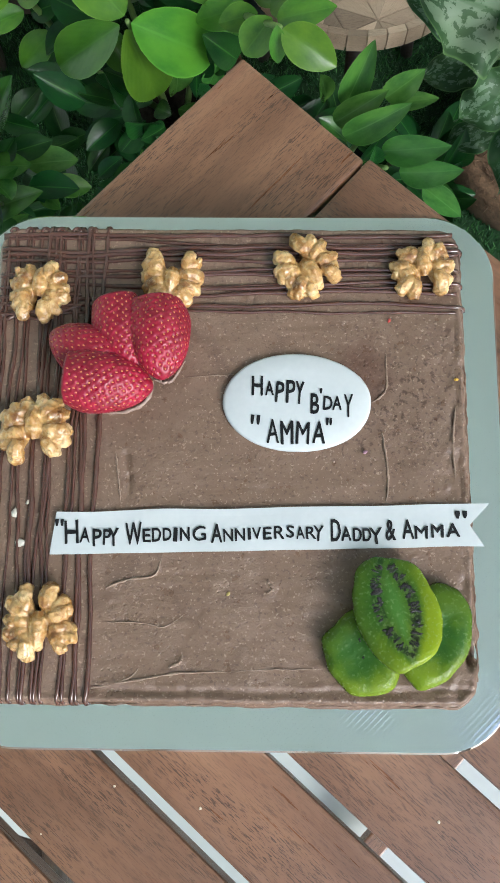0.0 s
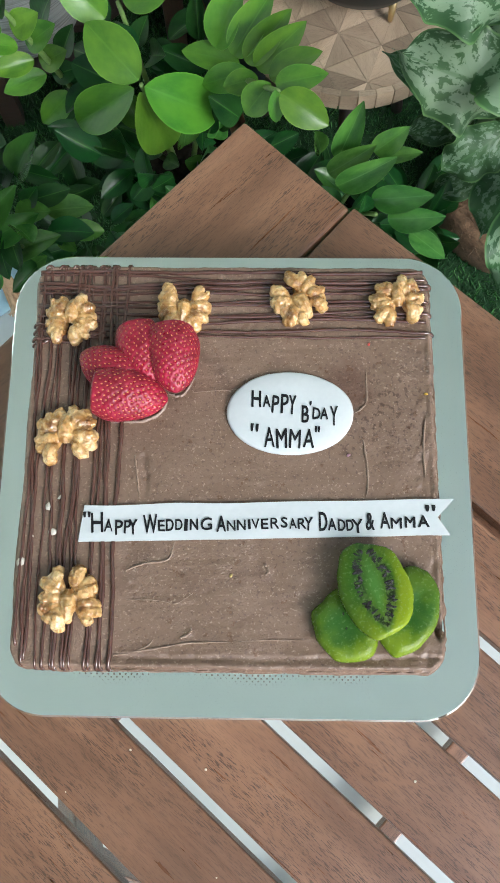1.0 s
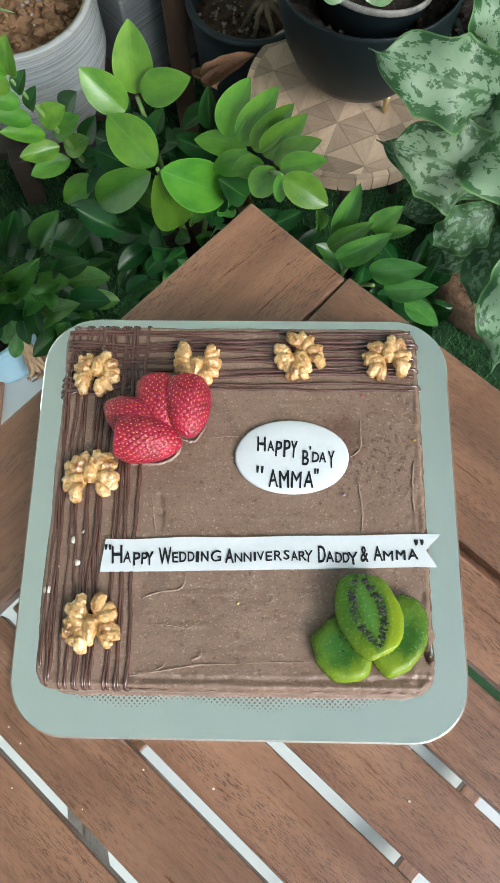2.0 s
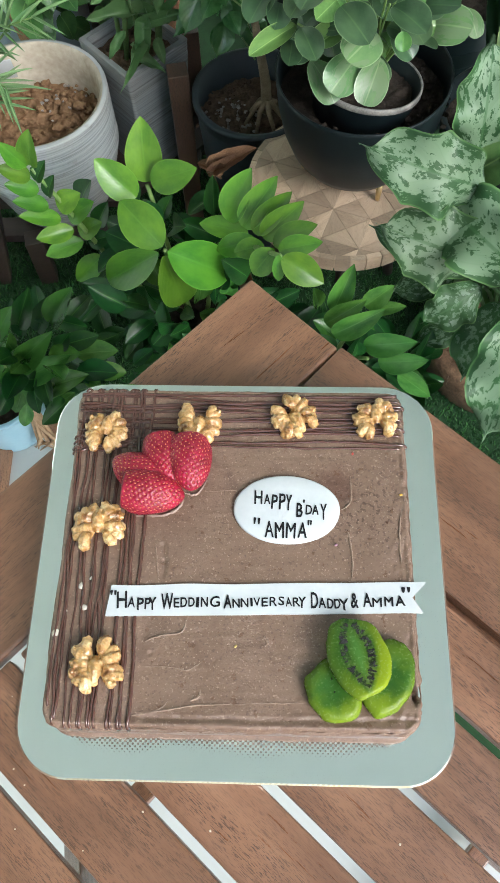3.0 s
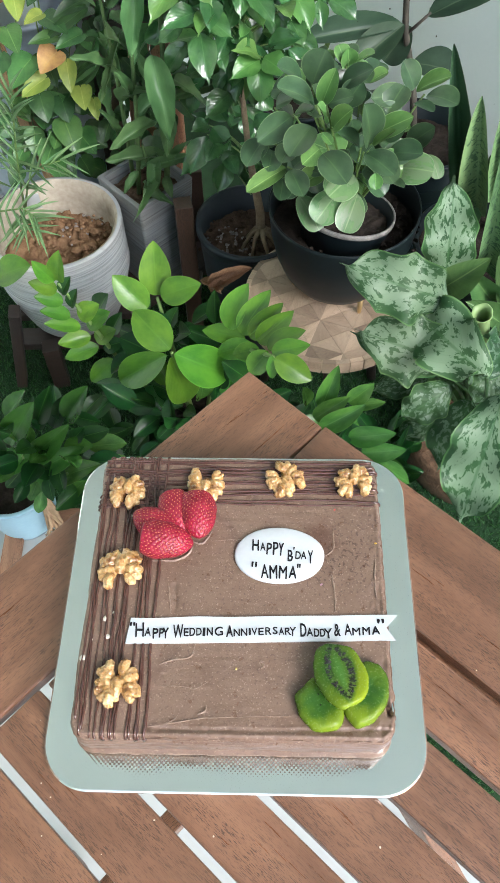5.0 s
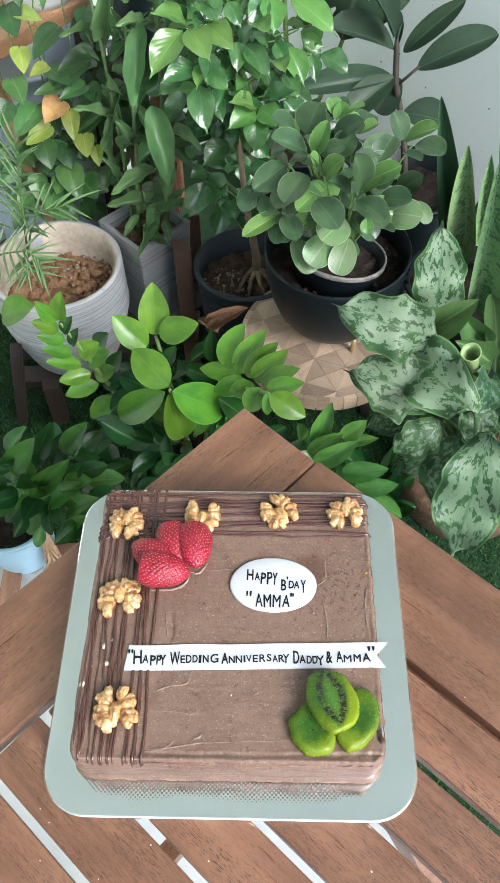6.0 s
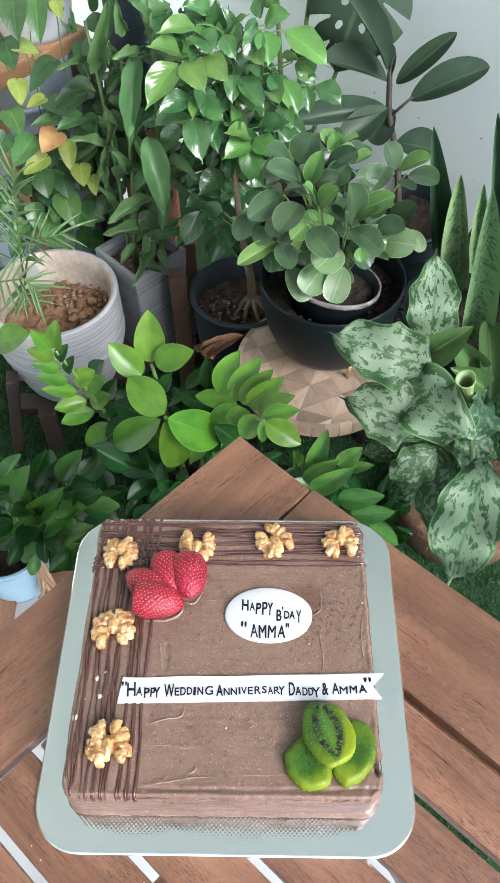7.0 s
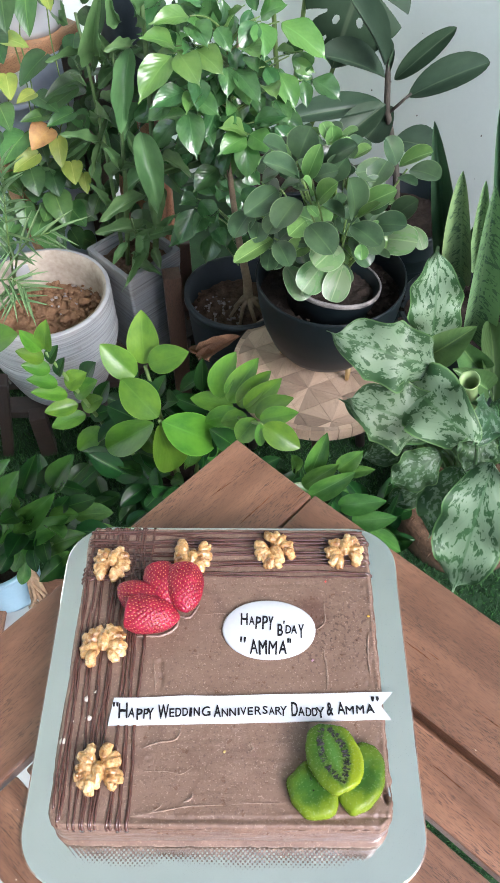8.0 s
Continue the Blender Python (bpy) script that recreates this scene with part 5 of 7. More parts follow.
def fill(plant, n, centre, spread, length, width, kinds, seed, droop=0.3, shell=0.55):
    """More blades about a crown, pointing outward from its middle."""
    k = random.Random(seed)
    c = Vector(centre)
    for _ in range(n):
        d = Vector((k.gauss(0, 1), k.gauss(0, 1), k.gauss(0, 1))).normalized()
        q = Vector((d.x * spread[0], d.y * spread[1], d.z * spread[2])) * k.uniform(shell, 1.0)
        b = c + q
        out = (d + Vector((k.uniform(-0.5, 0.5), k.uniform(-0.5, 0.5), k.uniform(-0.4, 0.4) - droop))).normalized()
        s = k.uniform(0.7, 1.15)
        leaf(plant, b, b + out * length * s, width * s, k.choice(kinds), loose=0.5)


def pot_profile(r0, r1, h, wall=0.006, lip=0.0, steps=14):
    outer = [(r0 + (r1 - r0) * i / steps, h * i / steps) for i in range(steps + 1)]
    if lip:
        outer += [(r1 + lip, h - 0.001), (r1 + lip, h + lip * 2)]
    top = outer[-1][1]
    return [(r0 * 0.9, 0.0)] + outer + [(outer[-1][0] - wall * 0.3, top + 0.0015), (r1 - wall, top), (r1 - wall - 0.002, top - h * 0.35), (r0 - wall, h * 0.45)]


# ---- white ridged concrete pot with a small palm, on a low stand ----
POT_A = (-0.374, 0.957)
stand = thing("plant_stand", (POT_A[0], POT_A[1], 0), "low dark-stained wooden plant stand on the grass", "plant stand", "plant stands")
for x, y in ((-0.416, 0.842), (-0.262, 0.842), (-0.489, 1.072), (-0.259, 1.072)):
    part("leg", block(0.034, 0.034, 0.125, 0.002), DARK_WOOD, stand, at=pose(x, y, 0.0625, 0, 0, 12), smooth=False)
part("brace", block(0.226, 0.034, 0.022, 0.002), DARK_WOOD, stand, at=pose(-0.484, 0.845, 0.112, 0, -80, 8), smooth=False)
for i in (-1, 0, 1):
    part("slat", block(0.25, 0.045, 0.018, 0.002), DARK_WOOD, stand, at=pose(POT_A[0], POT_A[1] + 0.08 * i, 0.105, 0, 0, 0), smooth=False)

palm = thing("potted_palm", (POT_A[0], POT_A[1], 0.115), "small feathery palm in a whitish ridged concrete pot", "potted plant", "potted plants")
outer = []
for i in range(72):
    t = i / 71
    r = 0.088 + 0.042 * min(1, t / 0.55) ** 0.7
    outer.append((r + 0.0012 * noise.noise((t * 60, 0, 0)), 0.232 * t))
prof = [(0.08, 0.0)] + outer + [(0.1285, 0.235), (0.122, 0.2355)]
part("pot", lathe(prof, 72, 0.006, 0.003, closed=False), CONCRETE, palm, at=pose(POT_A[0], POT_A[1], 0.115))
part("inner_wall", lathe([(0.1225, 0.2354), (0.1165, 0.232), (0.114, 0.20), (0.110, 0.13)], 72, 0.006, closed=False), STAINED, pot_of(palm), "beige stained inner wall", at=pose(POT_A[0], POT_A[1], 0.115))
soil(palm, (POT_A[0], POT_A[1], 0.272), 0.1145, SOIL, lumps=0.013, seed=2)
pebbles(palm, (POT_A[0] + 0.02, POT_A[1] + 0.035, 0.279), 0.075, 90, 0.0075, 4, SOIL)
pebbles(palm, (POT_A[0] + 0.055, POT_A[1] + 0.01, 0.283), 0.035, 22, 0.013, 5, SOIL)
pebbles(palm, (POT_A[0] + 0.035, POT_A[1] + 0.05, 0.281), 0.045, 16, 0.005, 8)
stems(palm, [((-0.36, 0.90, 0.275), (-0.315, 0.885, 0.283), 0.008), ((-0.345, 0.905, 0.275), (-0.33, 0.86, 0.285), 0.006), ((-0.335, 0.90, 0.277), (-0.30, 0.915, 0.283), 0.006)], DRY_LEAF, "twig", 0.0013)


def frond(plant, pts, n, length, width, seed, spread=55):
    """A palm frond: a thin rib with narrow leaflets on both sides."""
    k = random.Random(seed)
    pts = [Vector(p) for p in pts]
    part("rib", tube(bmesh.new(), pts, [0.0022 - 0.0014 * i / len(pts) for i in range(len(pts))], 6), GREEN_STEM, plant)
    m = len(pts) - 1
    for i in range(n):
        t = (0.25 + 0.75 * i / (n - 1)) * m
        j = min(int(t), m - 1)
        p = pts[j].lerp(pts[j + 1], t - j)
        d = (pts[j + 1] - pts[j]).normalized()
        side = d.cross(Vector((0, -0.5, 0.85))).normalized()
        for s in (-1, 1):
            a = radians(spread * (1.15 - 0.7 * i / n) + k.uniform(-8, 8))
            v = d * math.cos(a) + side * s * math.sin(a) + Vector((0, 0, k.uniform(-0.30, 0.0)))
            leaf(plant, p, p + v.normalized() * length * k.uniform(0.8, 1.1), width, PALM, loose=0.2, name="leaflet")


frond(palm, [(-0.411, 0.93, 0.397), (-0.4, 0.92, 0.466), (-0.383, 0.9, 0.549), (-0.369, 0.89, 0.612), (-0.357, 0.88, 0.666)], 10, 0.078, 0.0046, 1, 48)
frond(palm, [(-0.411, 0.93, 0.397), (-0.379, 0.9, 0.488), (-0.342, 0.88, 0.534), (-0.303, 0.87, 0.553)], 6, 0.075, 0.0046, 2, 38)
frond(palm, [(-0.495, 0.9, 0.398), (-0.434, 0.87, 0.45), (-0.385, 0.85, 0.473), (-0.364, 0.84, 0.462)], 9, 0.066, 0.0046, 3, 62)
frond(palm, [(-0.424, 0.92, 0.4), (-0.395, 0.86, 0.438), (-0.38, 0.83, 0.445)], 6, 0.06, 0.0046, 4, 75)
frond(palm, [(-0.49, 0.95, 0.409), (-0.453, 0.94, 0.52), (-0.413, 0.93, 0.607)], 8, 0.08, 0.0046, 5, 50)
hang("marker", finish(block(0.028, 0.002, 0.06, 0.0008)), WHITE_GLAZE, palm, "white plastic plant marker", at=pose(-0.415, 1.0, 0.36, 25, 0, 15))

# ---- square ridged concrete planter with a dracaena ----
SQ = (-0.206, 1.065)
sq = 0.135
dracaena = thing("potted_dracaena", (SQ[0], SQ[1], 0.12), "tall leafy cane plant in a square grey ridged concrete planter", "potted plant", "potted plants")
bm = bmesh.new()
rings = []
lv = [(sq / 2 * (0.80 + 0.20 * i / 40) + 0.0010 * noise.noise((i * 1.7, 0, 3)), 0.24 * i / 40) for i in range(41)] + [(sq / 2 - 0.002, 0.242), (sq / 2 - 0.010, 0.242), (sq / 2 - 0.012, 0.19)]
for h, z in lv:
    rings.append([bm.verts.new((x, y, z)) for x, y in rounded_square(h, 0.006, 3)])
for a, b in zip(rings, rings[1:]):
    for i in range(len(a)):
        j = (i + 1) % len(a)
        bm.faces.new((a[i], a[j], b[j], b[i]))
bm.faces.new(rings[0])
part("planter", bm, GREY_CONCRETE, dracaena, at=pose(SQ[0], SQ[1], 0.12, 0, 0, 43), smooth=False)
soil(dracaena, (SQ[0], SQ[1], 0.335), sq / 2 - 0.011, MID_SOIL, square=1, seed=5, turn=43)
canes = [((-0.219, 1.05, 0.335), (-0.192, 1.07, 0.756), 0.0035), ((-0.163, 1.05, 0.335), (-0.138, 1.08, 0.851), 0.0045), ((-0.23, 1.075, 0.335), (-0.245, 1.09, 0.80), 0.003), ((-0.20, 1.03, 0.335), (-0.195, 1.03, 0.46), 0.003)]
bm = bmesh.new()
for a, b, r in canes:
    tube(bm, arc(a, b, 0.006, 9, (1, 0, 0)), [r * (1.5 - 0.7 * i / 9) for i in range(10)], 8)
part("cane", bm, speckled("green_cane", (0.035, 0.075, 0.022), (0.09, 0.16, 0.045), 40, 0.55, 0.2, 0.0005), dracaena)
leaf(dracaena, (-0.226, 1.080, 0.732), (-0.187, 1.020, 0.872), 0.032, DRA)
leaf(dracaena, (-0.161, 1.060, 0.764), (-0.186, 1.000, 0.647), 0.039, DRA)
leaf(dracaena, (-0.159, 1.040, 0.632), (-0.139, 0.980, 0.503), 0.048, DRA)
leaf(dracaena, (-0.145, 1.040, 0.535), (-0.149, 1.000, 0.455), 0.031, DRA)
leaf(dracaena, (-0.163, 1.040, 0.504), (-0.246, 0.980, 0.488), 0.031, DRA)
leaf(dracaena, (-0.226, 1.060, 0.579), (-0.293, 1.020, 0.636), 0.020, DRA)
leaf(dracaena, (-0.149, 1.080, 0.779), (-0.163, 1.060, 0.847), 0.023, DRA)
leaf(dracaena, (-0.224, 1.080, 0.736), (-0.292, 1.020, 0.757), 0.015, DRA)
leaf(dracaena, (-0.172, 1.040, 0.441), (-0.187, 1.010, 0.352), 0.029, DRA)
leaf(dracaena, (-0.152, 1.070, 0.753), (-0.201, 1.030, 0.768), 0.022, DRA)
leaf(dracaena, (-0.131, 1.060, 0.571), (-0.074, 1.020, 0.543), 0.022, DRA)
leaf(dracaena, (-0.208, 1.070, 0.535), (-0.233, 1.050, 0.606), 0.020, DRA)
leaf(dracaena, (-0.204, 1.060, 0.663), (-0.256, 1.040, 0.540), 0.012, DRA)
leaf(dracaena, (-0.210, 1.040, 0.398), (-0.241, 1.010, 0.367), 0.018, DRA)
leaf(dracaena, (-0.163, 1.040, 0.383), (-0.150, 1.010, 0.354), 0.020, DRA)
leaf(dracaena, (-0.174, 1.090, 0.528), (-0.199, 1.090, 0.614), 0.025, DRA)
leaf(dracaena, (-0.180, 1.090, 0.779), (-0.187, 1.070, 0.848), 0.020, DRA)
leaf(dracaena, (-0.204, 1.090, 0.723), (-0.220, 1.060, 0.793), 0.020, DRA)
leaf(dracaena, (-0.149, 1.090, 0.682), (-0.114, 1.070, 0.741), 0.015, DRA)
leaf(dracaena, (-0.247, 1.080, 0.436), (-0.266, 1.060, 0.514), 0.019, DRA)
leaf(dracaena, (-0.145, 1.060, 0.395), (-0.104, 1.030, 0.470), 0.022, DRA)
k = random.Random(31)
for a, b, r in canes:
    a, b = Vector(a), Vector(b)
    for i in range(3):
        p = a.lerp(b, 0.15 + 0.7 * i / 3)
        an = k.uniform(0, 6.283)
        v = Vector((math.cos(an), math.sin(an) - 0.2, k.uniform(-0.6 if p.z > 0.55 else 0.0, 0.6))).normalized()
        leaf(dracaena, p, p + v * k.uniform(0.09, 0.16), k.uniform(0.016, 0.030), DRA, loose=0.4)

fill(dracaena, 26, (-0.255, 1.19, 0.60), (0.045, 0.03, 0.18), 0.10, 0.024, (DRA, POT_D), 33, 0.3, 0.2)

# wooden stand whose corner post rises between the planters
POST_WOOD = wood("brown_stained_wood", (0.028, 0.015, 0.010), (0.066, 0.035, 0.022), (0.115, 0.066, 0.042), 0.5)
stand2 = thing("plant_stand", (-0.10, 1.06, 0), "dark wooden plant stand with square posts", "plant stand", "plant stands")
for x, y, h in ((-0.128, 0.985, 0.365), (-0.30, 1.10, 0.20), (-0.12, 1.17, 0.30)):
    part("post", block(h, 0.034, 0.034, 0.002), POST_WOOD, stand2, at=pose(x, y, h / 2, 0, -90, 10), smooth=False)
part("rail", block(0.20, 0.03, 0.024, 0.002), DARK_WOOD, stand2, at=pose(-0.21, 1.045, 0.10, 0, 0, -33), smooth=False)
part("rail", block(0.19, 0.03, 0.024, 0.002), DARK_WOOD, stand2, at=pose(-0.124, 1.08, 0.10, 0, 0, 88), smooth=False)
part("shelf_board", block(0.20, 0.14, 0.018, 0.002), DARK_WOOD, stand2, at=pose(-0.205, 1.07, 0.110, 0, 0, 43), smooth=False)

# ---- dark round pot with a glossy-leaved shrub ----
PC = (0.0, 0.968)
china_doll = thing("potted_shrub", (PC[0], PC[1], 0.0), "glossy-leaved shrub with bare roots in a dark slate pot", "potted plant", "potted plants")
part("pot", lathe(pot_profile(0.075, 0.102, 0.325, 0.006, 0.004), 48), SLATE_PLASTIC, china_doll, at=pose(PC[0], PC[1], 0.0))
soil(china_doll, (PC[0], PC[1], 0.278), 0.0945, MID_SOIL, lumps=0.006, seed=8)
pebbles(china_doll, (PC[0] - 0.04, PC[1] - 0.01, 0.282), 0.05, 60, 0.0042, 12)
pebbles(china_doll, (PC[0] - 0.02, PC[1], 0.282), 0.085, 120, 0.006, 15, MID_SOIL)
bm = bmesh.new()
tube(bm, [(0.02, 0.958, 0.30), (0.018, 0.962, 0.36), (0.0, 0.99, 0.46), (-0.012, 1.04, 0.56), (0.0, 1.10, 0.67), (0.01, 1.13, 0.74)], [0.010, 0.0085, 0.006, 0.005, 0.004, 0.003], 9)
for a in range(7):
    an = a * 0.9 + 2.2
    tube(bm, [(0.02, 0.957, 0.325), (0.02 + 0.018 * math.cos(an), 0.957 + 0.018 * math.sin(an), 0.312), (0.02 + 0.038 * math.cos(an + 0.2), 0.957 + 0.036 * math.sin(an + 0.2), 0.279)], [0.006, 0.0045, 0.003], 7)
part("trunk", bm, BARK, china_doll)
leaf(china_doll, (-0.063, 1.030, 0.819), (-0.123, 0.990, 0.825), 0.034, CHI_L)
leaf(china_doll, (-0.087, 1.020, 0.779), (-0.139, 0.980, 0.811), 0.038, CHI_L)
leaf(china_doll, (-0.092, 1.010, 0.773), (-0.147, 0.950, 0.725), 0.053, CHI_L)
leaf(china_doll, (-0.085, 1.010, 0.777), (-0.050, 0.960, 0.744), 0.048, CHI_L)
leaf(china_doll, (-0.059, 1.020, 0.775), (-0.013, 0.980, 0.751), 0.046, CHI_L)
leaf(china_doll, (-0.066, 1.040, 0.806), (-0.037, 1.000, 0.783), 0.049, CHI)
leaf(china_doll, (-0.076, 1.020, 0.708), (-0.135, 0.980, 0.700), 0.039, CHI)
leaf(china_doll, (-0.074, 1.020, 0.702), (-0.021, 0.980, 0.684), 0.043, CHI)
leaf(china_doll, (-0.075, 1.010, 0.682), (-0.062, 0.950, 0.626), 0.049, CHI)
leaf(china_doll, (-0.052, 1.020, 0.659), (-0.036, 0.980, 0.627), 0.029, CHI)
leaf(china_doll, (-0.008, 1.030, 0.743), (-0.011, 0.990, 0.708), 0.033, CHI)
leaf(china_doll, (0.001, 1.030, 0.737), (0.044, 0.980, 0.703), 0.038, CHI)
leaf(china_doll, (0.006, 1.040, 0.709), (0.026, 1.000, 0.688), 0.032, CHI_L)
leaf(china_doll, (0.020, 1.010, 0.639), (-0.026, 0.970, 0.672), 0.040, CHI_L)
leaf(china_doll, (0.020, 1.000, 0.639), (-0.030, 0.960, 0.629), 0.042, CHI_L)
leaf(china_doll, (0.018, 1.000, 0.635), (0.019, 0.960, 0.580), 0.045, CHI_L)
leaf(china_doll, (0.024, 1.010, 0.637), (0.065, 0.970, 0.625), 0.044, CHI_L)
leaf(china_doll, (0.032, 1.020, 0.652), (0.089, 0.990, 0.679), 0.034, CHI)
leaf(china_doll, (0.044, 1.060, 0.796), (0.048, 1.010, 0.758), 0.045, CHI_L)
leaf(china_doll, (0.074, 1.080, 0.786), (0.151, 1.030, 0.744), 0.051, CHI_L)
leaf(china_doll, (0.043, 1.080, 0.794), (0.087, 1.050, 0.824), 0.041, CHI_L)
leaf(china_doll, (0.037, 1.060, 0.798), (0.011, 1.020, 0.763), 0.038, CHI)
leaf(china_doll, (0.073, 1.060, 0.717), (0.101, 1.020, 0.667), 0.042, CHI_L)
leaf(china_doll, (0.115, 1.070, 0.697), (0.121, 1.040, 0.661), 0.027, CHI)
leaf(china_doll, (0.130, 1.080, 0.693), (0.179, 1.050, 0.668), 0.044, CHI)
leaf(china_doll, (0.112, 1.080, 0.740), (0.112, 1.050, 0.711), 0.039, CHI)
leaf(china_doll, (0.051, 1.050, 0.730), (0.073, 1.020, 0.701), 0.028, CHI)
leaf(china_doll, (-0.075, 1.010, 0.494), (-0.108, 0.970, 0.439), 0.048, CHI)
leaf(china_doll, (-0.066, 1.020, 0.504), (-0.031, 0.980, 0.478), 0.038, CHI)
leaf(china_doll, (-0.071, 1.030, 0.499), (-0.103, 1.000, 0.507), 0.033, CHI)
leaf(china_doll, (-0.044, 1.010, 0.432), (-0.061, 0.980, 0.389), 0.037, CHI)
leaf(china_doll, (-0.038, 1.020, 0.466), (-0.018, 0.980, 0.423), 0.047, CHI)
leaf(china_doll, (-0.029, 1.040, 0.556), (-0.077, 1.000, 0.531), 0.045, CHI)
leaf(china_doll, (-0.023, 1.020, 0.667), (0.005, 0.990, 0.664), 0.032, CHI)
leaf(china_doll, (-0.025, 1.060, 0.790), (-0.002, 1.030, 0.760), 0.031, CHI)
leaf(china_doll, (-0.045, 1.050, 0.763), (-0.020, 1.020, 0.754), 0.031, CHI)
leaf(china_doll, (0.094, 1.120, 0.712), (0.101, 1.100, 0.769), 0.038, CHI)
runs = []
for b in leaf_bases(china_doll):
    t = max(0.0, min(1.0, (b.z - 0.42) / 0.36))
    runs.append((Vector((0.002 - 0.012 * t, 0.98 + 0.10 * t, b.z - 0.05)), b, 0.01))
stems(china_doll, runs, GREEN_STEM, "twig", 0.0016)
fill(china_doll, 84, (-0.005, 1.09, 0.68), (0.125, 0.08, 0.16), 0.058, 0.034, (CHI, CHI, CHI, CHI_L), 21, 0.5)
fill(china_doll, 34, (-0.005, 1.075, 0.69), (0.09, 0.02, 0.09), 0.056, 0.036, (CHI,), 27, 0.7, 0.2)
fill(china_doll, 50, (-0.05, 1.17, 0.56), (0.11, 0.03, 0.20), 0.058, 0.040, (CHI,), 24, 0.5, 0.1)
fill(china_doll, 26, (-0.10, 1.14, 0.80), (0.05, 0.04, 0.05), 0.055, 0.036, (CHI,), 28, 0.5, 0.2)
fill(china_doll, 34, (-0.005, 1.065, 0.60), (0.09, 0.02, 0.13), 0.058, 0.034, (CHI, CHI, CHI, CHI_L), 23, 0.6, 0.2)
fill(china_doll, 16, (-0.045, 1.03, 0.46), (0.06, 0.05, 0.07), 0.055, 0.036, (CHI,), 22, 0.4)

# ---- stool with inlaid top ----
SC, SR, SH = (0.140, 0.772), 0.154, 0.330
stool = thing("stool", (SC[0], SC[1], 0), "round wooden stool with star-pattern inlaid top on the grass", "stool")
part("core", lathe([(SR - 0.006, SH - 0.024), (SR - 0.002, SH - 0.023), (SR - 0.002, SH - 0.0018), (SR - 0.006, SH - 0.0010)], 64), INLAY, stool, at=pose(*SC, 0), smooth=False)


def clip(poly, r):
    """A polygon cut by a many-sided disc."""
    m = 48
    for i in range(m):
        nx, ny = math.cos(2 * math.pi * (i + 0.5) / m), math.sin(2 * math.pi * (i + 0.5) / m)
        out = []
        for p, q in zip(poly, poly[1:] + poly[:1]):
            dp, dq = p[0] * nx + p[1] * ny - r, q[0] * nx + q[1] * ny - r
            if dp <= 0:
                out.append(p)
            if (dp < 0) != (dq < 0) and abs(dp - dq) > 1e-12:
                t = dp / (dp - dq)
                out.append((p[0] + (q[0] - p[0]) * t, p[1] + (q[1] - p[1]) * t))
        poly = out
        if len(poly) < 3:
            return []
    return poly


def prism(poly, z0, z1):
    bm = bmesh.new()
    top = [bm.verts.new((x, y, z1)) for x, y in poly]
    bot = [bm.verts.new((x, y, z0)) for x, y in poly]
    bm.faces.new(top)
    bm.faces.new(bot)
    for i in range(len(poly)):
        j = (i + 1) % len(poly)
        bm.faces.new((top[i], top[j], bot[j], bot[i]))
    return bm


CELL = 0.084
for i in range(-2, 2):
    for j in range(-2, 2):
        cx, cy = (i + 0.5) * CELL, (j + 0.5) * CELL
        for s in range(8):
            ring = []
            for a in (s, s + 1):
                an = math.pi / 4 * a
                r = CELL / 2 * (math.sqrt(2) if a % 2 else 1.0)
                ring.append((cx + r * math.cos(an), cy + r * math.sin(an)))
            mx = (cx + ring[0][0] + ring[1][0]) / 3
            my = (cy + ring[0][1] + ring[1][1]) / 3
            tri = clip([(mx + (x - mx) * 0.972, my + (y - my) * 0.972) for x, y in [(cx, cy)] + ring], SR - 0.0095)
            if tri:
                gx, gy = sum(p[0] for p in tri) / len(tri), sum(p[1] for p in tri) / len(tri)
                turn = 45 * s + 22
                loc = [Vector((x - gx, y - gy, 0)) for x, y in tri]
                rot = Matrix.Rotation(radians(-turn), 4, "Z")
                part("inlay", prism([(rot @ v).xy[:] for v in loc], -0.004, 0.0), INLAY, stool, at=pose(*SC, SH, 0, 0, 24) @ pose(gx, gy, 0, 0, 0, turn), smooth=False)
NB = 40
for i in range(NB):
    a0, a1 = 2 * math.pi * i / NB + 0.006, 2 * math.pi * (i + 1) / NB - 0.006
    poly = [(SR * math.cos(a0), SR * math.sin(a0)), (SR * math.cos(a1), SR * math.sin(a1)), ((SR - 0.009) * math.cos(a1), (SR - 0.009) * math.sin(a1)), ((SR - 0.009) * math.cos(a0), (SR - 0.009) * math.sin(a0))]
    part("rim_block", prism(poly, SH - 0.026, SH), INLAY, stool, at=pose(*SC, 0), smooth=False)
for i in range(3):
    an = radians(120 * i + 30)
    part("leg", tube(bmesh.new(), [(SC[0] + 0.09 * math.cos(an), SC[1] + 0.09 * math.sin(an), SH - 0.024), (SC[0] + 0.135 * math.cos(an), SC[1] + 0.135 * math.sin(an), 0.0)], [0.014, 0.010], 10), DARK_WOOD, stool)

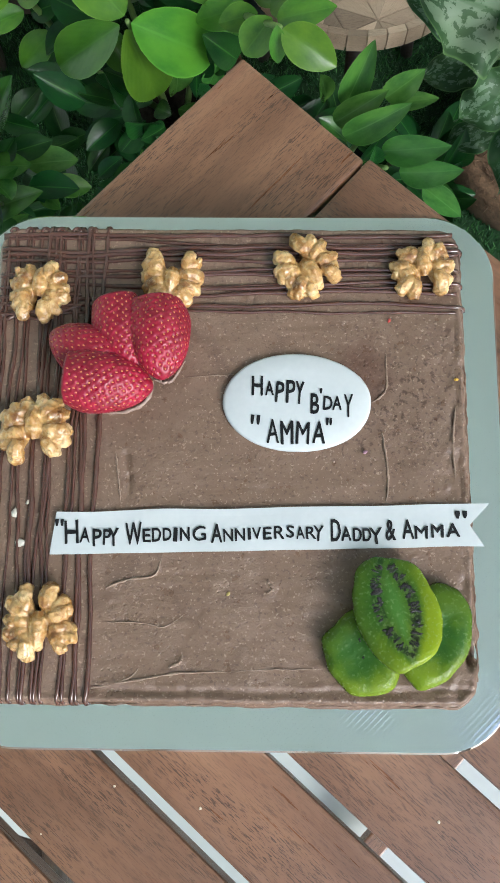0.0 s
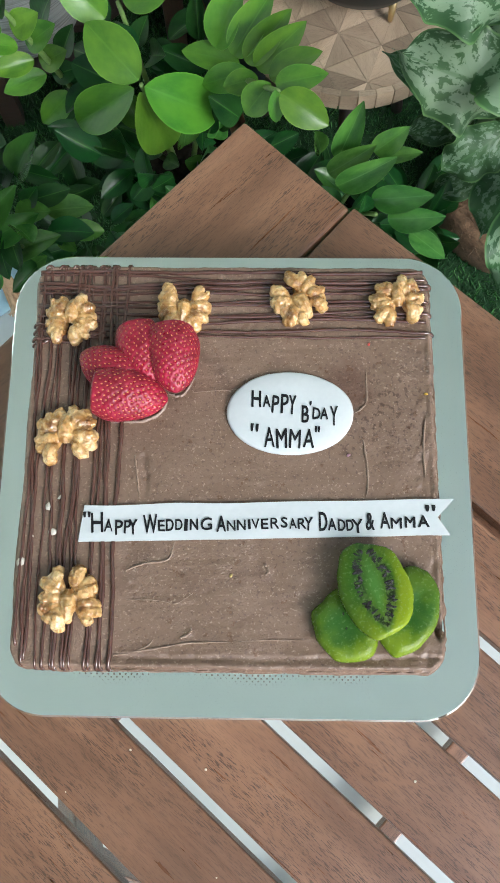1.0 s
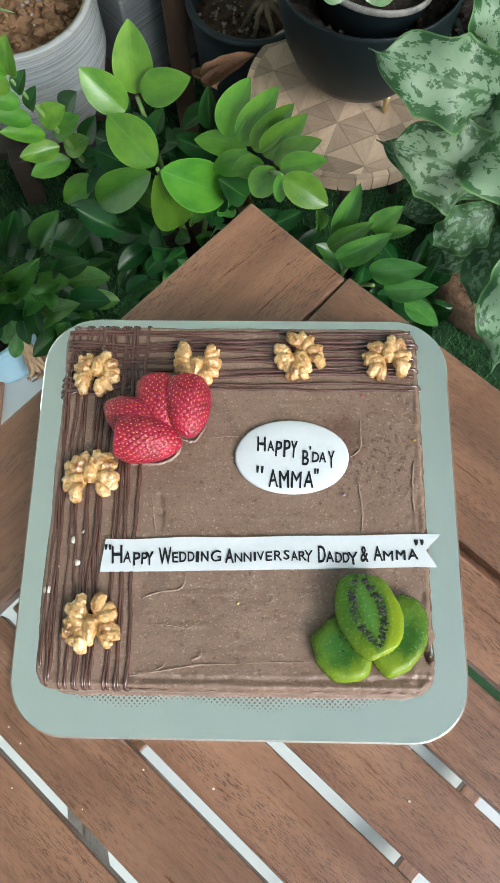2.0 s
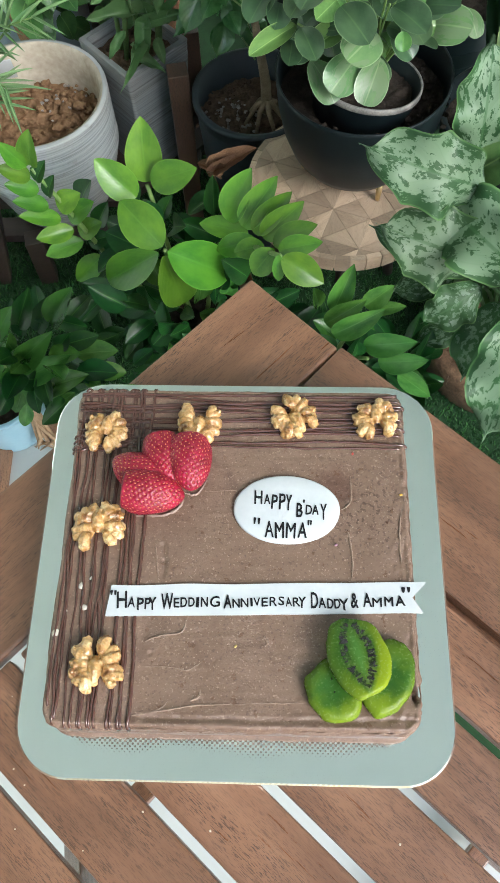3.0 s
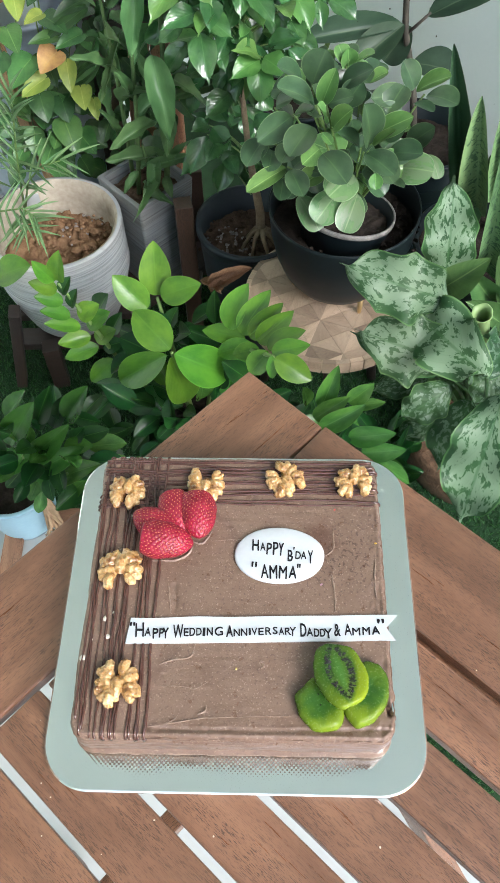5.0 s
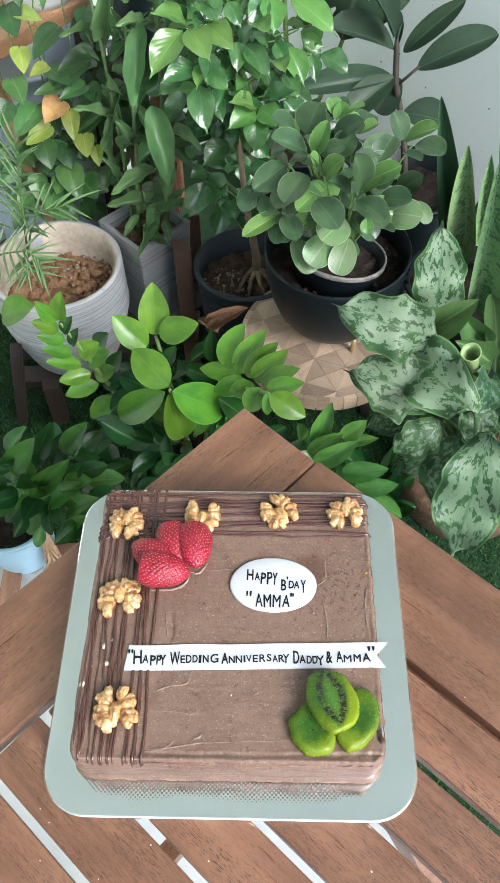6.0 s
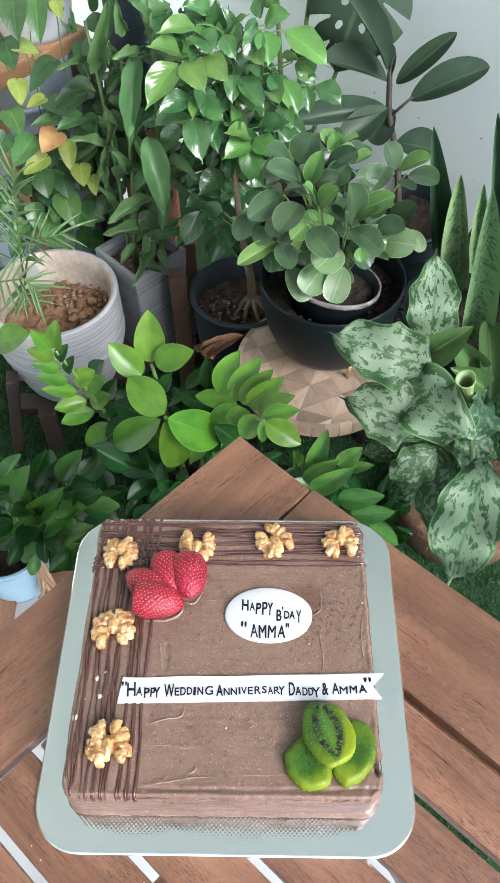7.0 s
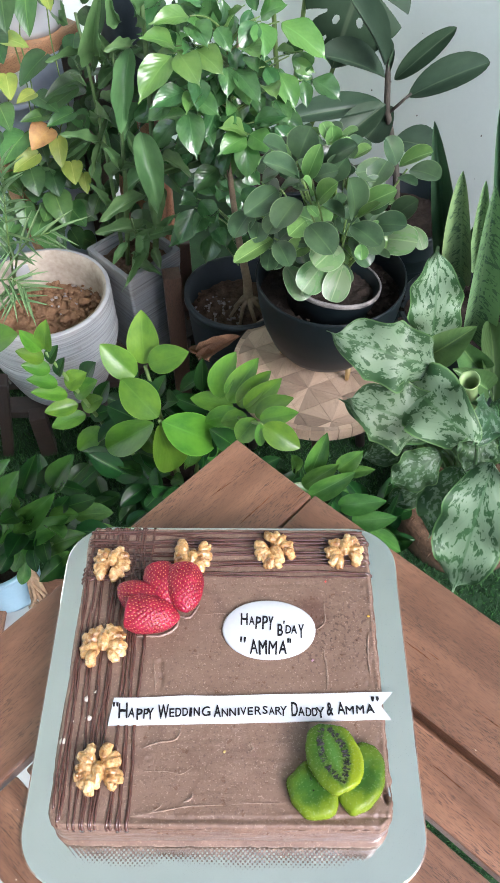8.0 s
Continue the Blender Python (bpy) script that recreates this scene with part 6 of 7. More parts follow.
# ---- black pot on the stool with a peperomia ----
PE = (0.152, 0.800)
PZ = SH + 0.018
peperomia = thing("potted_peperomia", (PE[0], PE[1], SH), "bushy round-leaved plant in a black bowl pot on a stool", "potted plant", "potted plants")
prof = [(0.045, 0.0), (0.062, 0.004), (0.082, 0.018), (0.098, 0.042), (0.110, 0.075), (0.118, 0.115), (0.1225, 0.160), (0.1230, 0.166), (0.1215, 0.1675), (0.1195, 0.166), (0.117, 0.13), (0.108, 0.075)]
part("pot", lathe(prof, 72), BLACK_PLASTIC, peperomia, at=pose(*PE, PZ))
for i in range(3):
    an = radians(120 * i - 62)
    part("foot", lathe([(0.003, 0.0), (0.004, 0.003), (0.0055, 0.038)], 12), BRASS, pot_of(peperomia), "brass foot", at=pose(PE[0] + 0.076 * math.cos(an), PE[1] + 0.076 * math.sin(an), SH))
soil(peperomia, (*PE, PZ + 0.122), 0.1165, DARK_SOIL, lumps=0.006, seed=11)
pebbles(peperomia, (PE[0] + 0.03, PE[1] - 0.03, PZ + 0.127), 0.095, 260, 0.0055, 14, DARK_SOIL)
inner = pose(PE[0] - 0.006, PE[1] - 0.018, PZ + 0.090, -8, 8, 0)
part("inner_pot", lathe([(0.062, 0.0), (0.076, 0.062), (0.078, 0.066), (0.078, 0.072), (0.0765, 0.0735), (0.0735, 0.072), (0.070, 0.05), (0.062, 0.03)], 48), BLACK_PLASTIC, peperomia, "worn black nursery pot", at=inner)
part("inner_rim", lathe([(0.0776, 0.066), (0.0792, 0.067), (0.0792, 0.0735), (0.0775, 0.0752), (0.0755, 0.0745), (0.075, 0.062)], 48, 0.01, closed=False), GREY_LIP, pot_of(peperomia), "worn grey pot rim", at=inner)
soil(peperomia, (PE[0] - 0.006, PE[1] - 0.018, PZ + 0.149), 0.069, DARK_SOIL, seed=13).matrix_basis = inner @ Matrix.Translation((0, 0, 0.056))
leaf(peperomia, (0.092, 0.750, 0.725), (0.036, 0.710, 0.778), 0.036, PEP)
leaf(peperomia, (0.097, 0.740, 0.730), (0.111, 0.720, 0.796), 0.026, PEP_L)
leaf(peperomia, (0.088, 0.800, 0.720), (0.105, 0.800, 0.773), 0.050, PEP)
leaf(peperomia, (0.077, 0.800, 0.727), (0.038, 0.770, 0.769), 0.032, PEP)
leaf(peperomia, (0.142, 0.840, 0.715), (0.139, 0.840, 0.750), 0.027, PEP_L)
leaf(peperomia, (0.127, 0.800, 0.717), (0.166, 0.770, 0.763), 0.031, PEP)
leaf(peperomia, (0.107, 0.770, 0.711), (0.141, 0.750, 0.737), 0.027, PEP)
leaf(peperomia, (0.060, 0.750, 0.707), (0.086, 0.720, 0.739), 0.024, PEP)
leaf(peperomia, (0.062, 0.750, 0.711), (0.011, 0.690, 0.712), 0.038, PEP)
leaf(peperomia, (0.087, 0.720, 0.717), (0.052, 0.660, 0.711), 0.042, PEP)
leaf(peperomia, (0.024, 0.770, 0.662), (-0.004, 0.710, 0.658), 0.038, PEP)
leaf(peperomia, (0.033, 0.750, 0.657), (0.025, 0.700, 0.657), 0.033, PEP)
leaf(peperomia, (0.060, 0.730, 0.677), (0.042, 0.690, 0.679), 0.032, PEP)
leaf(peperomia, (0.096, 0.710, 0.686), (0.070, 0.670, 0.691), 0.030, PEP_L)
leaf(peperomia, (0.111, 0.710, 0.716), (0.132, 0.680, 0.766), 0.029, PEP_L)
leaf(peperomia, (0.101, 0.710, 0.724), (0.087, 0.690, 0.765), 0.020, PEP_L)
leaf(peperomia, (0.096, 0.700, 0.718), (0.109, 0.680, 0.714), 0.012, PEP_L)
leaf(peperomia, (0.163, 0.710, 0.684), (0.145, 0.680, 0.772), 0.042, PEP)
leaf(peperomia, (0.172, 0.730, 0.691), (0.214, 0.700, 0.739), 0.030, PEP_L)
leaf(peperomia, (0.167, 0.710, 0.688), (0.190, 0.680, 0.734), 0.013, PEP_L)
leaf(peperomia, (0.154, 0.720, 0.678), (0.114, 0.680, 0.732), 0.024, PEP)
leaf(peperomia, (0.097, 0.700, 0.689), (0.128, 0.640, 0.683), 0.046, PEP)
leaf(peperomia, (0.155, 0.700, 0.686), (0.191, 0.650, 0.687), 0.040, PEP)
leaf(peperomia, (0.190, 0.740, 0.651), (0.236, 0.700, 0.681), 0.038, PEP)
leaf(peperomia, (0.204, 0.760, 0.612), (0.258, 0.710, 0.644), 0.048, PEP_V)
leaf(peperomia, (0.263, 0.780, 0.623), (0.277, 0.740, 0.607), 0.024, PEP_V)
leaf(peperomia, (0.234, 0.800, 0.619), (0.264, 0.770, 0.673), 0.036, PEP)
leaf(peperomia, (0.240, 0.830, 0.689), (0.280, 0.800, 0.731), 0.029, PEP_L)
leaf(peperomia, (0.257, 0.840, 0.678), (0.298, 0.800, 0.687), 0.039, PEP)
leaf(peperomia, (0.249, 0.870, 0.662), (0.224, 0.870, 0.712), 0.037, PEP)
leaf(peperomia, (0.231, 0.830, 0.685), (0.171, 0.790, 0.706), 0.035, PEP)
leaf(peperomia, (0.237, 0.820, 0.678), (0.263, 0.790, 0.683), 0.020, PEP)
leaf(peperomia, (0.054, 0.730, 0.641), (-0.005, 0.670, 0.647), 0.026, PEP_L)
leaf(peperomia, (0.055, 0.710, 0.655), (0.073, 0.660, 0.646), 0.034, PEP)
leaf(peperomia, (0.048, 0.730, 0.622), (0.042, 0.690, 0.615), 0.030, PEP)
leaf(peperomia, (0.068, 0.710, 0.612), (0.098, 0.660, 0.585), 0.039, PEP_V)
leaf(peperomia, (0.127, 0.700, 0.624), (0.091, 0.650, 0.610), 0.045, PEP_V)
leaf(peperomia, (0.148, 0.700, 0.652), (0.106, 0.645, 0.658), 0.047, PEP_V)
leaf(peperomia, (0.153, 0.690, 0.629), (0.131, 0.640, 0.599), 0.040, PEP_V)
leaf(peperomia, (0.175, 0.700, 0.652), (0.175, 0.680, 0.639), 0.020, PEP_L)
leaf(peperomia, (0.193, 0.720, 0.627), (0.217, 0.690, 0.634), 0.015, PEP)
leaf(peperomia, (0.087, 0.740, 0.636), (0.100, 0.720, 0.603), 0.031, PEP)
leaf(peperomia, (0.146, 0.820, 0.730), (0.112, 0.800, 0.715), 0.028, PEP)
leaf(peperomia, (0.146, 0.790, 0.693), (0.168, 0.770, 0.723), 0.021, PEP)
leaf(peperomia, (0.037, 0.800, 0.688), (0.061, 0.770, 0.722), 0.022, PEP)
def rosette(plant, centre, axis, n, length, width, kinds, seed):
    """Leaves in a whorl at the end of a shoot."""
    k = random.Random(seed)
    ax = Vector(axis).normalized()
    u = ax.cross(Vector((0.3, 0.8, 0.1))).normalized()
    w = ax.cross(u)
    for i in range(n):
        a = 2.4 * i + k.uniform(-0.3, 0.3)
        lift = 0.15 + 0.75 * i / n
        d = (u * math.cos(a) + w * math.sin(a)) * math.cos(lift) + ax * math.sin(lift)
        z = length * (1.1 - 0.55 * i / n) * k.uniform(0.85, 1.1)
        b = Vector(centre) + d * 0.006 - ax * 0.010 * (1 - i / n)
        leaf(plant, b, b + d * z, z * width, kinds[0] if i < n - 2 else kinds[1], facing=ax - d * 0.3, loose=0.25)


shoots = [(0.085, 0.82, 0.70), (0.14, 0.83, 0.725), (0.10, 0.86, 0.70), (0.17, 0.85, 0.69), (0.06, 0.81, 0.64), (0.20, 0.82, 0.63), (0.13, 0.79, 0.60), (0.08, 0.78, 0.58)]
for i, c in enumerate(shoots):
    ax = (Vector(c) - Vector((0.15, 0.80, 0.56))) + Vector((0, -0.03, 0.06))
    rosette(peperomia, c, ax, 6, 0.050, 0.82, (PEP, PEP_L), 80 + i)
runs = [(Vector((0.155, 0.79, PZ + 0.14)).lerp(b, 0.15), b, 0.012) for b in leaf_bases(peperomia)[::2]]
fill(peperomia, 30, (0.13, 0.775, 0.64), (0.09, 0.025, 0.07), 0.044, 0.038, (PEP,), 57, 0.3, 0.2)
fill(peperomia, 26, (0.135, 0.735, 0.635), (0.065, 0.015, 0.045), 0.042, 0.036, (PEP, PEP, PEP_L), 58, 0.3, 0.2)
stems(peperomia, runs, GREEN_STEM, "stem", 0.0022)

# ---- patterned aglaonema in a coir-covered pot on the grass ----
PALE_STALK = speckled("dry_pale_stalk", (0.24, 0.27, 0.12), (0.38, 0.38, 0.20), 40, 0.7)
AC = (0.432, 0.640)
aglaonema = thing("potted_aglaonema", (AC[0], AC[1], 0), "silver-green patterned leafy plant in a brown coir pot on the grass", "potted plant", "potted plants")
part("pot", lathe([(0.118, 0.0), (0.125, 0.004), (0.128, 0.05), (0.124, 0.075), (0.112, 0.080), (0.10, 0.074)], 60, 0.03, 0.01), COIR, aglaonema, at=pose(*AC, 0))
soil(aglaonema, (*AC, 0.072), 0.108, COIR, lumps=0.008, seed=17)
fibres = bmesh.new()
k = random.Random(77)
for i in range(420):
    an, r = k.uniform(0, 6.283), 0.128 * math.sqrt(k.uniform(0.25, 1.0))
    p = Vector((AC[0] + r * math.cos(an), AC[1] + r * math.sin(an), 0.074 + 0.006 * k.random() if r < 0.115 else k.uniform(0.01, 0.078)))
    q = p + Vector((k.uniform(-0.02, 0.02), k.uniform(-0.02, 0.02), k.uniform(-0.004, 0.010)))
    tube(fibres, [p, (p + q) / 2 + Vector((0, 0, 0.003)), q], 0.0007, 3)
part("fibre_fringe", fibres, COIR, pot_of(aglaonema), "loose brown coir fibres", kind="stuff")
stems(aglaonema, [((0.331, 0.4, 0.343), (0.412, 0.42, 0.319), 0.0)], PALE_STALK, "dry_stalk", 0.0028)
AGL_FACE = Vector((-0.22, -0.66, 0.72))
leaf(aglaonema, (0.264, 0.505, 0.600), (0.111, 0.520, 0.660), 0.086, AGL, AGL_FACE)
leaf(aglaonema, (0.268, 0.465, 0.530), (0.136, 0.476, 0.583), 0.094, AGL, AGL_FACE)
leaf(aglaonema, (0.287, 0.380, 0.600), (0.221, 0.540, 0.550), 0.092, AGL, AGL_FACE)
leaf(aglaonema, (0.316, 0.708, 0.420), (0.317, 0.800, 0.565), 0.086, AGL, AGL_FACE)
leaf(aglaonema, (0.307, 0.680, 0.444), (0.360, 0.660, 0.526), 0.053, AGL_P, AGL_FACE)
leaf(aglaonema, (0.420, 0.740, 0.343), (0.360, 0.740, 0.424), 0.054, AGL_P, AGL_FACE)
leaf(aglaonema, (0.413, 0.660, 0.377), (0.341, 0.660, 0.432), 0.041, AGL_P, AGL_FACE)
leaf(aglaonema, (0.280, 0.493, 0.460), (0.145, 0.560, 0.480), 0.056, AGL_D, AGL_FACE)
leaf(aglaonema, (0.281, 0.554, 0.380), (0.192, 0.553, 0.340), 0.048, AGL_D, AGL_FACE)
leaf(aglaonema, (0.306, 0.519, 0.400), (0.227, 0.493, 0.350), 0.065, AGL_D, AGL_FACE)
leaf(aglaonema, (0.340, 0.508, 0.380), (0.300, 0.450, 0.260), 0.081, AGL_D, AGL_FACE)
leaf(aglaonema, (0.369, 0.478, 0.440), (0.325, 0.360, 0.240), 0.106, AGL, AGL_FACE)
leaf(aglaonema, (0.375, 0.520, 0.440), (0.329, 0.479, 0.400), 0.061, AGL_D, AGL_FACE)
leaf(aglaonema, (0.334, 0.538, 0.300), (0.233, 0.517, 0.260), 0.050, AGL_D, AGL_FACE)
leaf(aglaonema, (0.393, 0.590, 0.420), (0.332, 0.486, 0.460), 0.069, AGL_D, AGL_FACE)
runs = [(Vector((AC[0], AC[1], 0.075)) + Vector((leaf_rng.uniform(-0.03, 0.03), leaf_rng.uniform(-0.03, 0.03), 0)), b, 0.03) for b in leaf_bases(aglaonema)]
stems(aglaonema, runs, speckled("deep_green_stalk", (0.020, 0.055, 0.018), (0.045, 0.105, 0.032), 40, 0.5), "stalk", 0.0036)
fill(aglaonema, 14, (0.44, 0.66, 0.28), (0.10, 0.07, 0.10), 0.14, 0.062, (AGL, AGL, AGL_P), 51, 0.1, 0.3)
roll = lathe([(0.003, -0.10), (0.005, -0.05), (0.008, -0.01), (0.012, 0.028), (0.016, 0.040), (0.0148, 0.041), (0.010, 0.027), (0.005, -0.02)], 28, 0.12, closed=False)
part("rolled_leaf", roll, PEP_L.meshes[0].materials[0], aglaonema, "young pale leaf still rolled up", at=pose(0.351, 0.585, 0.462, 14, -20, 0))

# ---- snake plant in a black pot ----
SN = (0.44, 0.93)
snake_plant = thing("potted_snake_plant", (SN[0], SN[1], 0), "upright banded sword-leaved plant in a black pot", "potted plant", "potted plants")
part("pot", lathe(pot_profile(0.095, 0.125, 0.30, 0.006, 0.004), 48), BLACK_PLASTIC, snake_plant, at=pose(SN[0], SN[1], 0))
soil(snake_plant, (*SN, 0.27), 0.118, DARK_SOIL, seed=19)
SNAKE_FACE = Vector((-0.25, -0.9, 0.35))
leaf(snake_plant, (0.400, 0.980, 0.364), (0.322, 0.980, 0.672), 0.047, SNAKE_D, SNAKE_FACE)
leaf(snake_plant, (0.412, 0.920, 0.388), (0.368, 0.920, 0.620), 0.052, SNAKE, SNAKE_FACE)
leaf(snake_plant, (0.457, 0.960, 0.380), (0.424, 0.960, 0.574), 0.035, SNAKE, SNAKE_FACE)
leaf(snake_plant, (0.440, 0.860, 0.282), (0.419, 0.900, 0.605), 0.059, SNAKE, SNAKE_FACE)
leaf(snake_plant, (0.510, 1.000, 0.387), (0.430, 1.000, 0.683), 0.035, SNAKE_D, SNAKE_FACE)
leaf(snake_plant, (0.488, 0.970, 0.342), (0.442, 0.970, 0.513), 0.023, SNAKE_D, SNAKE_FACE)
for x, y, h, w in ((0.50, 0.99, 0.24, 0.04), (0.42, 0.99, 0.16, 0.035)):
    leaf(snake_plant, (x, y, 0.28), (x + 0.02, y + 0.02, 0.28 + h), w, SNAKE_D, loose=0.5)

# ---- rubber plant ----
RB = (0.372, 1.30)
rubber_plant = thing("potted_rubber_plant", (RB[0], RB[1], 0), "dark green broad-leaved rubber plant in a black pot by the wall", "potted plant", "potted plants")
part("pot", lathe(pot_profile(0.09, 0.125, 0.27, 0.006, 0.004), 48), BLACK_PLASTIC, rubber_plant, at=pose(RB[0], RB[1], 0))
soil(rubber_plant, (*RB, 0.235), 0.116, DARK_SOIL, seed=23)
bm = bmesh.new()
tube(bm, [(0.372, 1.32, 0.23), (0.36, 1.36, 0.33), (0.346, 1.38, 0.391), (0.324, 1.38, 0.465), (0.316, 1.38, 0.541), (0.312, 1.38, 0.575)], [0.008, 0.0075, 0.007, 0.0072, 0.006, 0.003], 9)
for b, a in (((0.368, 1.368, 0.507), (0.327, 1.38, 0.455)), ((0.323, 1.38, 0.528), (0.318, 1.38, 0.52))):
    tube(bm, [a, b], [0.0035, 0.0028], 6)
part("trunk", bm, BROWN_STEM, rubber_plant)
leaf(rubber_plant, (0.357, 1.370, 0.496), (0.508, 1.340, 0.584), 0.068, RUB)
leaf(rubber_plant, (0.327, 1.380, 0.526), (0.428, 1.340, 0.653), 0.043, RUB)
leaf(rubber_plant, (0.317, 1.380, 0.533), (0.166, 1.330, 0.609), 0.076, RUB)
leaf(rubber_plant, (0.308, 1.360, 0.563), (0.188, 1.300, 0.756), 0.057, RUB)
leaf(rubber_plant, (0.324, 1.380, 0.478), (0.110, 1.330, 0.477), 0.055, RUB)
leaf(rubber_plant, (0.322, 1.370, 0.486), (0.206, 1.290, 0.435), 0.063, RUB)
leaf(rubber_plant, (0.341, 1.400, 0.464), (0.290, 1.390, 0.392), 0.075, RUB)
leaf(rubber_plant, (0.350, 1.400, 0.382), (0.446, 1.360, 0.380), 0.074, RUB)
leaf(rubber_plant, (0.316, 1.380, 0.541), (0.322, 1.380, 0.593), 0.009, RUB)
leaf(rubber_plant, (0.314, 1.400, 0.557), (0.300, 1.400, 0.611), 0.030, RUB)

# ---- split-leaf monstera in the corner ----
MO = (0.12, 1.50)
monstera = thing("potted_monstera", (MO[0], MO[1], 0), "split-leaf monstera standing in the corner of the walls", "potted plant", "potted plants")
part("pot", lathe(pot_profile(0.10, 0.13, 0.26, 0.006, 0.004), 40), BLACK_PLASTIC, monstera, at=pose(MO[0], MO[1], 0))
soil(monstera, (*MO, 0.235), 0.122, DARK_SOIL, seed=29)


def monstera_leaf(base, tip, width, seed):
    """A broad heart-shaped blade with slits from the margin and holes by the rib."""
    bm = bmesh.new()
    uv = bm.loops.layers.uv.new("UVMap")
    nl, nw = 170, 150
    grid = []
    for i in range(nl + 1):
        s = i / nl
        half = 0.5 * max(0.015, math.sin(math.pi * min(1, s * 0.96 + 0.04) ** 0.72) ** 0.75)
        row = []
        for j in range(nw + 1):
            u = 2 * j / nw - 1
            row.append(bm.verts.new((u * half, s - 0.14 * abs(u) * (1 - s), 0.10 * math.sin(math.pi * s) - 0.06 * u * u + 0.01 * noise.noise((u * 2, s * 3, seed)))))
        grid.append(row)
    for i in range(nl):
        for j in range(nw):
            s, u = (i + 0.5) / nl, 2 * (j + 0.5) / nw - 1
            v = s - 0.28 * abs(u)
            slit = hole = False
            for c in (0.12, 0.34, 0.56):
                dv = v - c - (0.05 if u > 0 else 0.0)
                slit |= abs(u) > 0.45 and abs(dv) < 0.012 + 0.075 * (abs(u) - 0.45)
                hole |= ((abs(u) - 0.24) / 0.075) ** 2 + ((dv - 0.09) / 0.042) ** 2 < 1.0
            if slit or hole:
                continue
            f = bm.faces.new((grid[i][j], grid[i][j + 1], grid[i + 1][j + 1], grid[i + 1][j]))
            for lp, (ii, jj) in zip(f.loops, ((i, j), (i, j + 1), (i + 1, j + 1), (i + 1, j))):
                lp[uv].uv = (0.06 + 0.88 * jj / nw, ii / nl)
    me = bpy.data.meshes.new("leaf")
    bm.to_mesh(me)
    bm.free()
    me.shade_smooth()
    me.materials.append(RUB.meshes[0].materials[0])

    class One:
        meshes = [me]
    leaf(monstera, base, tip, width, One, loose=0.1)


monstera_leaf((0.265, 1.46, 0.715), (0.205, 1.42, 0.535), 0.215, 1)
monstera_leaf((0.07, 1.42, 0.80), (-0.06, 1.36, 0.76), 0.20, 2)
monstera_leaf((0.16, 1.46, 0.83), (0.10, 1.38, 0.92), 0.20, 3)
stems(monstera, [((0.13, 1.5, 0.235), (0.265, 1.46, 0.715), -0.03), ((0.11, 1.5, 0.235), (0.07, 1.42, 0.80), 0.02), ((0.12, 1.51, 0.235), (0.16, 1.46, 0.83), 0.02)], GREEN_STEM, "stalk", 0.006)

# ---- shelf along the west wall with a hanging pothos ----
SH0 = pose(-0.40, 1.315, 0, 0, 0, 50)              # local x along the shelf's front edge, local y toward the wall
shelf = thing("wooden_shelf", (-0.55, 1.35, 0), "brown wooden shelf with slanted pale legs beside the wall", "shelf")
for yy in (0.05, 0.15, 0.25):
    part("shelf_board", block(1.0, 0.092, 0.034, 0.005), PALE_WOOD, shelf, at=SH0 @ pose(-0.35, yy, 0.615), smooth=False)
part("post", block(0.596, 0.045, 0.045, 0.003), POST_WOOD, shelf, at=SH0 @ pose(0.148, 0.03, 0.299, 0, -90, 0), smooth=False)
part("post", block(0.60, 0.04, 0.04, 0.003), DARK_WOOD, shelf, at=SH0 @ pose(-0.80, 0.06, 0.298, 0, -90, 0), smooth=False)
part("brace", block(0.42, 0.03, 0.026, 0.003), PALE_WOOD, shelf, at=pose(-0.462, 1.24, 0.40, 0, 79, -20), smooth=False)
part("upright", block(0.56, 0.040, 0.022, 0.003), PALE_WOOD, shelf, at=pose(-0.205, 1.27, 0.28, 0, -90, 15), smooth=False)
TUB_BLUE = speckled("blue_grey_plastic", (0.36, 0.43, 0.52), (0.46, 0.53, 0.61), 6, 0.5)
bucket = thing("storage_tub", (-0.50, 1.50, 0), "dull blue-grey plastic tub under the shelf", "tub")
part("tub", lathe(pot_profile(0.15, 0.17, 0.50, 0.008, 0.005), 40), TUB_BLUE, bucket, at=pose(-0.50, 1.50, 0))

pothos = thing("potted_pothos", (-0.41, 1.43, 0.632), "trailing heart-leaved vine in a white pot on the shelf", "potted plant", "potted plants")
part("pot", lathe(pot_profile(0.072, 0.10, 0.17, 0.006, 0.004), 48), WHITE_GLAZE, pothos, at=pose(-0.41, 1.43, 0.632))
soil(pothos, (-0.41, 1.43, 0.775), 0.092, DARK_SOIL, seed=37)
leaf(pothos, (-0.381, 1.200, 0.794), (-0.376, 1.150, 0.742), 0.052, POT_D)
leaf(pothos, (-0.343, 1.200, 0.791), (-0.339, 1.150, 0.736), 0.044, POT)
leaf(pothos, (-0.310, 1.200, 0.784), (-0.300, 1.170, 0.767), 0.025, POT_Y)
leaf(pothos, (-0.413, 1.200, 0.720), (-0.394, 1.150, 0.691), 0.052, POT_D)
leaf(pothos, (-0.393, 1.190, 0.715), (-0.344, 1.150, 0.718), 0.030, POT_Y)
leaf(pothos, (-0.403, 1.180, 0.657), (-0.395, 1.140, 0.630), 0.037, POT_Y)
leaf(pothos, (-0.360, 1.180, 0.622), (-0.389, 1.150, 0.619), 0.027, POT_Y)
leaf(pothos, (-0.329, 1.190, 0.686), (-0.373, 1.140, 0.655), 0.045, POT_D)
leaf(pothos, (-0.278, 1.200, 0.638), (-0.338, 1.160, 0.624), 0.035, POT_D)
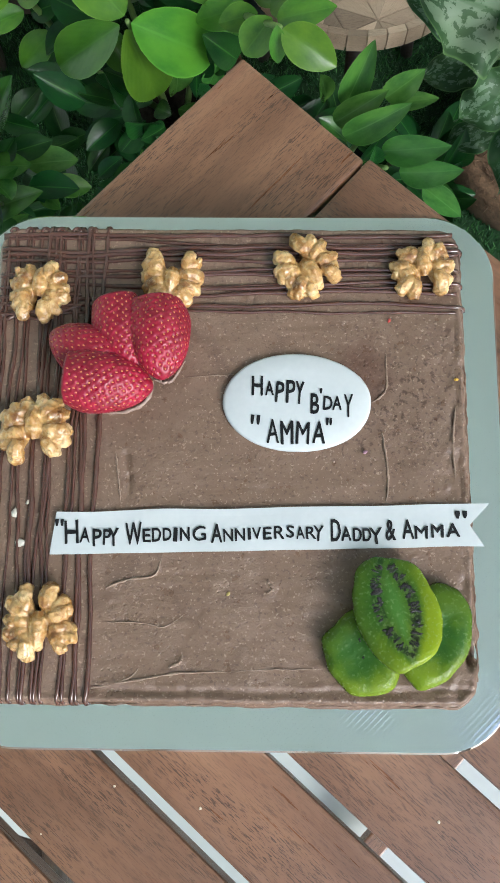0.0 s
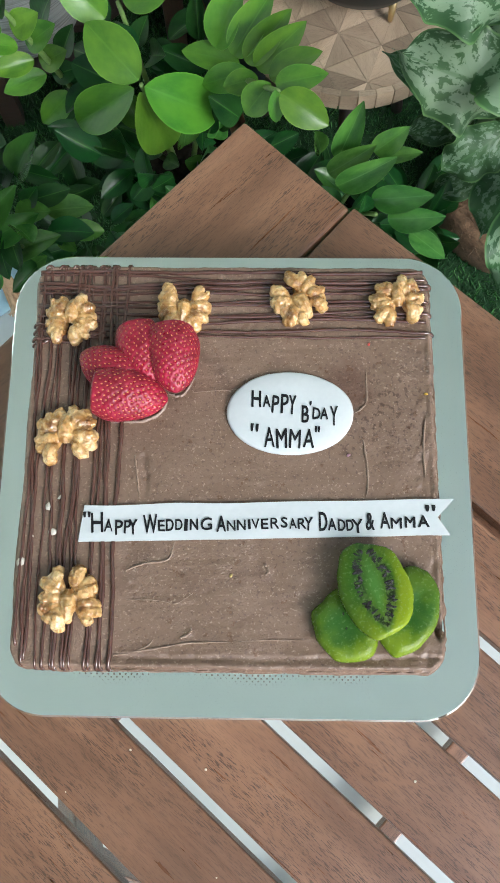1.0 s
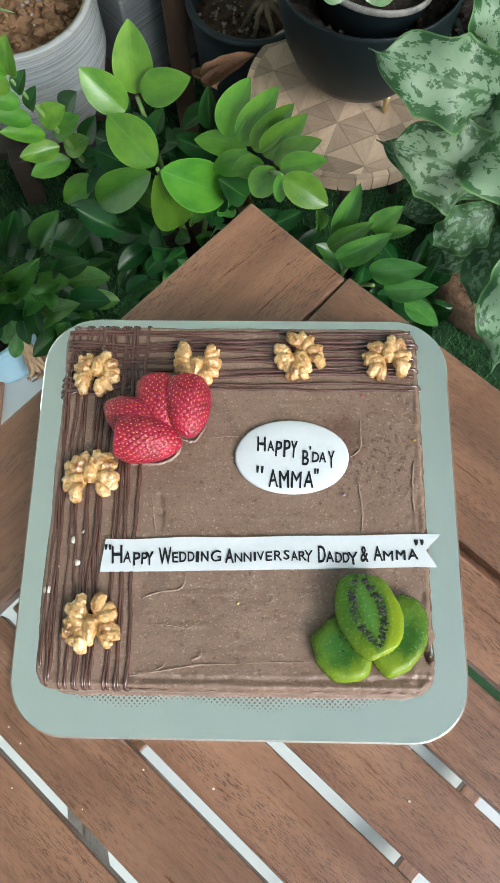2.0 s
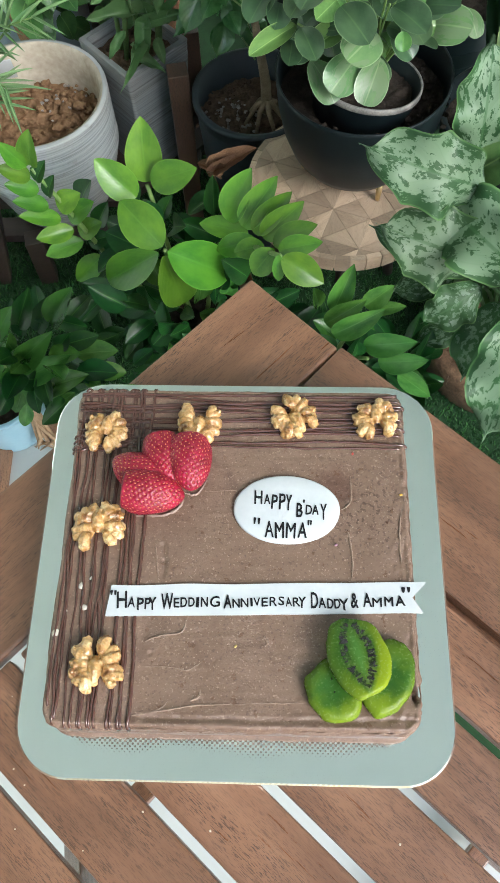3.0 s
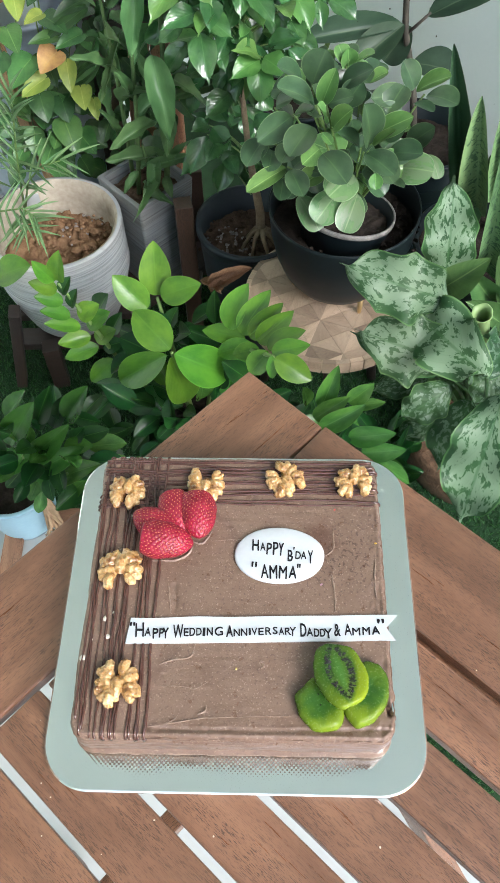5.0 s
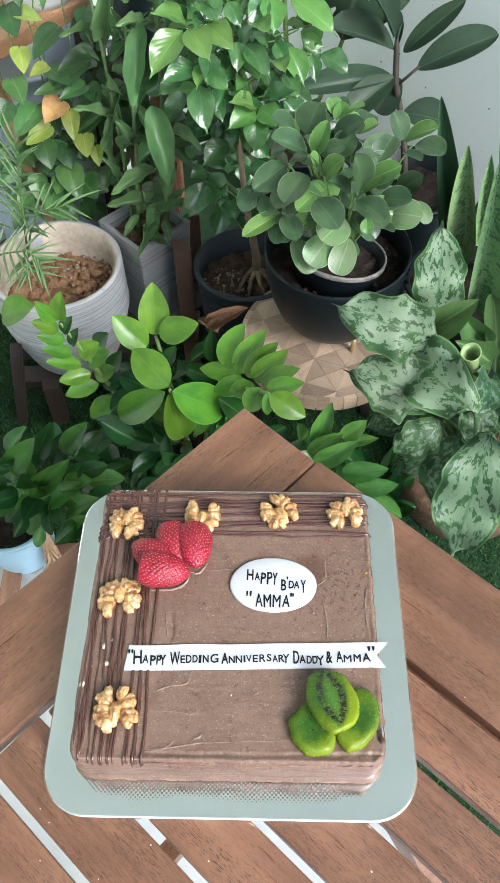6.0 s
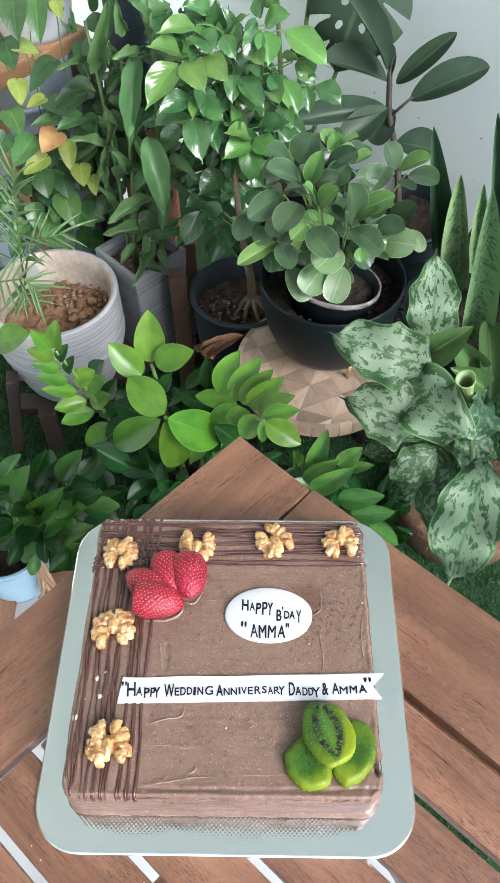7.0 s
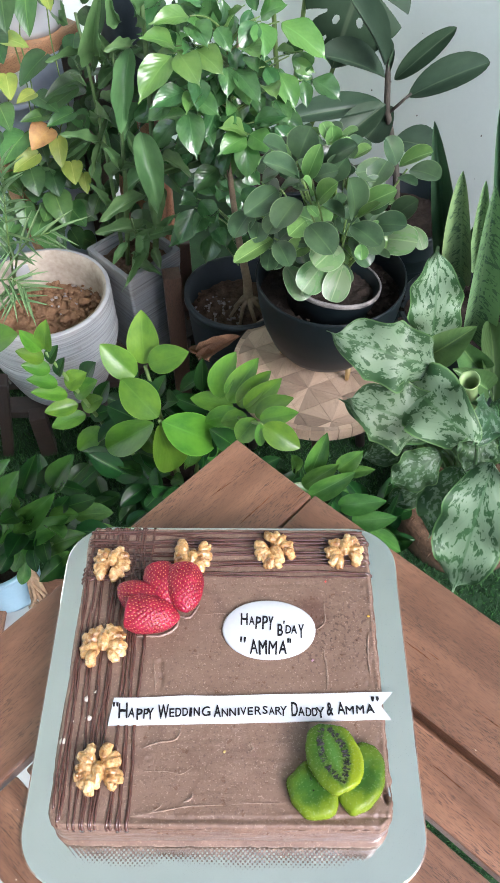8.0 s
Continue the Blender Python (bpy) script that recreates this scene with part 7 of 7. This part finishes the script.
leaf(pothos, (-0.364, 1.200, 0.606), (-0.318, 1.160, 0.595), 0.038, POT_D)
leaf(pothos, (-0.341, 1.190, 0.575), (-0.391, 1.150, 0.584), 0.028, POT)
leaf(pothos, (-0.302, 1.200, 0.573), (-0.347, 1.160, 0.568), 0.032, POT)
leaf(pothos, (-0.398, 1.180, 0.542), (-0.437, 1.130, 0.509), 0.059, POT)
leaf(pothos, (-0.378, 1.170, 0.507), (-0.425, 1.140, 0.487), 0.040, POT_Y)
leaf(pothos, (-0.348, 1.180, 0.553), (-0.379, 1.140, 0.533), 0.052, POT_O)
leaf(pothos, (-0.334, 1.170, 0.540), (-0.328, 1.130, 0.500), 0.035, POT_Y)
leaf(pothos, (-0.318, 1.170, 0.488), (-0.309, 1.130, 0.464), 0.042, POT_Y)
leaf(pothos, (-0.300, 1.180, 0.456), (-0.294, 1.150, 0.429), 0.027, POT_Y)
leaf(pothos, (-0.402, 1.180, 0.468), (-0.388, 1.140, 0.432), 0.050, POT_D)
leaf(pothos, (-0.365, 1.190, 0.455), (-0.350, 1.150, 0.424), 0.050, POT_D)
leaf(pothos, (-0.364, 1.170, 0.421), (-0.342, 1.120, 0.375), 0.058, POT)
leaf(pothos, (-0.343, 1.180, 0.381), (-0.307, 1.140, 0.359), 0.052, POT)
leaf(pothos, (-0.433, 1.190, 0.593), (-0.412, 1.150, 0.566), 0.047, POT)
leaf(pothos, (-0.264, 1.220, 0.566), (-0.251, 1.190, 0.543), 0.037, POT)
leaf(pothos, (-0.297, 1.210, 0.567), (-0.276, 1.180, 0.545), 0.037, POT)
leaf(pothos, (-0.450, 1.180, 0.553), (-0.473, 1.150, 0.519), 0.048, POT_D)
leaf(pothos, (-0.282, 1.200, 0.390), (-0.295, 1.170, 0.363), 0.036, POT)
leaf(pothos, (-0.391, 1.160, 0.377), (-0.412, 1.120, 0.339), 0.054, POT)
k = random.Random(71)
vines = bmesh.new()
for i in range(5):
    x0 = -0.47 + 0.036 * i
    top = Vector((x0 * 0.4 - 0.24, 1.36, 0.80))
    low = Vector((x0 + k.uniform(-0.03, 0.03), 1.20 + k.uniform(-0.04, 0.05), k.uniform(0.26, 0.5)))
    pts = [top, Vector((x0, 1.24, 0.80)), Vector((x0 + k.uniform(-0.02, 0.02), 1.2, 0.62)), low]
    run = [pts[min(int(u), 2)].lerp(pts[min(int(u), 2) + 1], u - min(int(u), 2)) + Vector((0.014 * noise.noise((u * 2.2, i * 5.1, 0)), 0.01 * noise.noise((u * 2.2, i * 5.1, 7)), 0)) for u in (j * 3 / 24 for j in range(25))]
    tube(vines, run, 0.0013, 6)
    for j in range(14):
        t = k.uniform(0.3, 3.0)
        s = min(int(t), 2)
        p = pts[s].lerp(pts[s + 1], t - s)
        v = Vector((k.uniform(-0.8, 0.8), k.uniform(-0.8, 0.0), k.uniform(-1.0, 0.1))).normalized()
        z = k.uniform(0.036, 0.055)
        if p.z > 0.54:
            continue
        leaf(pothos, p + v * 0.012, p + v * (0.012 + z), z * 0.8, k.choice((POT, POT, POT_D)), loose=0.5)
part("vine", vines, GREEN_STEM, pothos)
fill(pothos, 64, (-0.42, 1.21, 0.37), (0.17, 0.06, 0.16), 0.052, 0.044, (POT, POT, POT_D, POT_D), 91, 0.4, 0.15)
# added dark blades; their colour stands in for the dimness behind the vine
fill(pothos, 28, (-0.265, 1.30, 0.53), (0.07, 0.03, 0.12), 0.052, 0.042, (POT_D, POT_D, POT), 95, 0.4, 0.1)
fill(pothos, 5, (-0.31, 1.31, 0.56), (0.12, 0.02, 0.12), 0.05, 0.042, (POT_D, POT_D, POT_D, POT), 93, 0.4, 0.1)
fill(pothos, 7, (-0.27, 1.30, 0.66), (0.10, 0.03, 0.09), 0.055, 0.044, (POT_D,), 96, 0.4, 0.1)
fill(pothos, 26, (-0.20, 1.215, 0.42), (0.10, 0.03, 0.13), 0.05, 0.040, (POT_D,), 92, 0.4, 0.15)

# ---- dark pot on a pale wooden stand behind the planters ----
TERRA_WOOD = wood("weathered_red_wood", (0.16, 0.072, 0.036), (0.31, 0.145, 0.078), (0.42, 0.23, 0.13), 0.6)
perch = thing("plant_stand", (-0.19, 1.32, 0), "weathered red-brown wooden plant stand behind the planters", "plant stand", "plant stands")
part("seat_board", block(0.13, 0.13, 0.022, 0.004), DARK_WOOD, perch, at=pose(-0.205, 1.315, 0.561, 0, 0, 8), smooth=False)
for x, y, rx in ((-0.215, 1.262, 6), (-0.172, 1.268, 4), (-0.245, 1.36, -4), (-0.165, 1.36, -4)):
    part("leg", block(0.55, 0.036, 0.024, 0.004), TERRA_WOOD, perch, at=pose(x, y, 0.275, 0, -90, 88 + rx), smooth=False)
part("rail", block(0.04, 0.02, 0.03, 0.004), DARK_WOOD, perch, at=pose(-0.193, 1.265, 0.40, 0, 0, 8), smooth=False)
dark_pot = thing("planter_pot", (-0.208, 1.318, 0.572), "narrow tall dark slate planter on the wooden stand", "pot")
part("pot", lathe(pot_profile(0.036, 0.046, 0.27, 0.006, 0.004), 40), SLATE_PLASTIC, dark_pot, at=pose(-0.208, 1.318, 0.572))
soil(dark_pot, (-0.208, 1.318, 0.82), 0.039, DARK_SOIL, seed=41)


# ---- the three zz plants round the table's corner ----
zz_plant = thing("potted_zz_plant", (-0.11, 0.62, 0), "bright green zz plant with thick oval leaflets by the table", "potted plant", "potted plants")
part("pot", lathe(pot_profile(0.07, 0.09, 0.16, 0.005, 0.004), 40), BLACK_PLASTIC, zz_plant, at=pose(-0.11, 0.66, 0))
soil(zz_plant, (-0.11, 0.66, 0.135), 0.083, DARK_SOIL, seed=43)
leaf(zz_plant, (-0.277, 0.600, 0.552), (-0.258, 0.585, 0.627), 0.028, ZZ)
leaf(zz_plant, (-0.281, 0.600, 0.552), (-0.299, 0.585, 0.609), 0.024, ZZ)
leaf(zz_plant, (-0.281, 0.600, 0.534), (-0.314, 0.585, 0.568), 0.024, ZZ)
leaf(zz_plant, (-0.278, 0.605, 0.506), (-0.315, 0.590, 0.534), 0.024, ZZ)
leaf(zz_plant, (-0.275, 0.610, 0.470), (-0.314, 0.590, 0.503), 0.024, ZZ)
leaf(zz_plant, (-0.266, 0.615, 0.438), (-0.314, 0.590, 0.475), 0.024, ZZ)
leaf(zz_plant, (-0.255, 0.620, 0.411), (-0.307, 0.600, 0.416), 0.028, ZZ)
leaf(zz_plant, (-0.250, 0.630, 0.374), (-0.307, 0.610, 0.366), 0.030, ZZ)
leaf(zz_plant, (-0.232, 0.640, 0.328), (-0.279, 0.620, 0.291), 0.036, ZZ)
leaf(zz_plant, (-0.222, 0.645, 0.291), (-0.270, 0.625, 0.252), 0.031, ZZ_D)
leaf(zz_plant, (-0.278, 0.600, 0.527), (-0.257, 0.600, 0.563), 0.020, ZZ_D)
leaf(zz_plant, (-0.272, 0.605, 0.493), (-0.254, 0.605, 0.533), 0.019, ZZ_D)
leaf(zz_plant, (-0.267, 0.610, 0.466), (-0.229, 0.610, 0.494), 0.032, ZZ)
leaf(zz_plant, (-0.261, 0.620, 0.431), (-0.218, 0.620, 0.466), 0.032, ZZ)
leaf(zz_plant, (-0.257, 0.630, 0.390), (-0.218, 0.630, 0.413), 0.031, ZZ)
leaf(zz_plant, (-0.249, 0.635, 0.363), (-0.211, 0.635, 0.378), 0.029, ZZ_D)
leaf(zz_plant, (-0.240, 0.640, 0.333), (-0.198, 0.640, 0.351), 0.030, ZZ_D)
leaf(zz_plant, (-0.246, 0.650, 0.428), (-0.222, 0.650, 0.474), 0.036, ZZ_D)
leaf(zz_plant, (-0.236, 0.660, 0.368), (-0.210, 0.660, 0.421), 0.027, ZZ_D)
leaf(zz_plant, (-0.362, 0.600, 0.563), (-0.304, 0.590, 0.595), 0.046, ZZ)
leaf(zz_plant, (-0.145, 0.630, 0.485), (-0.142, 0.660, 0.572), 0.048, ZZ)
leaf(zz_plant, (-0.139, 0.620, 0.498), (-0.074, 0.615, 0.529), 0.043, ZZ)
leaf(zz_plant, (-0.156, 0.610, 0.480), (-0.205, 0.630, 0.533), 0.044, ZZ)
leaf(zz_plant, (-0.118, 0.530, 0.478), (-0.174, 0.585, 0.506), 0.053, ZZ)
leaf(zz_plant, (-0.150, 0.570, 0.423), (-0.205, 0.590, 0.440), 0.043, ZZ_D)
leaf(zz_plant, (-0.123, 0.530, 0.472), (-0.217, 0.575, 0.351), 0.051, ZZ)
leaf(zz_plant, (-0.122, 0.530, 0.468), (-0.112, 0.565, 0.304), 0.057, ZZ)
leaf(zz_plant, (-0.118, 0.530, 0.475), (-0.038, 0.570, 0.365), 0.065, ZZ)
leaf(zz_plant, (-0.157, 0.630, 0.453), (-0.132, 0.610, 0.423), 0.034, ZZ_D)
leaf(zz_plant, (-0.135, 0.640, 0.405), (-0.117, 0.650, 0.442), 0.024, ZZ_D)
leaf(zz_plant, (-0.057, 0.610, 0.444), (-0.055, 0.620, 0.511), 0.024, ZZ_D)
leaf(zz_plant, (-0.039, 0.580, 0.466), (-0.004, 0.590, 0.553), 0.041, ZZ)
leaf(zz_plant, (-0.019, 0.565, 0.471), (0.027, 0.570, 0.560), 0.037, ZZ)
leaf(zz_plant, (-0.005, 0.550, 0.478), (0.044, 0.550, 0.555), 0.032, ZZ)
leaf(zz_plant, (0.006, 0.540, 0.481), (0.058, 0.535, 0.555), 0.034, ZZ)
leaf(zz_plant, (0.019, 0.520, 0.494), (0.074, 0.510, 0.542), 0.030, ZZ)
leaf(zz_plant, (0.025, 0.500, 0.508), (0.079, 0.485, 0.541), 0.028, ZZ)
leaf(zz_plant, (0.029, 0.480, 0.523), (0.081, 0.455, 0.500), 0.037, ZZ)
leaf(zz_plant, (-0.008, 0.570, 0.454), (-0.076, 0.590, 0.454), 0.032, ZZ)
leaf(zz_plant, (0.002, 0.550, 0.468), (-0.054, 0.560, 0.435), 0.032, ZZ)
leaf(zz_plant, (0.011, 0.530, 0.482), (-0.029, 0.530, 0.468), 0.027, ZZ)
leaf(zz_plant, (0.023, 0.500, 0.513), (-0.005, 0.495, 0.468), 0.034, ZZ)
leaf(zz_plant, (0.026, 0.480, 0.528), (0.027, 0.470, 0.487), 0.016, ZZ)
leaf(zz_plant, (-0.047, 0.600, 0.409), (-0.106, 0.615, 0.429), 0.031, ZZ_D)
leaf(zz_plant, (-0.058, 0.620, 0.380), (-0.122, 0.630, 0.400), 0.027, ZZ_D)
leaf(zz_plant, (-0.012, 0.560, 0.372), (-0.048, 0.550, 0.428), 0.036, ZZ_D)
stems(zz_plant, [((-0.115, 0.65, 0.14), (-0.119, 0.535, 0.469), 0.02), ((-0.12, 0.655, 0.14), (-0.144, 0.630, 0.485), 0.02), ((-0.09, 0.65, 0.14), (-0.045, 0.600, 0.413), 0.02), ((-0.045, 0.600, 0.413), (0.029, 0.480, 0.523), 0.0), ((-0.13, 0.66, 0.14), (-0.213, 0.650, 0.259), 0.0), ((-0.213, 0.650, 0.259), (-0.277, 0.600, 0.550), 0.004)], GREEN_STEM, "stalk", 0.0042)
# low inner blades, mostly the shaded copy, so the undergrowth reads dark
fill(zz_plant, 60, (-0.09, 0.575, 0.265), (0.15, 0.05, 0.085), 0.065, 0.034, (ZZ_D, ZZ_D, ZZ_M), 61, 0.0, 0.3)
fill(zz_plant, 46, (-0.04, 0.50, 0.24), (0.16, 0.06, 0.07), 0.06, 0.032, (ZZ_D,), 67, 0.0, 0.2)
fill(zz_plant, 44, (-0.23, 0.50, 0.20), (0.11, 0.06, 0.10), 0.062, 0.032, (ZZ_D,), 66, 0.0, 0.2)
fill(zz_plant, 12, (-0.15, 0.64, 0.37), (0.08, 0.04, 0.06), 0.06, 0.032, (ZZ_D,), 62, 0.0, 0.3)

PALE_ROOT = speckled("dry_tan_root", (0.30, 0.19, 0.11), (0.50, 0.36, 0.22), 60, 0.8, 0.4, 0.001)
zz_blue = thing("potted_zz_plant", (-0.448, 0.520, 0), "zz plant in a pale blue glazed pot with dry roots", "potted plant", "potted plants")
part("pot", lathe(pot_profile(0.0585, 0.0745, 0.1225, 0.005, 0.003), 48), BLUE_GLAZE, zz_blue, at=pose(-0.448, 0.520, 0))
soil(zz_blue, (-0.448, 0.520, 0.104), 0.067, DARK_SOIL, seed=47)
leaf(zz_blue, (-0.406, 0.530, 0.308), (-0.350, 0.520, 0.403), 0.031, ZZ_M)
leaf(zz_blue, (-0.412, 0.510, 0.258), (-0.334, 0.500, 0.400), 0.050, ZZ_M)
leaf(zz_blue, (-0.361, 0.530, 0.297), (-0.314, 0.530, 0.400), 0.035, ZZ_D)
leaf(zz_blue, (-0.318, 0.550, 0.273), (-0.259, 0.540, 0.385), 0.041, ZZ_M)
leaf(zz_blue, (-0.355, 0.570, 0.223), (-0.300, 0.570, 0.330), 0.033, ZZ_D)
leaf(zz_blue, (-0.389, 0.500, 0.228), (-0.285, 0.480, 0.368), 0.043, ZZ_M)
leaf(zz_blue, (-0.368, 0.490, 0.217), (-0.270, 0.470, 0.318), 0.040, ZZ_M)
leaf(zz_blue, (-0.348, 0.480, 0.195), (-0.246, 0.450, 0.297), 0.042, ZZ_M)
leaf(zz_blue, (-0.391, 0.500, 0.217), (-0.425, 0.490, 0.274), 0.052, ZZ_M)
leaf(zz_blue, (-0.367, 0.490, 0.213), (-0.391, 0.470, 0.167), 0.039, ZZ_M)
leaf(zz_blue, (-0.321, 0.540, 0.253), (-0.288, 0.520, 0.261), 0.019, ZZ_D)
leaf(zz_blue, (-0.298, 0.540, 0.259), (-0.267, 0.520, 0.268), 0.019, ZZ_D)
leaf(zz_blue, (-0.281, 0.530, 0.253), (-0.251, 0.510, 0.258), 0.021, ZZ_D)
leaf(zz_blue, (-0.263, 0.520, 0.246), (-0.231, 0.500, 0.252), 0.021, ZZ_D)
leaf(zz_blue, (-0.337, 0.470, 0.157), (-0.273, 0.440, 0.262), 0.033, ZZ_M)
leaf(zz_blue, (-0.372, 0.490, 0.118), (-0.329, 0.470, 0.216), 0.026, ZZ_M)
leaf(zz_blue, (-0.309, 0.560, 0.275), (-0.257, 0.540, 0.282), 0.025, ZZ_D)
stems(zz_blue, [((-0.44, 0.515, 0.105), (-0.372, 0.497, 0.285), 0.01), ((-0.43, 0.51, 0.105), (-0.35, 0.475, 0.277), 0.01), ((-0.42, 0.51, 0.105), (-0.31, 0.46, 0.25), 0.03)], GREEN_STEM, "stalk", 0.0045)
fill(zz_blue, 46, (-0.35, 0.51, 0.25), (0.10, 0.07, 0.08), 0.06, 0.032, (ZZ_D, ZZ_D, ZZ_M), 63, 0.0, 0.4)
bm = bmesh.new()
for i in range(11):
    k = random.Random(i)
    tube(bm, [(-0.385, 0.50, 0.13), (-0.378 + k.uniform(-0.012, 0.012), 0.475, 0.105), (-0.370 + k.uniform(-0.02, 0.02), 0.46 + k.uniform(-0.01, 0.01), 0.06 + k.uniform(-0.02, 0.02)), (-0.366 + k.uniform(-0.03, 0.03), 0.455, 0.03 + k.uniform(-0.02, 0.02))], [0.003, 0.0042, 0.0036, 0.001], 5)
part("root_tangle", bm, PALE_ROOT, zz_blue, "dry curled tan roots")
strip = thing("plank_stand", (-0.46, 0.47, 0), "low brown wooden planks lying on the floor", "plank")
part("plank", block(0.185, 0.036, 0.012, 0.002), TERRA_WOOD, strip, at=pose(-0.463, 0.449, 0.006, 0, 0, -90.0), smooth=False)
part("plank", block(0.084, 0.036, 0.012, 0.002), TERRA_WOOD, strip, at=pose(-0.385, 0.506, 0.006, 0, 0, 0.0), smooth=False)
zz_plant_low = thing("potted_zz_plant", (0.10, 0.53, 0), "low zz plant growing under the table's corner", "potted plant", "potted plants")
part("pot", lathe(pot_profile(0.06, 0.078, 0.14, 0.005, 0.004), 40), BLACK_PLASTIC, zz_plant_low, at=pose(0.10, 0.54, 0))
soil(zz_plant_low, (0.10, 0.54, 0.118), 0.071, DARK_SOIL, seed=53)
leaf(zz_plant_low, (0.107, 0.520, 0.339), (0.129, 0.530, 0.439), 0.032, ZZ_M)
leaf(zz_plant_low, (0.095, 0.510, 0.325), (0.147, 0.500, 0.400), 0.031, ZZ_M)
leaf(zz_plant_low, (0.147, 0.510, 0.368), (0.183, 0.510, 0.418), 0.030, ZZ_M)
leaf(zz_plant_low, (0.154, 0.510, 0.361), (0.201, 0.490, 0.397), 0.020, ZZ_M)
leaf(zz_plant_low, (0.104, 0.490, 0.328), (0.167, 0.470, 0.420), 0.034, ZZ_M)
leaf(zz_plant_low, (0.146, 0.470, 0.331), (0.213, 0.440, 0.387), 0.035, ZZ_M)
leaf(zz_plant_low, (0.167, 0.450, 0.318), (0.228, 0.420, 0.373), 0.033, ZZ_M)
leaf(zz_plant_low, (0.197, 0.440, 0.305), (0.240, 0.400, 0.305), 0.029, ZZ_M)
leaf(zz_plant_low, (0.162, 0.500, 0.355), (0.183, 0.470, 0.346), 0.020, ZZ_D)
leaf(zz_plant_low, (0.089, 0.540, 0.324), (0.078, 0.540, 0.372), 0.024, ZZ_M)
stems(zz_plant_low, [((0.10, 0.54, 0.12), (0.117, 0.52, 0.32), 0.01), ((0.105, 0.535, 0.12), (0.13, 0.495, 0.325), 0.01), ((0.11, 0.53, 0.12), (0.155, 0.455, 0.32), 0.03)], GREEN_STEM, "stalk", 0.0045)
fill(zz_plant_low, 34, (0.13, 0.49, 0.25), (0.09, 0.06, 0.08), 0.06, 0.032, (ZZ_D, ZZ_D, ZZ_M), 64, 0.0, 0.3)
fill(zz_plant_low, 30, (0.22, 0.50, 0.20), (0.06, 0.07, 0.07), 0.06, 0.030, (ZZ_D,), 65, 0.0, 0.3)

# ---- a dry fallen leaf leaning on the stool ----
husk = thing("dry_leaf", (-0.045, 0.80, 0), "curled dry brown leaf sheath leaning on the stool", "dry leaf")
DRY = LeafKind(DRY_LEAF, a=0.28, b=0.45, fold=1.2, arch=0.18, wave=0.08, lobe=0.05, nl=26, nw=12, twist=0.6)
leaf(husk, (-0.05, 0.80, 0.0), (-0.066, 0.760, 0.374), 0.016, DRY, name="sheath")
leaf(husk, (-0.065, 0.760, 0.368), (0.002, 0.770, 0.405), 0.027, DRY, name="sheath")
leaf(husk, (-0.052, 0.750, 0.367), (-0.088, 0.760, 0.388), 0.022, DRY, name="sheath")
leaf(husk, (-0.075, 0.750, 0.373), (-0.019, 0.770, 0.392), 0.018, DRY, name="sheath")
